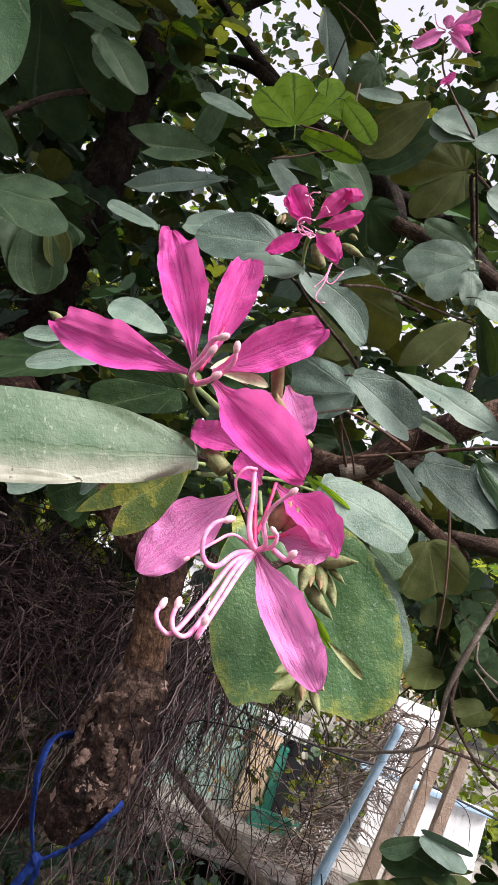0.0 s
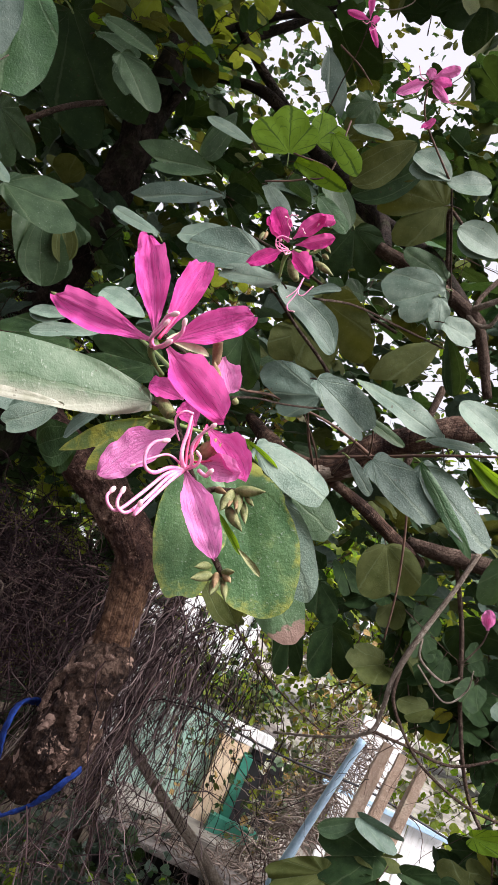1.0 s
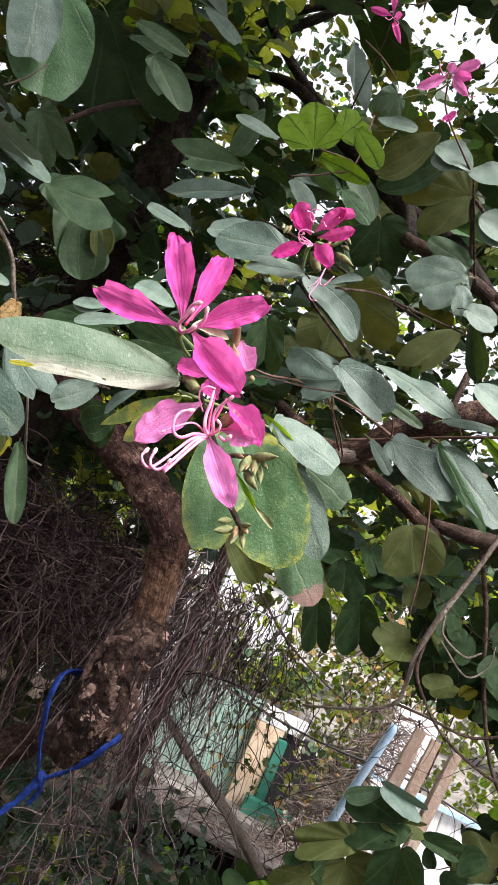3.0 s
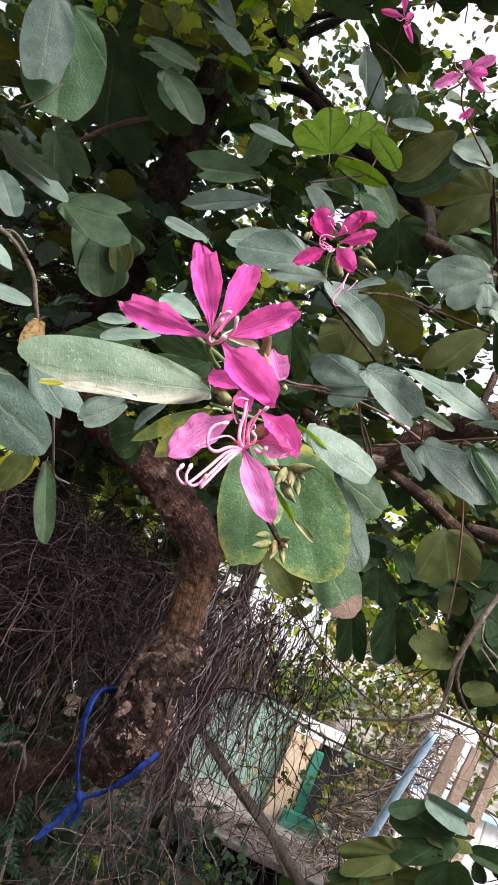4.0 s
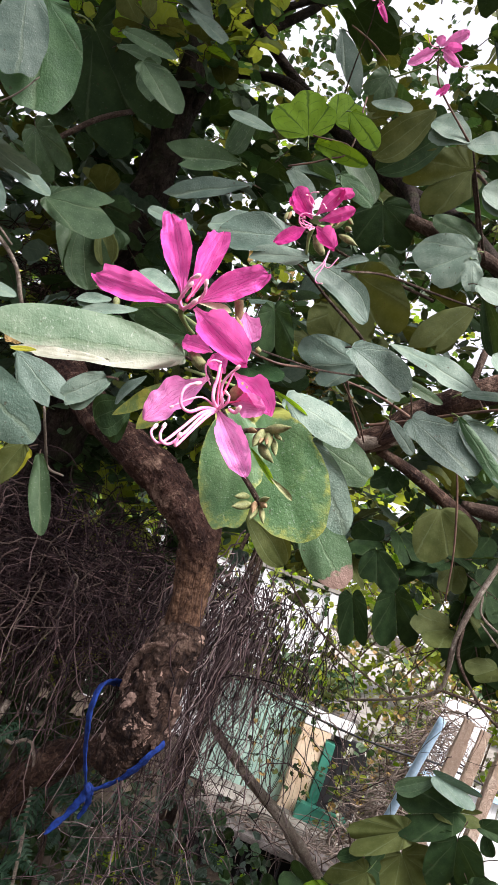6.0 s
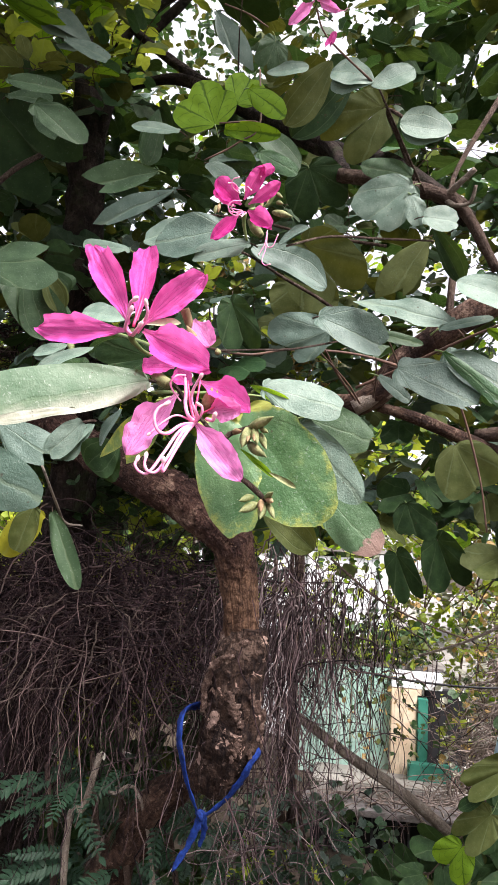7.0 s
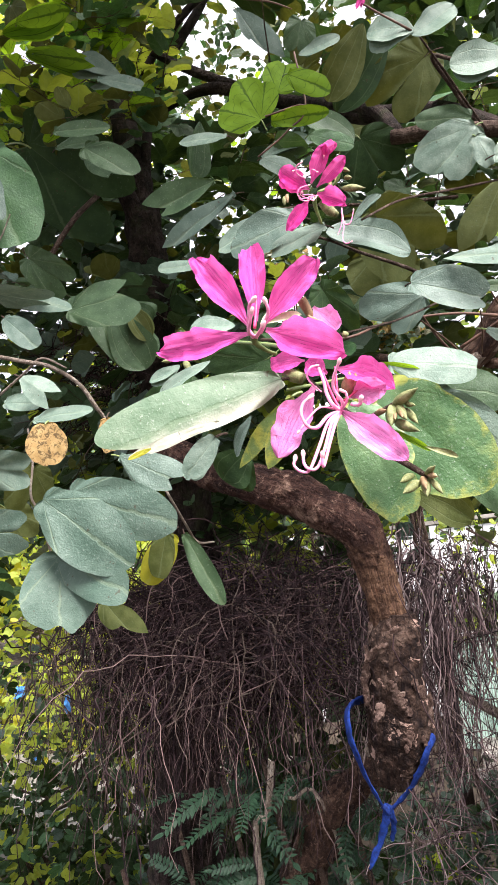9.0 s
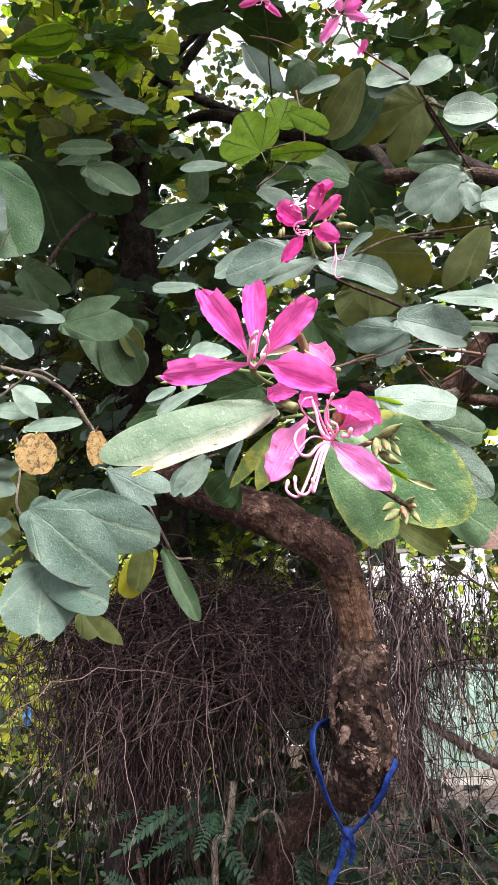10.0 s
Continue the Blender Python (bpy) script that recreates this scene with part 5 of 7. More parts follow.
leaf("b", (0.594, 1.148, 1.365), (0.674, 1.151, 1.381), (0.100, -0.947, -0.304), 0.046, "young")
leaf("b", (0.545, 0.839, 1.305), (0.442, 0.844, 1.235), (-0.442, -0.659, 0.609), 0.101, "blue")
leaf("e", (0.434, 1.186, 1.310), (0.373, 1.190, 1.269), (-0.187, -0.961, 0.203), 0.031, "green")
leaf("t", (0.430, 1.186, 1.313), (0.518, 1.195, 1.300), (0.123, -0.988, 0.089), 0.041, "blue")
leaf("b", (0.477, 1.198, 1.267), (0.382, 1.198, 1.227), (-0.112, -0.957, 0.267), 0.072, "dark")
leaf("t", (0.453, 1.208, 1.262), (0.535, 1.211, 1.278), (0.000, -0.975, 0.222), 0.035, "olive")
leaf("b", (0.413, 1.204, 1.210), (0.318, 1.207, 1.154), (-0.181, -0.948, 0.261), 0.060, "olive")
leaf("e", (0.368, 1.210, 1.158), (0.321, 1.212, 1.128), (-0.210, -0.943, 0.259), 0.023, "dark")
leaf("b", (0.422, 1.223, 1.169), (0.485, 1.242, 1.096), (0.121, -0.981, -0.153), 0.101, "olive")
leaf("b", (0.490, 1.185, 1.233), (0.511, 1.206, 1.137), (-0.210, -0.946, -0.245), 0.091, "dark")
leaf("t", (0.521, 1.182, 1.265), (0.594, 1.188, 1.264), (0.084, -0.980, 0.178), 0.036, "dark")
leaf("e", (0.529, 1.184, 1.260), (0.552, 1.192, 1.226), (-0.039, -0.964, -0.265), 0.025, "dark")
leaf("b", (0.377, 1.229, 1.120), (0.320, 1.235, 1.063), (-0.296, -0.935, 0.195), 0.068, "olive")
leaf("b", (0.331, 1.236, 1.062), (0.298, 1.244, 1.009), (-0.333, -0.940, 0.072), 0.068, "young")
leaf("e", (0.591, 1.193, 1.236), (0.624, 1.187, 1.283), (-0.364, -0.922, 0.134), 0.038, "dark")
leaf("b", (0.523, 1.168, 1.179), (0.574, 1.178, 1.149), (0.174, -0.984, -0.031), 0.065, "dark")
leaf("e", (0.569, 1.339, 1.505), (0.535, 1.342, 1.465), (-0.235, -0.965, 0.116), 0.037, "yellow")
leaf("e", (0.567, 1.335, 1.522), (0.536, 1.336, 1.500), (-0.114, -0.982, 0.151), 0.026, "yellow")
leaf("b", (-0.415, 0.561, 1.578), (-0.349, 0.583, 1.570), (0.253, -0.889, -0.381), 0.056, "blue")
leaf("b", (-0.436, 0.614, 1.657), (-0.382, 0.632, 1.648), (0.225, -0.863, -0.452), 0.047, "grey")
leaf("b", (-0.409, 0.675, 1.660), (-0.429, 0.680, 1.598), (0.549, -0.798, -0.250), 0.057, "olive")
leaf("e", (-0.045, 0.429, 1.593), (-0.067, 0.426, 1.574), (0.290, -0.942, -0.171), 0.034, "dark")
leaf("t", (-0.441, 0.928, 1.960), (-0.378, 0.967, 1.859), (0.325, -0.933, -0.155), 0.060, "green")
leaf("e", (-0.385, 0.924, 1.961), (-0.359, 0.944, 1.899), (0.331, -0.930, -0.159), 0.038, "olive")
leaf("e", (-0.041, 0.357, 1.644), (-0.077, 0.348, 1.629), (0.061, -0.914, 0.401), 0.014, "grey")
leaf("e", (-0.615, 1.018, 2.605), (-0.497, 1.066, 2.549), (0.079, -0.834, -0.547), 0.045, "young", 10)
leaf("e", (-0.435, 1.088, 2.536), (-0.521, 1.050, 2.594), (0.476, -0.868, 0.143), 0.061, "grey")
leaf("e", (-0.395, 1.107, 2.502), (-0.509, 1.065, 2.533), (0.370, -0.921, 0.118), 0.034, "grey")
leaf("e", (-0.707, 1.072, 2.732), (-0.564, 1.110, 2.765), (0.333, -0.626, -0.706), 0.061, "young", 10)
leaf("b", (-0.543, 0.788, 1.970), (-0.447, 0.824, 1.936), (-0.142, -0.443, -0.885), 0.053, "grey")
leaf("b", (-0.483, 0.712, 1.621), (-0.469, 0.725, 1.574), (0.593, -0.804, -0.051), 0.053, "olive")
leaf("e", (-0.247, 1.007, 2.313), (-0.268, 1.028, 2.216), (0.885, -0.378, -0.271), 0.055, "green")
leaf("b", (-0.031, 0.955, 2.395), (-0.049, 0.966, 2.342), (0.610, -0.711, -0.349), 0.065, "green")
leaf("e", (-0.045, 0.966, 2.344), (0.027, 0.969, 2.359), (0.022, -0.996, 0.087), 0.034, "grey")
leaf("b", (-0.293, 1.074, 2.670), (-0.186, 1.084, 2.667), (0.002, -0.269, -0.963), 0.071, "green")
leaf("b", (-0.089, 0.903, 2.155), (-0.058, 0.915, 2.116), (-0.303, -0.820, -0.486), 0.056, "green")
leaf("e", (-0.118, 0.904, 2.140), (-0.034, 0.910, 2.148), (0.047, -0.981, 0.189), 0.031, "blue")
leaf("b", (-0.002, 0.608, 1.776), (0.016, 0.621, 1.725), (0.099, -0.970, -0.221), 0.035, "dark")
leaf("b", (0.071, 1.150, 2.926), (0.049, 1.176, 2.805), (0.151, -0.960, -0.236), 0.139, "dark")
leaf("b", (-0.024, 1.162, 2.836), (-0.086, 1.135, 2.928), (-0.207, -0.892, -0.401), 0.139, "dark")
leaf("b", (0.024, 1.098, 2.246), (0.058, 1.122, 2.157), (-0.046, -0.960, -0.274), 0.120, "dark")
leaf("b", (0.023, 1.099, 2.021), (0.023, 1.115, 1.953), (0.065, -0.972, -0.227), 0.116, "olive")

# near leaves whose lobes stand apart
winged_leaf((-0.516, 0.740, 2.188), [((-0.470, 0.760, 2.015), 0.1089)], (0.36, -0.92, 0.12), "lush")
winged_leaf((-0.524, 0.700, 2.171), [((-0.478, 0.710, 2.027), 0.0725)], (0.36, -0.93, 0.05), "blue")
winged_leaf((0.050, 0.333, 1.595), [((0.072, 0.323, 1.525), 0.0380)], (0.05, -1.00, 0.03), "blotched")
winged_leaf((0.066, 0.338, 1.599), [((0.114, 0.328, 1.535), 0.0477)], (-0.04, -1.00, -0.04), "blotched")
winged_leaf((0.094, 0.387, 1.603), [((0.137, 0.387, 1.553), 0.0285)], (-0.08, -0.99, -0.10), "grey")
winged_leaf((0.105, 0.534, 1.575), [((0.154, 0.534, 1.525), 0.0444)], (0.05, -0.99, -0.10), "browned")
winged_leaf((0.071, 0.372, 1.623), [((0.128, 0.386, 1.615), 0.0259)], (0.20, -0.95, 0.24), "grey")
winged_leaf((0.024, 0.281, 1.601), [((-0.051, 0.226, 1.576), 0.0249), ((-0.033, 0.238, 1.568), 0.0078)], (0.45, -0.86, 0.05), "pale")
winged_leaf((-0.001, 0.250, 1.578), [((-0.038, 0.228, 1.565), 0.0038)], (0.45, -0.84, 0.25), "white", "", False)
winged_leaf((-0.028, 0.231, 1.567), [((-0.038, 0.226, 1.563), 0.0020)], (0.45, -0.84, 0.25), "yellow", "", False)
winged_leaf((-0.194, 0.885, 2.111), [((-0.327, 0.885, 2.109), 0.0373), ((-0.292, 0.897, 2.083), 0.0295)], (0.14, -0.98, -0.14), "green")
winged_leaf((-0.159, 0.875, 2.072), [((-0.300, 0.875, 2.027), 0.0321), ((-0.272, 0.887, 2.023), 0.0202)], (0.19, -0.98, 0.08), "blue")
winged_leaf((-0.206, 0.830, 1.949), [((-0.289, 0.830, 1.963), 0.0222)], (0.21, -0.95, 0.25), "grey")
winged_leaf((-0.157, 0.860, 2.162), [((-0.240, 0.860, 2.179), 0.0220)], (0.18, -0.96, 0.20), "grey")
winged_leaf((-0.086, 0.800, 2.127), [((-0.149, 0.800, 2.164), 0.0518), ((-0.116, 0.800, 2.204), 0.0536), ((-0.068, 0.800, 2.177), 0.0414)], (0.06, -0.89, -0.45), "young")
winged_leaf((-0.060, 0.815, 2.171), [((-0.024, 0.815, 2.207), 0.0386), ((-0.058, 0.815, 2.220), 0.0372)], (0.10, -0.92, -0.38), "young")
winged_leaf((-0.038, 0.790, 2.175), [((0.017, 0.790, 2.128), 0.0273)], (0.35, -0.85, -0.38), "young")
winged_leaf((-0.073, 0.810, 2.125), [((0.006, 0.810, 2.115), 0.0295)], (0.10, -0.92, -0.38), "young")
winged_leaf((-0.028, 0.840, 2.108), [((0.034, 0.840, 2.073), 0.0301)], (0.20, -0.95, -0.20), "lush")
winged_leaf((-0.104, 0.850, 2.100), [((-0.055, 0.850, 2.065), 0.0374)], (0.20, -0.95, 0.10), "blue")
winged_leaf((-0.596, 1.020, 2.599), [((-0.474, 1.020, 2.522), 0.0281), ((-0.478, 1.020, 2.547), 0.0233)], (0.05, -0.75, -0.66), "young")
winged_leaf((-0.653, 1.050, 2.721), [((-0.529, 1.050, 2.701), 0.0356)], (0.05, -0.80, -0.60), "young")
winged_leaf((-0.700, 1.100, 2.826), [((-0.674, 1.100, 2.756), 0.0691)], (0.05, -0.80, -0.60), "olive")
winged_leaf((-0.514, 0.950, 2.312), [((-0.424, 0.950, 2.301), 0.0334)], (0.30, -0.90, 0.30), "green")
winged_leaf((-0.455, 0.950, 2.293), [((-0.357, 0.950, 2.229), 0.0497), ((-0.414, 0.950, 2.223), 0.0397)], (0.20, -0.97, 0.05), "green")
winged_leaf((-0.027, 0.672, 1.895), [((-0.117, 0.672, 1.881), 0.0515)], (0.15, -0.98, 0.10), "blue")
winged_leaf((-0.065, 0.685, 1.908), [((-0.140, 0.685, 1.897), 0.0306)], (0.16, -0.96, 0.23), "grey")
winged_leaf((0.002, 0.664, 1.873), [((-0.070, 0.664, 1.858), 0.0289)], (0.13, -0.96, 0.24), "grey")
winged_leaf((0.093, 0.757, 1.802), [((0.010, 0.757, 1.808), 0.0446), ((0.051, 0.769, 1.766), 0.0300)], (0.01, -1.00, -0.06), "blue")
winged_leaf((-0.459, 0.860, 2.270), [((-0.354, 0.860, 2.247), 0.0305)], (0.21, -0.96, -0.17), "green")
winged_leaf((-0.411, 0.870, 2.230), [((-0.319, 0.870, 2.173), 0.0447), ((-0.366, 0.882, 2.180), 0.0285)], (0.25, -0.97, 0.02), "green")
winged_leaf((-0.415, 0.950, 2.422), [((-0.317, 0.950, 2.373), 0.0296)], (0.25, -0.95, 0.17), "grey")
winged_leaf((-0.138, 0.950, 2.458), [((-0.066, 0.950, 2.351), 0.0360), ((-0.123, 0.962, 2.394), 0.0170)], (0.17, -0.99, 0.01), "blue")
winged_leaf((0.082, 0.710, 1.802), [((0.167, 0.710, 1.783), 0.0410), ((0.153, 0.722, 1.758), 0.0324)], (0.19, -0.96, 0.21), "blue")
winged_leaf((0.142, 0.725, 1.789), [((0.207, 0.725, 1.775), 0.0150)], (0.02, -1.00, -0.06), "green")
winged_leaf((0.235, 0.690, 1.786), [((0.156, 0.690, 1.817), 0.0355), ((0.122, 0.702, 1.823), 0.0232)], (0.14, -0.98, 0.17), "grey")
winged_leaf((0.217, 0.685, 1.779), [((0.282, 0.685, 1.795), 0.0130)], (0.01, -0.96, 0.28), "grey")
winged_leaf((0.175, 0.710, 1.741), [((0.272, 0.710, 1.714), 0.0465), ((0.253, 0.722, 1.694), 0.0117)], (0.14, -0.98, 0.13), "blue")
winged_leaf((0.155, 0.750, 1.742), [((0.197, 0.750, 1.710), 0.0164)], (0.06, -0.98, 0.17), "blue")
winged_leaf((0.228, 0.720, 1.762), [((0.335, 0.720, 1.699), 0.0445)], (0.18, -0.98, 0.02), "blue")
winged_leaf((0.226, 0.715, 1.762), [((0.315, 0.715, 1.683), 0.0150)], (-0.05, -0.94, -0.34), "lush")
winged_leaf((0.302, 1.156, 1.737), [((0.310, 1.156, 1.640), 0.0717), ((0.373, 1.168, 1.677), 0.0686)], (-0.06, -0.98, -0.21), "olive")
winged_leaf((0.228, 1.256, 1.641), [((0.227, 1.256, 1.577), 0.0452), ((0.278, 1.268, 1.578), 0.0467)], (-0.03, -0.98, -0.19), "dark")
winged_leaf((0.237, 1.005, 2.054), [((0.152, 1.005, 1.950), 0.0470), ((0.199, 1.017, 1.959), 0.0261)], (-0.04, -0.95, -0.31), "olive")
winged_leaf((0.206, 0.963, 2.123), [((0.109, 0.963, 2.092), 0.0703), ((0.158, 0.975, 2.051), 0.0453)], (0.00, -1.00, 0.05), "grey")
winged_leaf((0.206, 1.000, 2.162), [((0.120, 1.000, 2.185), 0.0440)], (0.00, -0.99, -0.14), "green")
winged_leaf((0.201, 0.940, 2.092), [((0.217, 0.940, 2.042), 0.0393)], (0.04, -0.97, 0.22), "grey")
winged_leaf((0.221, 0.935, 2.052), [((0.275, 0.935, 2.042), 0.0478)], (0.03, -0.97, 0.23), "grey")
winged_leaf((0.091, 0.475, 1.627), [((0.145, 0.475, 1.610), 0.0394)], (0.08, -1.00, 0.05), "green")
winged_leaf((-0.300, 0.585, 1.607), [((-0.188, 0.600, 1.561), 0.0611)], (0.40, -0.90, -0.04), "teal")
winged_leaf((-0.324, 0.570, 1.603), [((-0.235, 0.585, 1.524), 0.0654)], (0.44, -0.90, -0.10), "teal", "", False)
winged_leaf((-0.326, 0.600, 1.544), [((-0.313, 0.565, 1.468), 0.0832)], (0.46, -0.88, 0.04), "teal")
winged_leaf((-0.331, 0.598, 1.540), [((-0.226, 0.575, 1.492), 0.0516)], (0.46, -0.88, 0.04), "teal", "", False)
winged_leaf((-0.285, 0.800, 1.563), [((-0.332, 0.800, 1.495), 0.0424)], (0.36, -0.93, 0.05), "yellow")
winged_leaf((-0.290, 0.795, 1.566), [((-0.310, 0.795, 1.503), 0.0376)], (0.16, -0.97, -0.16), "olive")
winged_leaf((-0.286, 0.845, 1.563), [((-0.237, 0.845, 1.455), 0.0259)], (0.19, -0.98, 0.05), "green")
winged_leaf((-0.332, 0.690, 1.487), [((-0.316, 0.690, 1.453), 0.0248), ((-0.282, 0.702, 1.444), 0.0211)], (0.45, -0.87, 0.17), "olive")
winged_leaf((-0.452, 0.850, 1.939), [((-0.330, 0.850, 1.921), 0.0554), ((-0.351, 0.862, 1.976), 0.0383)], (0.28, -0.95, 0.16), "green")
winged_leaf((-0.555, 0.820, 1.982), [((-0.425, 0.820, 1.934), 0.0303)], (0.32, -0.91, 0.27), "grey")
winged_leaf((-0.475, 0.720, 1.892), [((-0.421, 0.720, 1.835), 0.0298)], (0.32, -0.94, 0.14), "blue")
winged_leaf((-0.316, 0.570, 1.684), [((-0.314, 0.570, 1.639), 0.0399)], (0.40, -0.89, -0.21), "dead")
winged_leaf((-0.277, 0.635, 1.695), [((-0.275, 0.635, 1.653), 0.0240)], (0.37, -0.90, -0.21), "dead")
winged_leaf((-0.251, 0.610, 1.643), [((-0.197, 0.625, 1.598), 0.0298), ((-0.175, 0.630, 1.614), 0.0265)], (0.30, -0.95, 0.10), "blue")
winged_leaf((-0.045, 0.362, 1.594), [((-0.069, 0.362, 1.570), 0.0169)], (0.13, -0.99, 0.06), "grey")
winged_leaf((-0.379, 0.640, 1.712), [((-0.299, 0.640, 1.715), 0.0235)], (0.31, -0.89, 0.32), "grey")
winged_leaf((-0.397, 0.640, 1.771), [((-0.344, 0.640, 1.752), 0.0206), ((-0.365, 0.652, 1.723), 0.0198)], (0.31, -0.90, 0.30), "grey")
winged_leaf((-0.439, 0.665, 1.749), [((-0.384, 0.665, 1.740), 0.0266)], (0.32, -0.89, 0.32), "grey")


# peeling plates of pale wood on the broken limb
def plate(base, tip, normal, width):
    ob = new("bark_plate", PLATES[random.randrange(5)])
    hang(ob, tree)
    proud = Vector(normal).normalized() * 0.006
    ob.matrix_basis = frame_of(Vector(base) + proud, Vector(tip) + proud, normal, width)
    return ob


def plate_mesh(seed):
    rng = random.Random(seed)
    V, F, U = [], [], []
    rows, cols = 16, 10
    for j in range(rows + 1):
        y = j / rows
        left, right = (0.5 * math.sin(math.pi * (0.05 + 0.9 * y)) ** 0.6 * (1 + 0.8 * noise.noise((y * 5, seed, k)) + 0.5 * noise.noise((y * 13, seed, k))) for k in (1, 2))
        for i in range(cols + 1):
            q = i / cols
            x = -left + (left + right) * q
            z = 0.16 * math.sin(math.pi * q) + 0.14 * noise.noise((x * 4, y * 6, seed)) + 0.07 * noise.noise((x * 11, y * 15, seed)) - 0.03
            if i in (0, cols) or j in (0, rows):
                z = -0.22
            V.append((x, y + 0.06 * noise.noise((q * 4, seed, 3 if y > 0.5 else 5)), z))
            U.append((q, y))
    F = [(j * (cols + 1) + i, j * (cols + 1) + i + 1, (j + 1) * (cols + 1) + i + 1, (j + 1) * (cols + 1) + i) for j in range(rows) for i in range(cols)]
    return mesh_from("bark_plate", V, F, U, True, [WOOD_PALE])


WOOD_PALE = bark_material("torn_wood", (0.060, 0.034, 0.028), (0.34, 0.225, 0.175), (0.58, 0.45, 0.38), size=3.0)
PLATES = [plate_mesh(k) for k in range(5)]
plate((-0.0945, 1.2059, 1.3377), (-0.1175, 1.2027, 1.3163), (-0.305, -0.995, 0.064), 0.0161)
plate((-0.1164, 1.2198, 1.3134), (-0.1304, 1.2234, 1.2713), (-0.375, -0.990, -0.113), 0.0153)
plate((-0.0982, 1.1897, 1.3385), (-0.0706, 1.1975, 1.3431), (0.012, -0.958, 0.151), 0.0120)
plate((-0.1260, 1.2203, 1.2766), (-0.1289, 1.2270, 1.2363), (-0.288, -0.971, -0.173), 0.0122)
plate((-0.0733, 1.2043, 1.2653), (-0.0639, 1.2138, 1.2306), (0.291, -0.948, -0.189), 0.0218)
plate((-0.0799, 1.1993, 1.2829), (-0.0721, 1.2058, 1.2612), (0.223, -0.940, -0.179), 0.0139)
plate((-0.0633, 1.2157, 1.2358), (-0.0550, 1.2218, 1.2170), (0.467, -0.934, -0.166), 0.0139)
plate((-0.0660, 1.1876, 1.3653), (-0.0442, 1.1935, 1.3706), (0.201, -0.964, 0.138), 0.0119)
plate((-0.0203, 1.2621, 1.2429), (-0.0377, 1.2696, 1.1738), (0.474, -0.994, -0.112), 0.0163)


rng = random.Random(77)
for k in range(22):
    turn = rng.uniform(-1.5, 1.5)
    z = rng.choice((rng.gauss(1.352, 0.012), rng.uniform(1.16, 1.34)))
    r = 0.036 if z > 1.335 else 0.046 + 0.010 * math.sin((1.335 - z) * 18)
    n = Vector((math.sin(turn), -math.cos(turn), 0.1))
    at = Vector((-0.070 - 0.10 * (1.36 - z), 1.266, z)) + n * r
    size = rng.uniform(0.012, 0.028)
    plate(at, at + Vector((rng.gauss(0, 0.35), 0, rng.choice((-1, 1)))).normalized() * size, n, size * rng.uniform(0.4, 0.8))


# ---- flowers ----
SEPAL = plain_material("sepal_cream", (0.42, 0.44, 0.26), (0.66, 0.62, 0.44), 0.55, 120.0)


def sliver_mesh(material):
    v, f, uv = leaf_shape("s", 0, 17, 4)
    return mesh_from("sliver", v, f, uv, True, [material], np.array(v))


def flower_at(at, label, group):
    return thing("orchid_tree_flower", at, label, "flower", group)


flower = flower_at((0.0140, 0.2760, 1.6266), "magenta orchid-tree flower with five wide-spread petals", "open flower sprays")
petal(flower, (0.0110, 0.2755, 1.6266), (-0.0453, 0.2862, 1.6314), (-0.260, -0.930, -0.160), 0.0152, "magenta", 0.07)
petal(flower, (0.0118, 0.2770, 1.6305), (-0.0175, 0.2860, 1.6810), (-0.016, -0.986, 0.165), 0.0150, "magenta", 0.06)
petal(flower, (0.0155, 0.2780, 1.6331), (0.0140, 0.2930, 1.6828), (0.265, -0.914, 0.306), 0.0132, "magenta", 0.08)
petal(flower, (0.0193, 0.2755, 1.6293), (0.0513, 0.2810, 1.6616), (0.300, -0.930, -0.250), 0.0146, "magenta", 0.06)
petal(flower, (0.0209, 0.2740, 1.6261), (0.0625, 0.2590, 1.6015), (-0.300, -0.950, 0.100), 0.0176, "magenta", -0.06)
stamen(flower, [(0.0140, 0.2740, 1.6235), (0.0137, 0.2680, 1.6261), (0.0164, 0.2620, 1.6296), (0.0185, 0.2580, 1.6344), (0.0217, 0.2555, 1.6357)], 0.0013)
stamen(flower, [(0.0151, 0.2730, 1.6235), (0.0141, 0.2660, 1.6239), (0.0170, 0.2600, 1.6261), (0.0197, 0.2570, 1.6309)], 0.0012)
stamen(flower, [(0.0184, 0.2730, 1.6247), (0.0230, 0.2670, 1.6270), (0.0265, 0.2620, 1.6309), (0.0263, 0.2590, 1.6351)], 0.0012)
stamen(flower, [(0.0161, 0.2720, 1.6227), (0.0202, 0.2660, 1.6234), (0.0226, 0.2640, 1.6254)], 0.0013)
stamen(flower, [(0.0146, 0.2760, 1.6289), (0.0157, 0.2790, 1.6394), (0.0159, 0.2830, 1.6488)], 0.0011, False, PISTIL)
part_mesh("sepal", sliver_mesh(SEPAL), flower, "cream sepal", frame_of((0.0192, 0.2770, 1.6304), (0.0387, 0.2800, 1.6342), (0.1, -0.95, 0.3), 0.0045))
part_mesh("sepal", sliver_mesh(SEPAL), flower, "cream sepal", frame_of((0.0175, 0.2775, 1.6310), (0.0256, 0.2820, 1.6406), (0.1, -0.95, 0.3), 0.0035))
tube("calyx", [(0.0138, 0.2780, 1.6268, 0.0024), (0.0119, 0.2830, 1.6242, 0.0018), (0.0158, 0.2890, 1.6204, 0.0011), (0.0198, 0.2940, 1.6187, 0.0010)], STALK, flower)
tube("calyx", [(0.0386, 0.2860, 1.6427, 0.0026), (0.0401, 0.2880, 1.6385, 0.0026), (0.0422, 0.2900, 1.6322, 0.0020)], BUD_BROWN, flower)
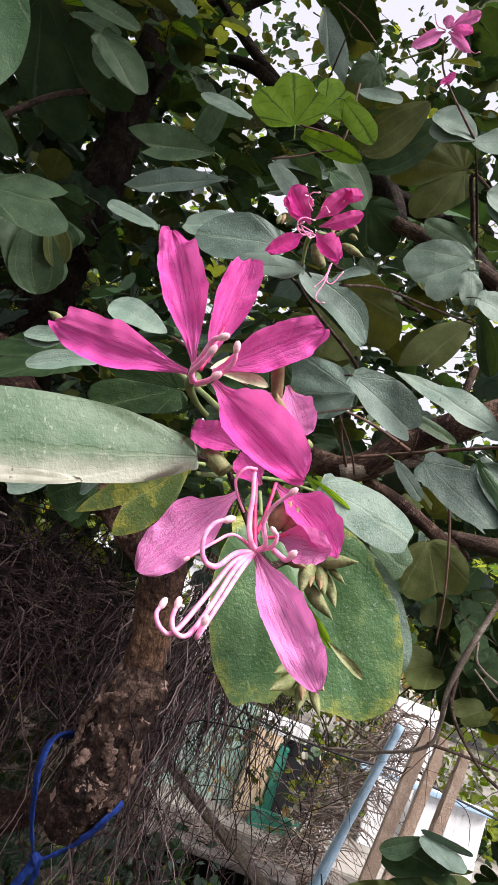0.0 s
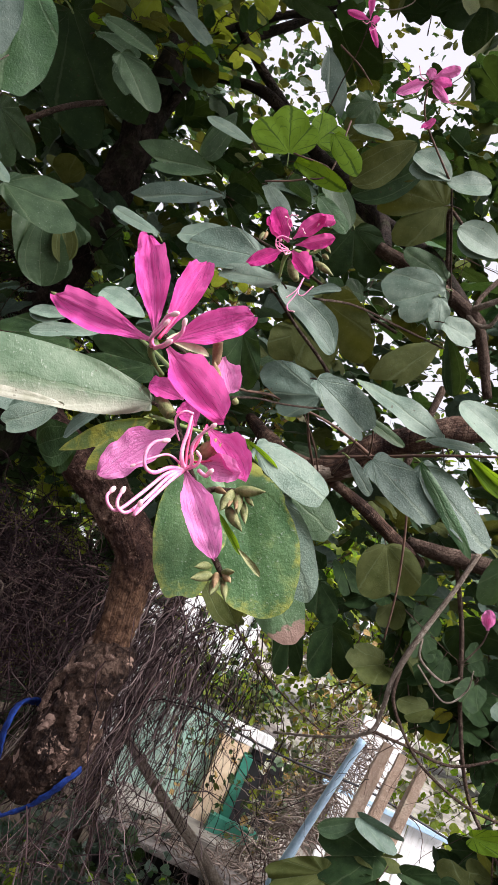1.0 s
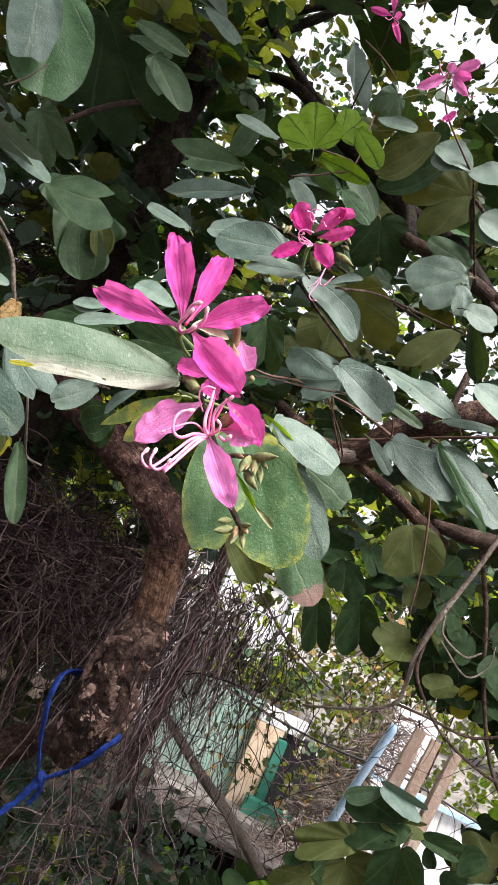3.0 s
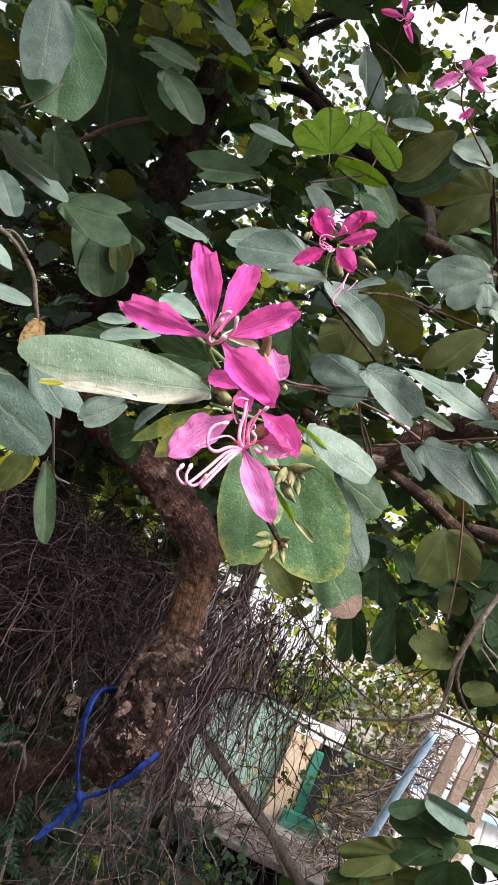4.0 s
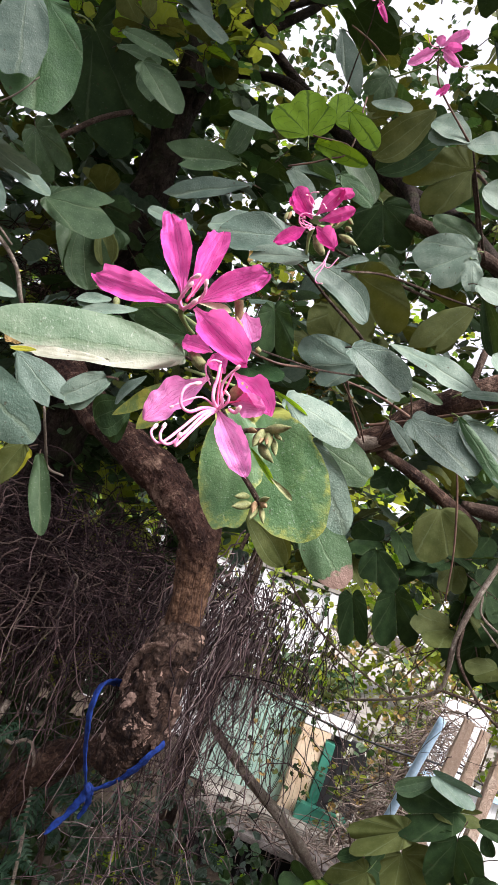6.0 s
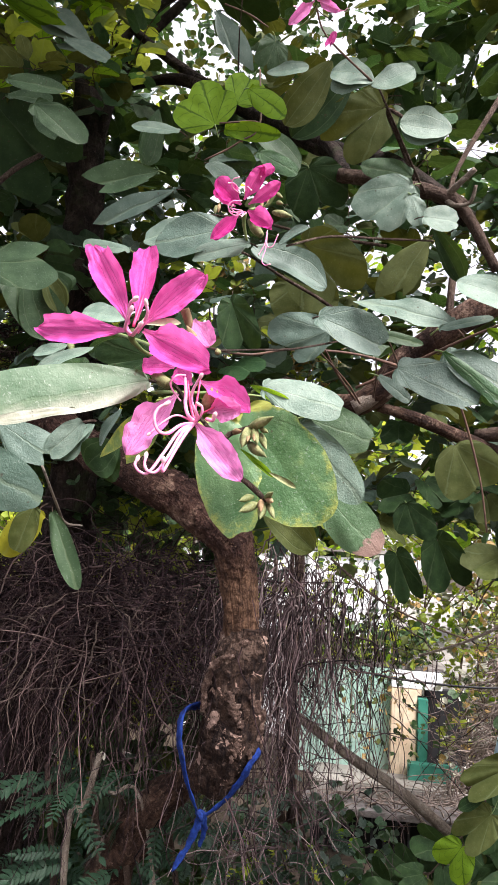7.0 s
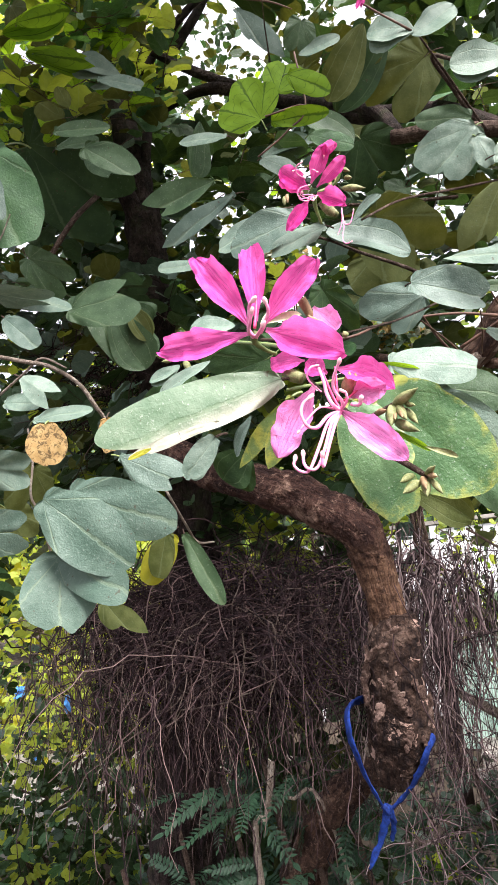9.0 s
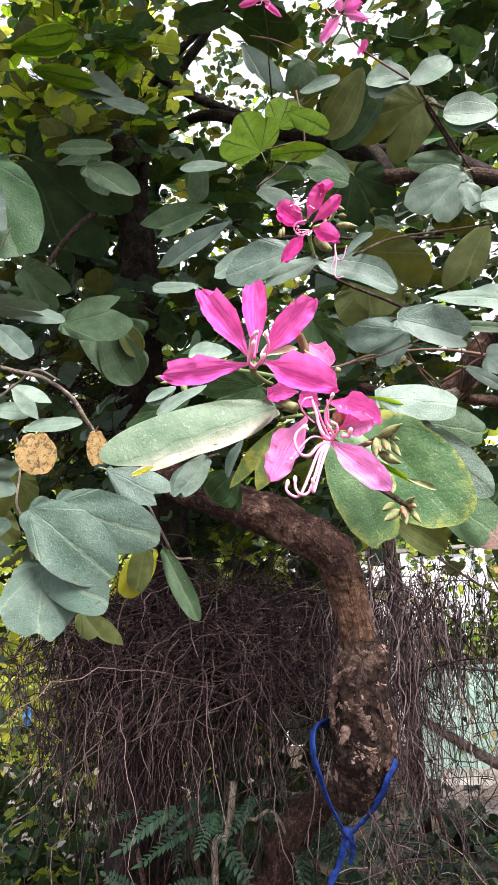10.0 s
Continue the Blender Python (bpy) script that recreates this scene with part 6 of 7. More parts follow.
bud(flower, (0.0474, 0.2850, 1.6213), (0.0420, 0.2810, 1.6316), 0.0072, BUD_BROWN)
bud(flower, (0.0412, 0.2870, 1.6262), (0.0356, 0.2840, 1.6313), 0.0052, BUD)
bud(flower, (0.0395, 0.2880, 1.6267), (0.0389, 0.2860, 1.6320), 0.0045, BUD)
bud(flower, (0.0585, 0.2890, 1.6180), (0.0578, 0.2880, 1.6215), 0.0045, BUD)
flower = flower_at((0.0520, 0.2740, 1.5786), "pale pink orchid-tree flower with long curled stamens", "open flower sprays")
petal(flower, (0.0415, 0.2770, 1.5934), (0.0211, 0.2620, 1.5571), (0.150, -0.960, 0.220), 0.0156, "pale", -0.06)
petal(flower, (0.0525, 0.2715, 1.5778), (0.0846, 0.2468, 1.5438), (-0.200, -0.930, 0.300), 0.0130, "pale", 0.05)
petal(flower, (0.0578, 0.2760, 1.5840), (0.0772, 0.2710, 1.5863), (-0.048, -0.930, -0.350), 0.0120, "pale", 0.05)
petal(flower, (0.0527, 0.2790, 1.6004), (0.0806, 0.2720, 1.5857), (0.250, -0.930, 0.300), 0.0142, "magenta", -0.22)
petal(flower, (0.0367, 0.2830, 1.6088), (0.0166, 0.2880, 1.6103), (-0.229, -0.955, 0.187), 0.0099, "magenta", 0.05)
petal(flower, (0.0441, 0.2870, 1.6373), (0.0566, 0.2810, 1.6187), (0.100, -0.990, 0.022), 0.0120, "pale", 0.05)
petal(flower, (0.0477, 0.2810, 1.5992), (0.0371, 0.2840, 1.6084), (0.000, -0.980, -0.100), 0.0103, "magenta", 0.10)
stamen(flower, [(0.0535, 0.2700, 1.5770), (0.0508, 0.2660, 1.5797), (0.0484, 0.2680, 1.5858), (0.0468, 0.2730, 1.5934), (0.0443, 0.2780, 1.6020)], 0.0013, False)
stamen(flower, [(0.0535, 0.2700, 1.5770), (0.0557, 0.2640, 1.5797), (0.0531, 0.2620, 1.5856), (0.0541, 0.2590, 1.5907), (0.0584, 0.2550, 1.5966)], 0.0010)
stamen(flower, [(0.0535, 0.2700, 1.5770), (0.0481, 0.2630, 1.5739), (0.0444, 0.2550, 1.5682), (0.0404, 0.2520, 1.5690), (0.0385, 0.2510, 1.5747), (0.0398, 0.2520, 1.5795), (0.0434, 0.2530, 1.5822)], 0.0011)
stamen(flower, [(0.0535, 0.2700, 1.5770), (0.0456, 0.2650, 1.5793), (0.0409, 0.2580, 1.5743), (0.0356, 0.2540, 1.5673)], 0.0007)
stamen(flower, [(0.0535, 0.2700, 1.5770), (0.0483, 0.2620, 1.5710), (0.0445, 0.2520, 1.5587), (0.0406, 0.2440, 1.5480), (0.0371, 0.2420, 1.5476), (0.0344, 0.2420, 1.5507), (0.0350, 0.2430, 1.5539)], 0.0010)
stamen(flower, [(0.0535, 0.2700, 1.5770), (0.0498, 0.2620, 1.5703), (0.0472, 0.2520, 1.5581), (0.0445, 0.2440, 1.5488), (0.0411, 0.2420, 1.5479), (0.0389, 0.2420, 1.5509), (0.0388, 0.2430, 1.5554)], 0.0010)
stamen(flower, [(0.0535, 0.2700, 1.5770), (0.0514, 0.2620, 1.5696), (0.0494, 0.2540, 1.5604), (0.0468, 0.2450, 1.5487), (0.0472, 0.2430, 1.5535)], 0.0010)
stamen(flower, [(0.0446, 0.2770, 1.6031), (0.0415, 0.2720, 1.6014), (0.0400, 0.2680, 1.5967), (0.0421, 0.2660, 1.5918), (0.0460, 0.2680, 1.5872)], 0.0007, False)
stamen(flower, [(0.0535, 0.2700, 1.5770), (0.0579, 0.2640, 1.5798), (0.0583, 0.2620, 1.5832), (0.0568, 0.2610, 1.5842)], 0.0009)
stamen(flower, [(0.0589, 0.2720, 1.5794), (0.0633, 0.2660, 1.5775), (0.0645, 0.2640, 1.5795)], 0.0012)
stamen(flower, [(0.0535, 0.2700, 1.5770), (0.0503, 0.2720, 1.5852), (0.0456, 0.2790, 1.6004)], 0.0010, False, PISTIL)
stamen(flower, [(0.0519, 0.2740, 1.5825), (0.0525, 0.2750, 1.5909), (0.0523, 0.2790, 1.6013)], 0.0009, False, PISTIL)
stamen(flower, [(0.0549, 0.2740, 1.5823), (0.0597, 0.2740, 1.5848), (0.0675, 0.2740, 1.5904)], 0.0007, False, PISTIL)
tube("calyx", [(0.0237, 0.2880, 1.6073, 0.0022), (0.0282, 0.2870, 1.6036, 0.0034), (0.0340, 0.2850, 1.6002, 0.0030)], BUD, flower)
bud(flower, (0.0562, 0.2790, 1.5856), (0.0592, 0.2770, 1.5970), 0.0090, BUD_BROWN)
bud(flower, (0.0610, 0.2790, 1.5848), (0.0620, 0.2780, 1.5969), 0.0066, BUD_BROWN)
flower = flower_at((-0.0015, 0.6360, 1.9009), "deep magenta orchid-tree flower with crumpled petals", "open flower sprays")
petal(flower, (-0.0068, 0.6340, 1.8940), (-0.0364, 0.6260, 1.8566), (0.300, -0.900, -0.250), 0.0152, "deep", 0.10)
petal(flower, (0.0023, 0.6330, 1.8966), (0.0357, 0.6240, 1.8682), (-0.250, -0.950, -0.050), 0.0189, "deep", 0.14)
petal(flower, (0.0029, 0.6330, 1.9038), (0.0417, 0.6180, 1.9239), (-0.020, -0.750, -0.650), 0.0138, "deep", 0.16)
petal(flower, (-0.0025, 0.6340, 1.9105), (0.0238, 0.6120, 1.9398), (0.100, -0.850, -0.500), 0.0166, "deep", 0.22)
petal(flower, (0.0143, 0.6200, 1.9345), (0.0356, 0.6080, 1.9344), (0.300, -0.800, -0.500), 0.0120, "deep", 0.15)
petal(flower, (-0.0056, 0.6360, 1.9056), (-0.0342, 0.6180, 1.9284), (0.150, -0.960, -0.220), 0.0207, "deep", 0.16)
petal(flower, (-0.0133, 0.6400, 1.9054), (-0.0381, 0.6260, 1.9196), (0.300, -0.900, -0.200), 0.0138, "deep", 0.12)
stamen(flower, [(-0.0013, 0.6310, 1.8941), (-0.0108, 0.6120, 1.8834), (-0.0139, 0.6060, 1.8868), (-0.0096, 0.6060, 1.8925), (-0.0010, 0.6090, 1.8947)], 0.0009)
stamen(flower, [(-0.0013, 0.6310, 1.8941), (-0.0063, 0.6140, 1.8803), (-0.0131, 0.6080, 1.8824), (-0.0087, 0.6040, 1.8862)], 0.0009)
stamen(flower, [(-0.0013, 0.6310, 1.8941), (-0.0008, 0.6140, 1.8800), (-0.0094, 0.6040, 1.8824), (0.0011, 0.6040, 1.8803)], 0.0009)
stamen(flower, [(-0.0013, 0.6310, 1.8941), (0.0046, 0.6140, 1.8831), (0.0017, 0.6080, 1.8759)], 0.0009)
stamen(flower, [(-0.0078, 0.6320, 1.9172), (-0.0131, 0.6160, 1.9156), (-0.0118, 0.6100, 1.9205), (-0.0056, 0.6090, 1.9226)], 0.0009)
stamen(flower, [(-0.0084, 0.6320, 1.9220), (-0.0119, 0.6180, 1.9211), (-0.0163, 0.6120, 1.9178)], 0.0009)
stamen(flower, [(-0.0005, 0.6300, 1.9185), (0.0042, 0.6120, 1.9131), (0.0094, 0.6100, 1.9076)], 0.0008)
stamen(flower, [(0.0153, 0.6260, 1.9266), (0.0186, 0.6120, 1.9244)], 0.0008)
stamen(flower, [(0.0266, 0.6320, 1.8719), (0.0247, 0.6300, 1.8544), (0.0191, 0.6300, 1.8428)], 0.0008)
stamen(flower, [(0.0264, 0.6320, 1.8706), (0.0262, 0.6300, 1.8502), (0.0229, 0.6300, 1.8358), (0.0263, 0.6290, 1.8295), (0.0317, 0.6280, 1.8297)], 0.0009)
stamen(flower, [(0.0258, 0.6320, 1.8692), (0.0274, 0.6300, 1.8530), (0.0335, 0.6290, 1.8511), (0.0390, 0.6280, 1.8639)], 0.0009)
bud(flower, (0.0282, 0.6450, 1.9012), (0.0539, 0.6380, 1.8904), 0.0105, BUD)
bud(flower, (0.0165, 0.6450, 1.9144), (0.0170, 0.6380, 1.9027), 0.0060, BUD_BROWN)
bud(flower, (0.0238, 0.6450, 1.9222), (0.0232, 0.6380, 1.9074), 0.0060, BUD_BROWN)
bud(flower, (0.0260, 0.6450, 1.9255), (0.0216, 0.6380, 1.9269), 0.0060, BUD_BROWN)
bud(flower, (0.0309, 0.6450, 1.9247), (0.0409, 0.6380, 1.9139), 0.0065, BUD)
bud(flower, (0.0329, 0.6450, 1.9129), (0.0419, 0.6380, 1.9064), 0.0075, BUD)
bud(flower, (0.0320, 0.6450, 1.9277), (0.0287, 0.6380, 1.9169), 0.0060, BUD_BROWN)
bud(flower, (-0.0359, 0.6450, 1.9105), (-0.0359, 0.6380, 1.8958), 0.0075, BUD)
bud(flower, (-0.0333, 0.6450, 1.9127), (-0.0319, 0.6380, 1.8973), 0.0060, BUD_BROWN)
bud(flower, (0.0318, 0.6450, 1.9314), (0.0286, 0.6380, 1.9294), 0.0050, BUD_BROWN)
tube("calyx", [(-0.0022, 0.6400, 1.8969, 0.0030), (-0.0035, 0.6480, 1.8889, 0.0022), (-0.0008, 0.6580, 1.8732, 0.0014)], STALK, flower)
tube("calyx", [(0.0051, 0.6400, 1.8896, 0.0045), (0.0112, 0.6420, 1.8795, 0.0060), (0.0192, 0.6400, 1.8702, 0.0035)], BUD, flower)
tube("calyx", [(0.0021, 0.6450, 1.9041, 0.0022), (0.0199, 0.6520, 1.9125, 0.0020), (0.0322, 0.6500, 1.9284, 0.0012)], STALK, flower)
flower = flower_at((-0.067, 0.800, 2.386), "small pink orchid-tree flower seen from the side", "open flower sprays")
petal(flower, (-0.0668, 0.7996, 2.3863), (-0.1034, 0.7885, 2.3756), (0.388, -0.647, -0.656), 0.0098, "magenta", 0.10)
petal(flower, (-0.0668, 0.7991, 2.3882), (-0.0796, 0.7887, 2.4280), (-0.019, -0.966, -0.259), 0.0099, "magenta", 0.10)
petal(flower, (-0.0637, 0.8004, 2.3841), (-0.0341, 0.7937, 2.3357), (-0.378, -0.920, -0.104), 0.0091, "magenta", 0.05)
petal(flower, (-0.0644, 0.8000, 2.3856), (-0.0512, 0.7819, 2.3798), (-0.532, -0.121, -0.838), 0.0098, "magenta", 0.05)
stamen(flower, [(-0.0660, 0.8000, 2.3848), (-0.0658, 0.7845, 2.3629), (-0.0703, 0.7756, 2.3552)], 0.0008)
stamen(flower, [(-0.0660, 0.8000, 2.3848), (-0.0508, 0.7856, 2.3640), (-0.0549, 0.7786, 2.3481)], 0.0008)
flower = flower_at((0.057, 0.736, 2.262), "light pink orchid-tree flower high on a twig", "open flower sprays")
petal(flower, (0.0545, 0.7364, 2.2612), (0.0192, 0.7327, 2.2194), (0.467, -0.824, -0.322), 0.0140, "pale", 0.06)
petal(flower, (0.0559, 0.7356, 2.2654), (0.0887, 0.7229, 2.2878), (0.134, -0.767, -0.628), 0.0140, "pale", 0.06)
petal(flower, (0.0587, 0.7363, 2.2634), (0.0905, 0.7261, 2.2309), (-0.551, -0.781, -0.293), 0.0120, "pale", -0.05)
petal(flower, (0.0595, 0.7359, 2.2655), (0.0869, 0.7198, 2.2564), (-0.534, -0.549, -0.643), 0.0126, "magenta", 0.05)
petal(flower, (0.0545, 0.7356, 2.2647), (0.0535, 0.7232, 2.2733), (0.061, -0.572, -0.818), 0.0127, "pale", 0.05)
stamen(flower, [(0.0538, 0.7360, 2.2626), (0.0430, 0.7264, 2.2558), (0.0363, 0.7192, 2.2620)], 0.0008)
stamen(flower, [(0.0580, 0.7367, 2.2613), (0.0912, 0.7214, 2.2291), (0.0989, 0.7173, 2.2275)], 0.0008)
stamen(flower, [(0.0531, 0.7365, 2.2605), (0.0353, 0.7282, 2.2449), (0.0291, 0.7188, 2.2387)], 0.0008)
flower = flower_at((0.513, 1.168, 1.689), "small pink closed flower bud on a thin twig", "flower buds")
petal(flower, (0.5175, 1.1719, 1.6747), (0.5037, 1.1519, 1.7106), (-0.195, -0.824, -0.532), 0.0209, "pale", 0.08)
petal(flower, (0.5211, 1.1717, 1.6765), (0.4989, 1.1640, 1.7015), (-0.110, -0.917, -0.384), 0.0146, "pale", 0.08)
flower = flower_at((0.071, 0.774, 2.237), "small drooping pink petal tuft below a flower", "flower buds")
petal(flower, (0.0751, 0.7778, 2.2242), (0.0826, 0.7648, 2.2385), (0.011, -0.736, -0.676), 0.0092, "magenta", 0.06)
petal(flower, (0.0773, 0.7748, 2.2379), (0.0682, 0.7686, 2.2168), (0.496, -0.868, 0.040), 0.0066, "magenta", 0.06)

spray = thing("flower_spray", (0.077, 0.308, 1.586), "cluster of greenish-brown pointed buds on short stalks", "flower buds")
bud(spray, (0.0739, 0.3090, 1.5826), (0.0890, 0.2980, 1.5875), 0.0072, BUD)
bud(spray, (0.0741, 0.3090, 1.5833), (0.0728, 0.2980, 1.5702), 0.0078, BUD)
bud(spray, (0.0761, 0.3090, 1.5835), (0.0813, 0.2980, 1.5721), 0.0062, BUD)
bud(spray, (0.0740, 0.3090, 1.5748), (0.0865, 0.2980, 1.5655), 0.0070, BUD)
bud(spray, (0.0802, 0.3090, 1.5805), (0.0863, 0.2980, 1.5694), 0.0052, BUD)
bud(spray, (0.0783, 0.3090, 1.5826), (0.0792, 0.2980, 1.5737), 0.0050, BUD_BROWN)
bud(spray, (0.0802, 0.3090, 1.5833), (0.0866, 0.2980, 1.5787), 0.0036, BUD)
bud(spray, (0.0740, 0.3090, 1.5810), (0.0756, 0.2980, 1.5734), 0.0045, BUD_BROWN)
bud(spray, (0.0653, 0.3090, 1.5804), (0.0722, 0.2980, 1.5792), 0.0045, BUD_BROWN)
bud(spray, (0.0851, 0.3090, 1.5449), (0.0911, 0.2980, 1.5475), 0.0042, BUD)
bud(spray, (0.0820, 0.3090, 1.5420), (0.0735, 0.2980, 1.5362), 0.0066, BUD)
bud(spray, (0.0793, 0.3090, 1.5459), (0.0730, 0.2980, 1.5418), 0.0050, BUD)
bud(spray, (0.0850, 0.3090, 1.5426), (0.0848, 0.2980, 1.5328), 0.0060, BUD)
bud(spray, (0.0868, 0.3090, 1.5428), (0.0926, 0.2980, 1.5333), 0.0044, BUD)
bud(spray, (0.0833, 0.3090, 1.5441), (0.0851, 0.2980, 1.5366), 0.0046, BUD_BROWN)
bud(spray, (0.0863, 0.3090, 1.5448), (0.0913, 0.2980, 1.5421), 0.0045, BUD_BROWN)
tube("stalk", [(0.0325, 0.2960, 1.6044, 0.0012), (0.0567, 0.3050, 1.5779, 0.0013), (0.0656, 0.3080, 1.5800, 0.0015), (0.0757, 0.3080, 1.5838, 0.0011)], TWIG, spray)
tube("stalk", [(0.0692, 0.3100, 1.5569, 0.0012), (0.0755, 0.3090, 1.5526, 0.0017), (0.0819, 0.3090, 1.5474, 0.0017), (0.0864, 0.3090, 1.5432, 0.0012)], TWIG, spray)
part_mesh("bract", sliver_mesh(LEAF["young"]), spray, "narrow yellow-green bract", frame_of((0.0706, 0.3050, 1.5709), (0.0897, 0.3000, 1.5566), (0.1, -0.95, 0.2), 0.0034))
part_mesh("bract", sliver_mesh(BUD), spray, "narrow pale bract", frame_of((0.0874, 0.3010, 1.5580), (0.1023, 0.2970, 1.5508), (0.1, -0.95, 0.2), 0.0032))
bud(spray, (-0.0727, 0.3617, 1.6547), (-0.0791, 0.3558, 1.6551), 0.0054, BUD)
bud(spray, (-0.0699, 0.3626, 1.6519), (-0.0759, 0.3572, 1.6506), 0.0039, BUD)
bud(spray, (-0.0615, 0.3638, 1.6499), (-0.0579, 0.3610, 1.6410), 0.0062, BUD)
tube("stalk", [(0.0290, 0.2923, 1.6197, 0.0013), (-0.0021, 0.3301, 1.6399, 0.0011), (-0.0401, 0.3590, 1.6564, 0.0011), (-0.0726, 0.3640, 1.6536, 0.0008)], STALK, spray)


# ---- aerial roots hanging from the limb ----
def hanging(rng, a, b, count, drop, depth, sway, fat=(0.0006, 0.0024), wander=0.35, lean=0.0):
    """Strands that leave the line a-b and fall."""
    paths = []
    for _ in range(count):
        s = rng.random()
        p = Vector(a).lerp(Vector(b), s) + Vector((rng.gauss(0, 0.05), rng.uniform(-depth, depth), rng.gauss(0, 0.06)))
        length, r = rng.uniform(*drop) * rng.uniform(0.4, 1), fat[0] + (fat[1] - fat[0]) * rng.random() ** 2.2
        d = Vector((rng.gauss(0, sway), rng.gauss(0, sway), rng.uniform(-0.3, 0.4)))
        drift = Vector((lean + rng.gauss(0, wander), rng.gauss(0, wander), -1))
        rows, n = [], 14
        for i in range(n):
            rows.append((*p, r * (1 - 0.65 * i / n)))
            if rng.random() < 0.3:
                drift = Vector((lean + rng.gauss(0, wander), rng.gauss(0, wander), -rng.uniform(0.5, 1)))
            d = d.lerp(drift, 0.33)
            p = p + (d + Vector((rng.gauss(0, 0.16), rng.gauss(0, 0.16), rng.gauss(0, 0.1)))) * (length / n)
        paths.append(rows)
    return paths


def matted(rng, lo, hi, count, reach, fat=(0.0006, 0.002)):
    """Criss-cross strands that lie through a volume."""
    paths = []
    for _ in range(count):
        p = Vector([rng.uniform(a, b) for a, b in zip(lo, hi)])
        d = Vector((rng.gauss(0, 1), rng.gauss(0, 0.5), rng.gauss(0.1, 0.45))).normalized()
        turn = Vector((rng.gauss(0, 0.45), rng.gauss(0, 0.45), -rng.uniform(0.0, 0.5)))
        r, step, rows = rng.uniform(*fat), rng.uniform(*reach) / 11, []
        for i in range(11):
            rows.append((*p, r * (1 - 0.5 * i / 11)))
            d = (d + turn * 0.3 + Vector((rng.gauss(0, 0.2), rng.gauss(0, 0.2), rng.gauss(0, 0.2)))).normalized()
            p = p + d * step
        paths.append(rows)
    return paths


def short_of(edge, paths):
    """Only the strands that stay on this side of the edge."""
    return [rows for rows in paths if min(row[0] for row in rows) > edge]


def combed(rng, count, start, spread, lean, reach, fat=(0.0006, 0.0020)):
    """Strands combed out to one side of a start, which sag under their own weight."""
    paths = []
    for _ in range(count):
        p = Vector(start) + Vector((rng.gauss(0, spread[0]), rng.gauss(0, spread[1]), rng.gauss(0, spread[2])))
        d = Vector(lean) + Vector((rng.gauss(0, 0.8), rng.gauss(0, 0.5), rng.gauss(0, 0.5)))
        length, r, rows, n = rng.uniform(*reach), fat[0] + (fat[1] - fat[0]) * rng.random() ** 2.2, [], 16
        curl, phase = rng.uniform(0.08, 0.35), rng.uniform(0, 6)
        for i in range(n):
            rows.append((*p, r * (1 - 0.6 * i / n)))
            d = d.lerp(Vector((curl * math.sin(i * 1.1 + phase) * 3, curl * math.cos(i * 0.9 + phase) * 2, -1)), 0.035 + 0.012 * i)
            kink = Vector((rng.gauss(0, 0.28), rng.gauss(0, 0.28), rng.gauss(0, 0.2)))
            p = p + (d.normalized() + kink).normalized() * (length / n)
        paths.append(rows)
    return paths


ROOT_SHAG = ((-1.006, 1.574, 1.903), (-0.646, 1.734, 2.203))
rng = random.Random(5)
roots = thing("hanging_roots", (-0.6, 1.75, 1.4), "matted curtain of thin dark brown hanging aerial roots", "roots", kind="stuff")
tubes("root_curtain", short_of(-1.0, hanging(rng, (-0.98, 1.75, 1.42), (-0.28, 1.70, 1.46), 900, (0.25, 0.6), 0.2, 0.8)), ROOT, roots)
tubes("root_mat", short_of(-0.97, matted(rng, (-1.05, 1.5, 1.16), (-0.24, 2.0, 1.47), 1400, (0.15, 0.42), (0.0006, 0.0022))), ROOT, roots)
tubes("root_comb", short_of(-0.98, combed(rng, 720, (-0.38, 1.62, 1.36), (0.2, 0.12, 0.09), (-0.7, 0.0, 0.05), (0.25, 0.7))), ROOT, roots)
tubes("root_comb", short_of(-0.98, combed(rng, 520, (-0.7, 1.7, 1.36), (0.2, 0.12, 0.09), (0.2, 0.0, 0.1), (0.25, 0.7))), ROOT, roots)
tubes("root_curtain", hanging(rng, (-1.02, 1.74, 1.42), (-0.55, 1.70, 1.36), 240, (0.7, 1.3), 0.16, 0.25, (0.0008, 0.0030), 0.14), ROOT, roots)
tubes("root_comb", combed(rng, 34, (-0.6, 1.5, 1.34), (0.2, 0.06, 0.07), (-0.5, -0.1, 0.0), (0.3, 0.6), (0.001, 0.0022)), ROOT_PALE, roots)
tubes("root_comb", combed(rng, 70, (-0.55, 1.56, 1.36), (0.25, 0.08, 0.07), (0.3, -0.1, 0.0), (0.3, 0.7), (0.0022, 0.0042)), ROOT, roots)
tubes("root_curtain", hanging(rng, (-0.13, 1.5, 1.46), (0.08, 1.5, 1.43), 430, (0.35, 1.1), 0.16, 0.3, (0.0006, 0.0026), 0.2, -0.12), ROOT_LIT, roots)
tubes("root_mat", matted(rng, (-0.2, 1.4, 0.7), (0.02, 1.6, 1.38), 150, (0.15, 0.35)), ROOT_LIT, roots)
tubes("root_curtain", hanging(rng, (0.02, 1.6, 1.47), (0.24, 1.6, 1.44), 90, (0.2, 0.6), 0.1, 0.2, (0.0006, 0.0018), 0.2), ROOT, roots)
tubes("root_curtain", hanging(rng, (-1.2, 1.6, 1.3), (-0.85, 1.6, 1.35), 26, (0.5, 1.0), 0.1, 0.5, (0.0012, 0.003)), ROOT_PALE, roots)
tubes("root_curtain", hanging(rng, (-1.0, 1.55, 1.3), (-0.35, 1.5, 1.35), 18, (0.3, 0.9), 0.1, 0.7, (0.0014, 0.003)), ROOT_PALE, roots)
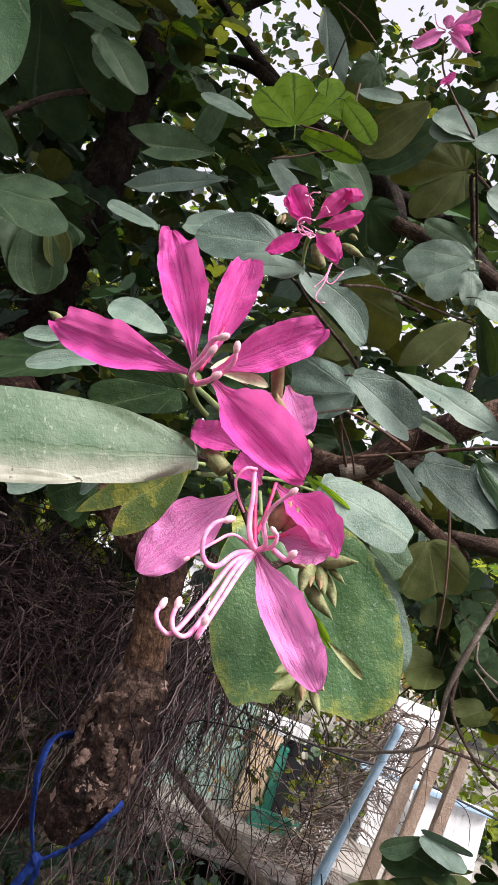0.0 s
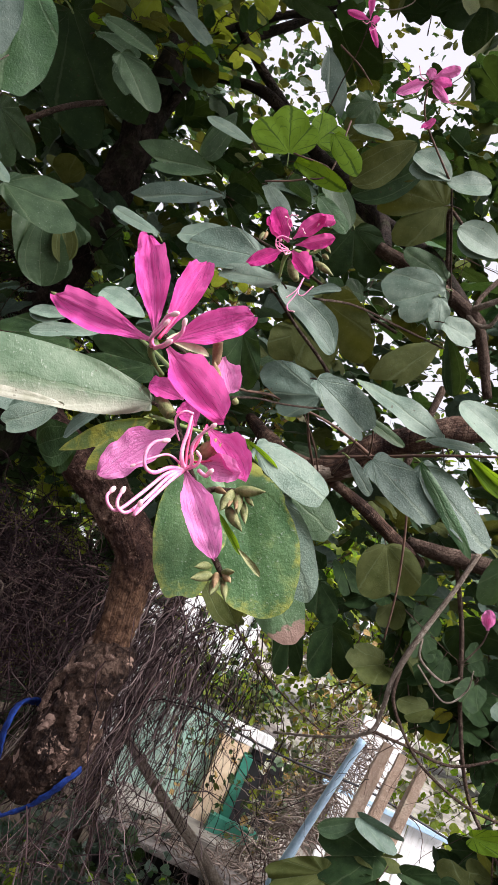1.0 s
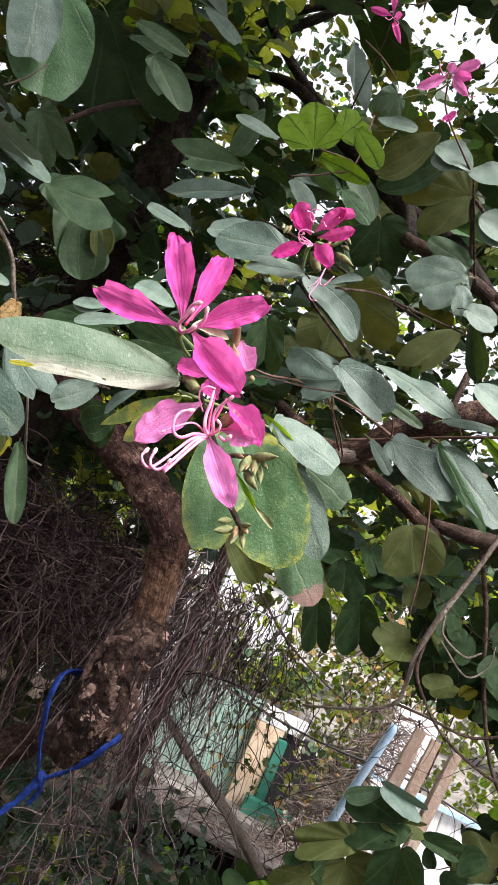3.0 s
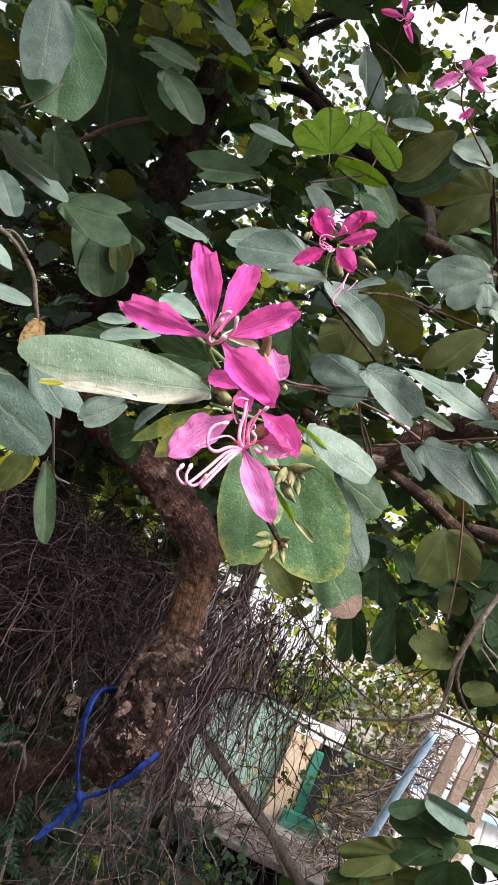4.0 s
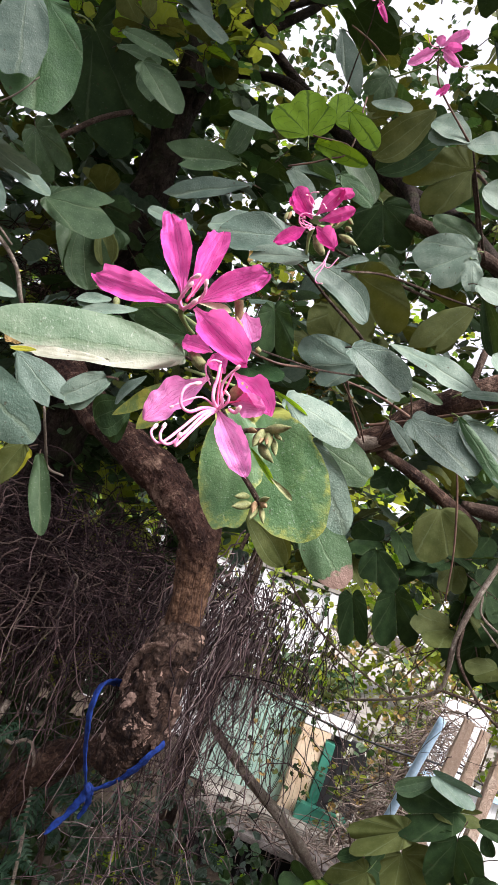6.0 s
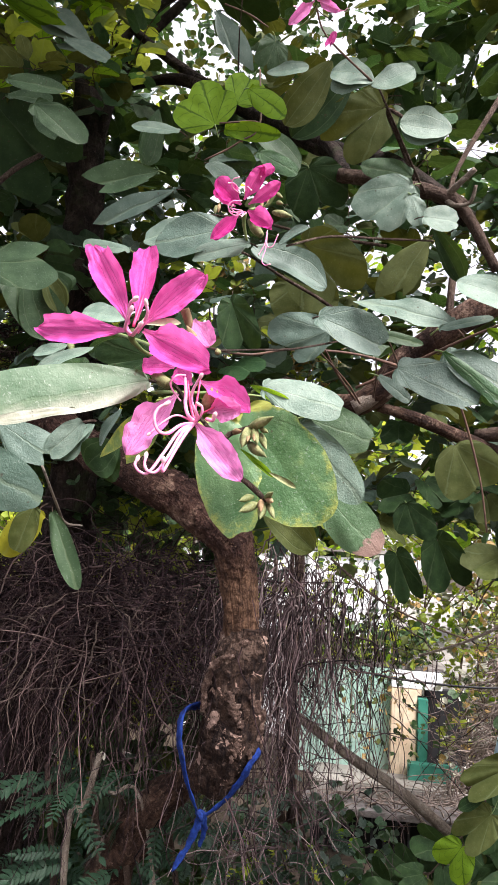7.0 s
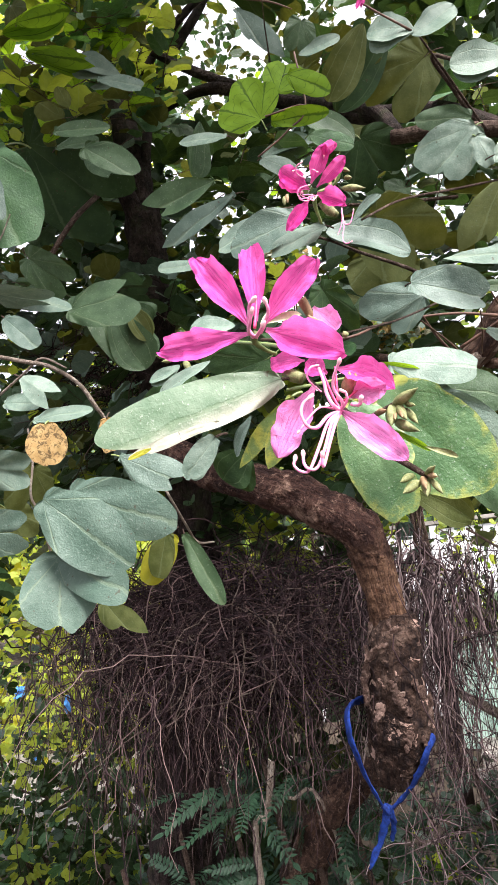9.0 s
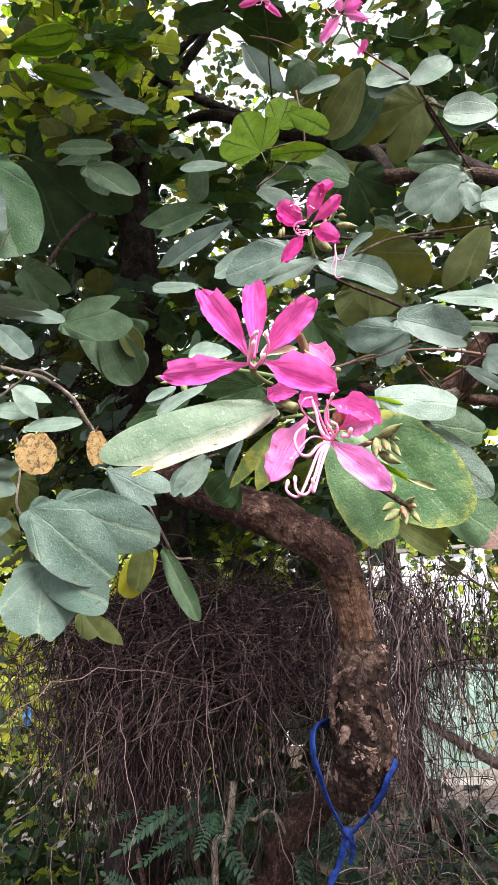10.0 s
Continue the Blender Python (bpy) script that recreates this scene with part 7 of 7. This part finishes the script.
tubes("root_mat", matted(rng, (-0.9, 1.45, 1.15), (-0.35, 1.6, 1.42), 7, (0.2, 0.5), (0.0012, 0.0024)), ROOT_PALE, roots)

tubes("root_curtain", hanging(rng, (0.00, 1.55, 1.47), (0.20, 1.62, 1.37), 110, (0.35, 0.8), 0.12, 0.25, (0.0006, 0.0024), 0.18, -0.06), ROOT_LIT, roots)
tubes("root_mat", matted(rng, (0.00, 1.48, 0.80), (0.18, 1.68, 1.35), 50, (0.12, 0.3)), ROOT_LIT, roots)
tubes("root_curtain", hanging(rng, (-0.06, 1.20, 1.42), (0.02, 1.22, 1.40), 6, (0.3, 0.6), 0.02, 0.25, (0.0008, 0.0018), 0.3), ROOT, roots)
tubes("root_mat", matted(rng, ROOT_SHAG[0], ROOT_SHAG[1], 420, (0.1, 0.3), (0.0008, 0.0026)), ROOT, roots)

# ---- blue strip on the broken limb ----
def ribbon(name, points, parent):
    path = smooth_path(points, 8)
    v, f, uv = sweep(path, 22, 0.55, 3, 0.38, 75.0)
    return part_mesh(name, mesh_from(name, v, f, uv, True, [CLOTH]), parent)


cloth = thing("cloth_strip", (-0.120, 1.252, 1.057), "blue cloth strip knotted round the broken limb", "cloth strip")
ribbon("strip", [(-0.0945, 1.3354, 1.2229, 0.0119), (-0.1506, 1.2836, 1.2348, 0.0100), (-0.1668, 1.2261, 1.2304, 0.0096), (-0.1630, 1.2037, 1.1857, 0.0086), (-0.1513, 1.2312, 1.1158, 0.0071), (-0.1303, 1.2491, 1.0559, 0.0055)], cloth)
ribbon("strip", [(-0.0803, 1.3285, 1.1701, 0.0118), (-0.0302, 1.2794, 1.1749, 0.0088), (-0.0369, 1.2387, 1.1536, 0.0077), (-0.0652, 1.2499, 1.1039, 0.0070), (-0.0971, 1.2571, 1.0690, 0.0063), (-0.1278, 1.2515, 1.0475, 0.0063)], cloth)
ribbon("tail", [(-0.1206, 1.2454, 1.0637, 0.0062), (-0.1293, 1.2481, 1.0347, 0.0070), (-0.1456, 1.2550, 0.9994, 0.0063), (-0.1652, 1.2556, 0.9635, 0.0048), (-0.1719, 1.2556, 0.9522, 0.0023)], cloth)
ribbon("tail", [(-0.1196, 1.2485, 1.0598, 0.0055), (-0.1179, 1.2576, 1.0312, 0.0055), (-0.1236, 1.2658, 1.0066, 0.0048), (-0.1266, 1.2671, 0.9948, 0.0023)], cloth)
tube("knot", [(-0.1309, 1.2412, 1.0622, 0.0047), (-0.1255, 1.2431, 1.0561, 0.0064), (-0.1228, 1.2485, 1.0480, 0.0061), (-0.1213, 1.2571, 1.0386, 0.0043)], CLOTH, cloth, sides=22, rough=0.45, lumps=80.0)


# ---- undergrowth with feathered leaves ----
def frond_mesh(pairs, seed):
    rng = random.Random(seed)
    V, F, U = [], [], []

    def blade(at, d, length, wide):
        base = len(V)
        side = Vector((-d.y, d.x, 0))
        for j in range(5):
            y = j / 4
            half = wide * math.sin(math.pi * (0.06 + 0.94 * y) ** 0.8) * 0.5
            c = at + d * (length * y) + Vector((0, 0, -0.15 * length * y * y))
            for q in (-1, 0, 1):
                V.append(c + side * half * q + Vector((0, 0, 0.10 * wide * abs(q))))
                U.append((0.5 + 0.16 * q, y))
        for j in range(4):
            for i in range(2):
                a0 = base + j * 3 + i
                F.append((a0, a0 + 1, a0 + 4, a0 + 3))

    for k in range(pairs):
        y = 0.12 + 0.86 * k / pairs
        z = -0.35 * y * y
        size = 0.21 * (1 - 0.55 * abs(y - 0.5)) * rng.uniform(0.85, 1.1)
        for s in (-1, 1):
            d = Vector((s * 0.85, 0.5 + rng.uniform(-0.1, 0.1), rng.uniform(-0.15, 0.05))).normalized()
            blade(Vector((0, y, z)), d, size, size * 0.42)
    blade(Vector((0, 0.97, -0.34)), Vector((0, 1, 0)), 0.2, 0.09)
    rows = [(0, j / 8, -0.35 * (j / 8) ** 2, 0.010) for j in range(9)]
    v, f, uv = sweep(rows, 4)
    base = len(V)
    V.extend(Vector(p) for p in v)
    U.extend(uv)
    F.extend(tuple(i + base for i in face) for face in f)
    return mesh_from("frond", V, F, U, True, [LEAF["fern"]])


LEAF["fern"] = leaf_material("leaf_fern", (0.011, 0.040, 0.020), (0.030, 0.074, 0.038), (0.05, 0.12, 0.03), 0.15, 0.45, 0.45, dust=0.1)
FRONDS = [frond_mesh(n, n) for n in (9, 10, 12)]


def fern_shrub(at, count, height, reach, seed):
    rng = random.Random(seed)
    shrub = thing("feather_leaved_shrub", at, "dark green shrub with feathered leaves under the tree", "shrub", "undergrowth shrubs")
    tube("stem", [(*at, 0.012), (at[0] + 0.05, at[1], height * 0.5, 0.010), (at[0] - 0.03, at[1], height, 0.006)], TWIG, shrub, sides=7)
    for _ in range(count):
        z = rng.uniform(height * 0.30, height)
        a = rng.uniform(0, 2 * math.pi)
        base = Vector((at[0], at[1], z)) + Vector((rng.gauss(0, reach * 0.5), rng.gauss(0, 0.10), 0))
        d = Vector((math.cos(a), math.sin(a) - 0.5, rng.uniform(-0.5, 0.5))).normalized()
        length = rng.uniform(0.09, 0.155)
        ob = new("frond", FRONDS[rng.randrange(3)])
        hang(ob, shrub)
        ob.matrix_basis = frame_of(base, base + d * length, (rng.gauss(0, 0.4), -0.5, 0.8), length)
    return shrub


for k, (x, y, hgt) in enumerate(((-0.86, 1.62, 0.78), (-0.68, 1.60, 0.88), (-0.53, 1.55, 1.02), (-0.43, 1.57, 1.05), (-0.35, 1.56, 0.98), (-0.30, 1.80, 0.9), (0.02, 2.1, 0.85))):
    fern_shrub((x, y, 0.0), 34, hgt, 0.16, 40 + k)

# ---- bushes and trees behind ----
PALE_TREES = (((-0.199, 4.100, 2.877), 0.26), ((-0.218, 4.138, 2.817), 0.22), ((-0.794, 4.150, 3.432), 0.17))


def bush_spot(lo, hi, slack):
    def spot(rng):
        p = [rng.uniform(a, b) for a, b in zip(lo, hi)]
        return None if slack and open_here(p, slack) else p

    return spot


def bush(name, lo, hi, count, size, looks, label, seed, slack=0.0, category="bush", stem=1.0):
    rng = random.Random(seed)
    ob = thing(name, ((lo[0] + hi[0]) / 2, (lo[1] + hi[1]) / 2, 0.0), label, category, kind="stuff")
    scatter_leaves("crown", rng, count, bush_spot(lo, hi, slack), size, looks, ob, rings=2)
    x, y = ob.location.x, ob.location.y
    for k in range(5):
        tube("stem", [(x + rng.uniform(-0.1, 0.1) * (hi[0] - lo[0]), y, 0, 0.012 * stem), (x + rng.uniform(-0.3, 0.3) * (hi[0] - lo[0]), y + 0.1, hi[2] * 0.5, 0.009 * stem), (x + rng.uniform(lo[0] - x, hi[0] - x) * 0.7, y, hi[2] * 0.9, 0.005 * stem)], TWIG, ob)
    return ob


# the gloom behind the roots is painted by these near-black leaves
bush("bush", (-1.5, 2.5, 0.0), (-0.42, 3.2, 1.45), 900, (0.05, 0.10), ("dark", "dark", "green", "dark", "olive", "dark"), "leafy undergrowth behind the hanging roots, shade put into its leaf colour", 19)
bush("bush", (-2.5, 2.4, 0.2), (-1.15, 2.9, 1.45), 620, (0.025, 0.06), ("lime", "dark", "blue", "dark", "lime", "green"), "lime green leaves beside the roots, sunlight put into their colour", 15, 0.0, "bush", 0.5)
bush("bush", (-2.8, 2.3, 0.0), (-0.9, 3.4, 0.72), 2700, (0.03, 0.06), ("dark", "green", "lush", "dark", "lime", "dark"), "leafy weeds at the foot of the hanging roots", 18)
bush("bush", (-0.35, 2.3, 0.0), (0.95, 3.3, 0.36), 720, (0.025, 0.06), ("lime", "young", "lush", "far", "dark"), "low leafy weeds on the soil before the pen", 17, 0.0, "bush", 0.4)
bush("bush", (-0.34, 1.95, 0.0), (0.30, 2.5, 0.80), 900, (0.02, 0.045), ("blue", "grey", "green", "lush", "grey", "dark"), "bluish-green small-leaved shrub under the broken limb", 34, 0.0, "bush", 0.4)
bush("creeper", (-1.2, 4.5, 0.85), (0.45, 5.0, 1.7), 620, (0.025, 0.06), ("lime", "dark", "young", "dark", "olive", "far"), "thin leafy creeper hanging before the white wall", 16, 0.0, "creeper", 0.5)
bush("bush", (-4.6, 4.4, 0.0), (-1.6, 5.4, 0.9), 700, (0.045, 0.095), ("lime", "far", "lime", "dark", "yellow", "far"), "low sunlit bush behind the hanging roots", 20)
bush("bush", (-6.0, 5.4, 0.0), (-2.0, 7.0, 2.6), 2600, (0.06, 0.13), ("lime", "far", "lime", "yellow", "dark"), "sunlit yellow-green bush behind the hanging roots", 21)
bush("bush", (-2.3, 6.6, 0.0), (-0.2, 7.9, 2.8), 1300, (0.07, 0.15), ("far", "young", "far", "green"), "sunlit yellow-green bush beside the hutch", 22, 1.0)
bush("bush", (0.75, 6.4, 0.0), (3.0, 7.8, 2.6), 1300, (0.08, 0.14), ("far", "young", "far", "dark"), "leafy green bush behind the timber", 23, 1.0)
# the white leaves among these bushes stand for glints of light
bush("bush", (0.4, 6.4, 0.75), (1.9, 6.9, 2.1), 700, (0.03, 0.065), ("far", "olive", "far", "dead", "white"), "thin dry bush over the yard", 24)
bush("bush", (1.0, 5.8, 0.25), (1.9, 6.3, 1.4), 800, (0.03, 0.06), ("far", "olive", "white", "dead", "green"), "half-dry bush between shed and timber", 25, 0.0)
bush("bush", (-5.6, 7.0, 1.7), (-1.9, 9.0, 4.6), 1500, (0.08, 0.15), ("far", "young", "yellow", "far", "green"), "tall yellow-green bush lit from above", 29)
bush("bush", (0.72, 4.95, 0.1), (1.05, 5.15, 0.75), 130, (0.03, 0.06), ("far", "dead", "olive", "white", "green"), "half-dry leafy shrub before the dark doorway", 27, 0.0, "bush", 0.4)
bush("bush", (-0.15, 5.24, 0.835), (0.75, 5.6, 1.1), 420, (0.03, 0.07), ("far", "dark", "olive", "dark", "green"), "leafy creeper spilling over the hutch roof", 26)
bush("creeper", (0.06, 4.95, 0.25), (0.66, 5.12, 0.9), 110, (0.025, 0.05), ("dark", "dead", "dark", "olive"), "sparse dry creeper hanging before the hutch wall", 31, 0.0, "creeper", 0.3)
bush("hedge", (0.45, 7.9, 0.0), (4.2, 8.6, 2.0), 2600, (0.05, 0.10), ("far", "white", "young", "white", "far"), "added hedge at the back of the yard, bright glints in its leaf colours", 28, 0.0, "hedge")
# whitish leaves give these crowns a painted sunlight
for at, r in PALE_TREES:
    bush("tree", tuple(c - r for c in at), tuple(c + r for c in at), 420, (0.035, 0.07), ("white", "far", "grey", "dead", "green"), "pale foliage of a tree behind the crown, sunlight put into its leaves", 33, 0.0, "tree")
for k, (x, y) in enumerate(((-9, 14), (-4, 16), (1, 15), (6, 16), (11, 14), (-14, 12))):
    bush("tree", (x - 3.4, y - 2, 0.6), (x + 3.4, y + 2, 4.6), 1100, (0.25, 0.5), ("far", "green", "olive", "dark"), "distant broad green tree beyond the yard", 60 + k, 1.0, "tree")

# ---- shed and yard ----
shed = thing("hutch", (0.6, 5.6, 0.0), "low green boarded hutch with cream pillar and dark doorway", "hutch")
for k in range(-2, 3):
    box("board", (0.01 + 0.145 * k, 5.30 + 0.004 * (k % 2), 0.02), (0.145 + 0.145 * k, 5.34, 0.80), PAINT_GREEN, shed)
box("pillar", (0.44, 5.22, 0.0), (0.625, 5.36, 0.68), PAINT_CREAM, shed, "cream plastered pillar")
box("door_frame", (0.628, 5.20, 0.0), (0.70, 5.34, 0.62), PAINT_DEEP, shed, "dark green painted frame")
box("sill", (0.56, 5.10, 0.0), (0.92, 5.195, 0.20), PAINT_DEEP, shed, "dark green painted sill board")
# white box above the cream pillar: sunlight on its top, put into colour
box("pillar_sunlit_top", (0.44, 5.22, 0.684), (0.80, 5.36, 0.80), PAINT_WHITE, shed, "white box for the sunlit top of the pillar")
# black slab: the doorway's shade is put into its colour
box("doorway_shade", (0.70, 5.42, 0.14), (1.0, 5.50, 0.66), SHADE_BLACK, shed, "black slab that stands for the doorway's shade")
box("back_wall", (0.01, 6.1, 0.0), (0.74, 6.2, 0.80), PAINT_CREAM, shed)
box("roof", (-0.02, 5.30, 0.804), (0.82, 6.25, 0.825), TIN, shed, "grey tin roof")

coop = thing("low_coop", (0.35, 4.2, 0.0), "low pen with weathered grey tin lid, its inner shade a black box", "animal pen")
box("lid", (-0.10, 3.85, 0.23), (0.78, 4.08, 0.262), TIN, coop)
# a second black slab paints the shade under the lid
box("pen_shade", (-0.04, 3.98, 0.0), (0.72, 4.06, 0.228), SHADE_BLACK, coop)
for k in range(12):
    box("bar", (-0.05 + 0.065 * k, 3.94, 0.0), (-0.038 + 0.065 * k, 3.955, 0.228), WIRE, coop, bevel=0.0)

# wall added only to make the white glare between the hanging roots
glare_wall = thing("glare_wall", (-0.55, 6.4, 0.0), "added white wall that stands for bright glare behind the bushes", "garden wall")
for k in range(3):
    box("wall_panel", (-1.50 + 0.65 * k, 6.35, 0.0), (-0.94 + 0.65 * k, 6.45, 1.62), PAINT_WHITE, glare_wall)
    box("pilaster", (-0.936 + 0.65 * k, 6.31, 0.0), (-0.854 + 0.65 * k, 6.49, 1.66), PAINT_WHITE, glare_wall)
box("coping", (-1.52, 6.30, 1.664), (0.47, 6.50, 1.70), CONCRETE, glare_wall)

screen = thing("white_screen", (1.9, 5.6, 0.0), "white painted sheet panel standing behind the timber", "panel")
for k in range(2):
    box("sheet", (1.72 + 0.29 * k, 5.55 + 0.01 * k, 0.0), (1.995 + 0.29 * k, 5.58, 0.66), PAINT_WHITE, screen)
box("sheet", (1.44, 5.66, 0.0), (1.80, 5.69, 1.20), PAINT_WHITE, screen)
box("rail", (1.28, 5.50, 0.62), (2.3, 5.545, 0.66), PIPE_BLUE, screen)


def plank(a, b, wide, thick, material, name, label):
    a, b = Vector(a), Vector(b)
    d = (b - a).normalized()
    b = a + d * (a.z / max(0.05, -d.z)) if d.z < 0 else b
    bm = bmesh.new()
    bmesh.ops.create_cube(bm, size=1.0)
    bmesh.ops.bevel(bm, geom=bm.edges[:], offset=0.08, segments=2, affect="EDGES")
    y = d
    x = y.cross(Vector((0, -1, 0))).normalized()
    z = x.cross(y)
    c = (a + b) / 2
    m = Matrix(((x.x * wide, y.x * (b - a).length, z.x * thick, c.x), (x.y * wide, y.y * (b - a).length, z.y * thick, c.y), (x.z * wide, y.z * (b - a).length, z.z * thick, c.z), (0, 0, 0, 1)))
    bmesh.ops.transform(bm, matrix=m, verts=bm.verts)
    return tagged(part(name, bm, material), label, "plank", "yard timber")


def tubes_thing(name, points, material, label, category, r):
    return tagged(tube(name, [(*p, r) for p in points], material, None, sides=10), label, category)


plank((1.054, 3.400, 1.258), (0.975, 3.400, 0.584), 0.062, 0.03, TIMBER, "timber_plank", "weathered sawn plank leaning in the yard")
plank((1.166, 3.500, 1.231), (1.096, 3.500, 0.593), 0.055, 0.03, TIMBER, "timber_plank", "weathered sawn plank leaning in the yard")
plank((1.212, 3.300, 1.232), (1.145, 3.300, 0.634), 0.050, 0.05, TIMBER, "timber_post", "peeling round-edged post leaning in the yard")
tubes_thing("water_pipe", [(1.006, 3.700, 1.198), (0.955, 3.700, 0.970), (0.900, 3.700, 0.718), (0.823, 3.700, 0.365), (0.785, 3.700, 0.132)], PIPE_BLUE, "pale blue plastic water pipe standing in the yard", "pipe", 0.022)
tubes_thing("water_pipe", [(0.981, 3.750, 1.014), (0.930, 3.750, 0.787), (0.870, 3.750, 0.420), (0.829, 3.750, 0.099)], PIPE_BLUE, "pale blue plastic water pipe standing in the yard", "pipe", 0.016)
tubes_thing("cable", [(0.091, 3.900, 0.969), (0.474, 3.900, 0.932), (0.839, 3.900, 0.929), (1.157, 3.900, 0.954), (1.683, 3.900, 0.906)], WIRE, "thin black cable slung across the yard", "cable", 0.006)

# bare stems that rise among the undergrowth
tubes_thing("bare_stem", [(-0.4152, 1.5, 1.0657), (-0.4398, 1.5, 0.9537), (-0.4727, 1.5, 0.8516), (-0.42, 1.52, 0.0)], TWIG_PALE, "bare pale brown stem rising among the ferns", "stem", 0.0075)
tubes_thing("bare_stem", [(-0.387, 1.5, 0.9899), (-0.2893, 1.5, 0.9189), (-0.12, 1.5, 0.0)], TWIG_PALE, "thin bent bare stem under the limb", "stem", 0.004)

# dry vines heaped over the yard
VINE = plain_material("dry_vine", (0.10, 0.075, 0.065), (0.32, 0.26, 0.22), 0.9, 18.0, 0.2, 0.6, 0.003)
rng = random.Random(9)
vines = thing("dry_vines", (0.85, 4.2, 0.0), "heap of dry brown creeper stems in the yard", "vines", kind="stuff")
for k in range(6):
    x, z = 0.74 + 0.09 * k, 0.02 + 0.22 * k
    tubes("vine_heap", matted(rng, (x - 0.09, 4.25, max(0.0, z - 0.2)), (x + 0.10, 4.6, z + 0.1), 130, (0.15, 0.4), (0.002, 0.006)), VINE, vines)


tubes("vine_heap", combed(rng, 36, (0.45, 3.2, 1.15), (0.3, 0.2, 0.2), (0.3, 0.0, -0.4), (0.3, 0.9), (0.0015, 0.0045)), ROOT, vines)
tubes("vine_heap", matted(rng, (-0.1, 3.84, 0.24), (0.8, 4.1, 0.30), 150, (0.1, 0.35), (0.002, 0.006)), VINE, vines)

# scraps of blue tarpaulin seen through the bushes
for x, z, wide, high in ((-3.24, 0.78, 0.10, 0.08), (-2.84, 0.68, 0.05, 0.12), (-3.12, 0.33, 0.07, 0.06)):
    bm = bmesh.new()
    bmesh.ops.create_grid(bm, x_segments=8, y_segments=8, size=0.5)
    for vert in bm.verts:
        u, w = vert.co.x, vert.co.y
        vert.co = (x + u * wide * (1 + 0.3 * noise.noise((w * 3, z, 0))), 4.3 + 0.05 * noise.noise((u * 4, w * 4, x)), z + w * high)
    bmesh.ops.solidify(bm, geom=bm.faces[:], thickness=0.003)
    tagged(part("tarpaulin", bm, TARP, smooth=True), "crumpled scrap of blue tarpaulin caught in the bushes", "tarpaulin")
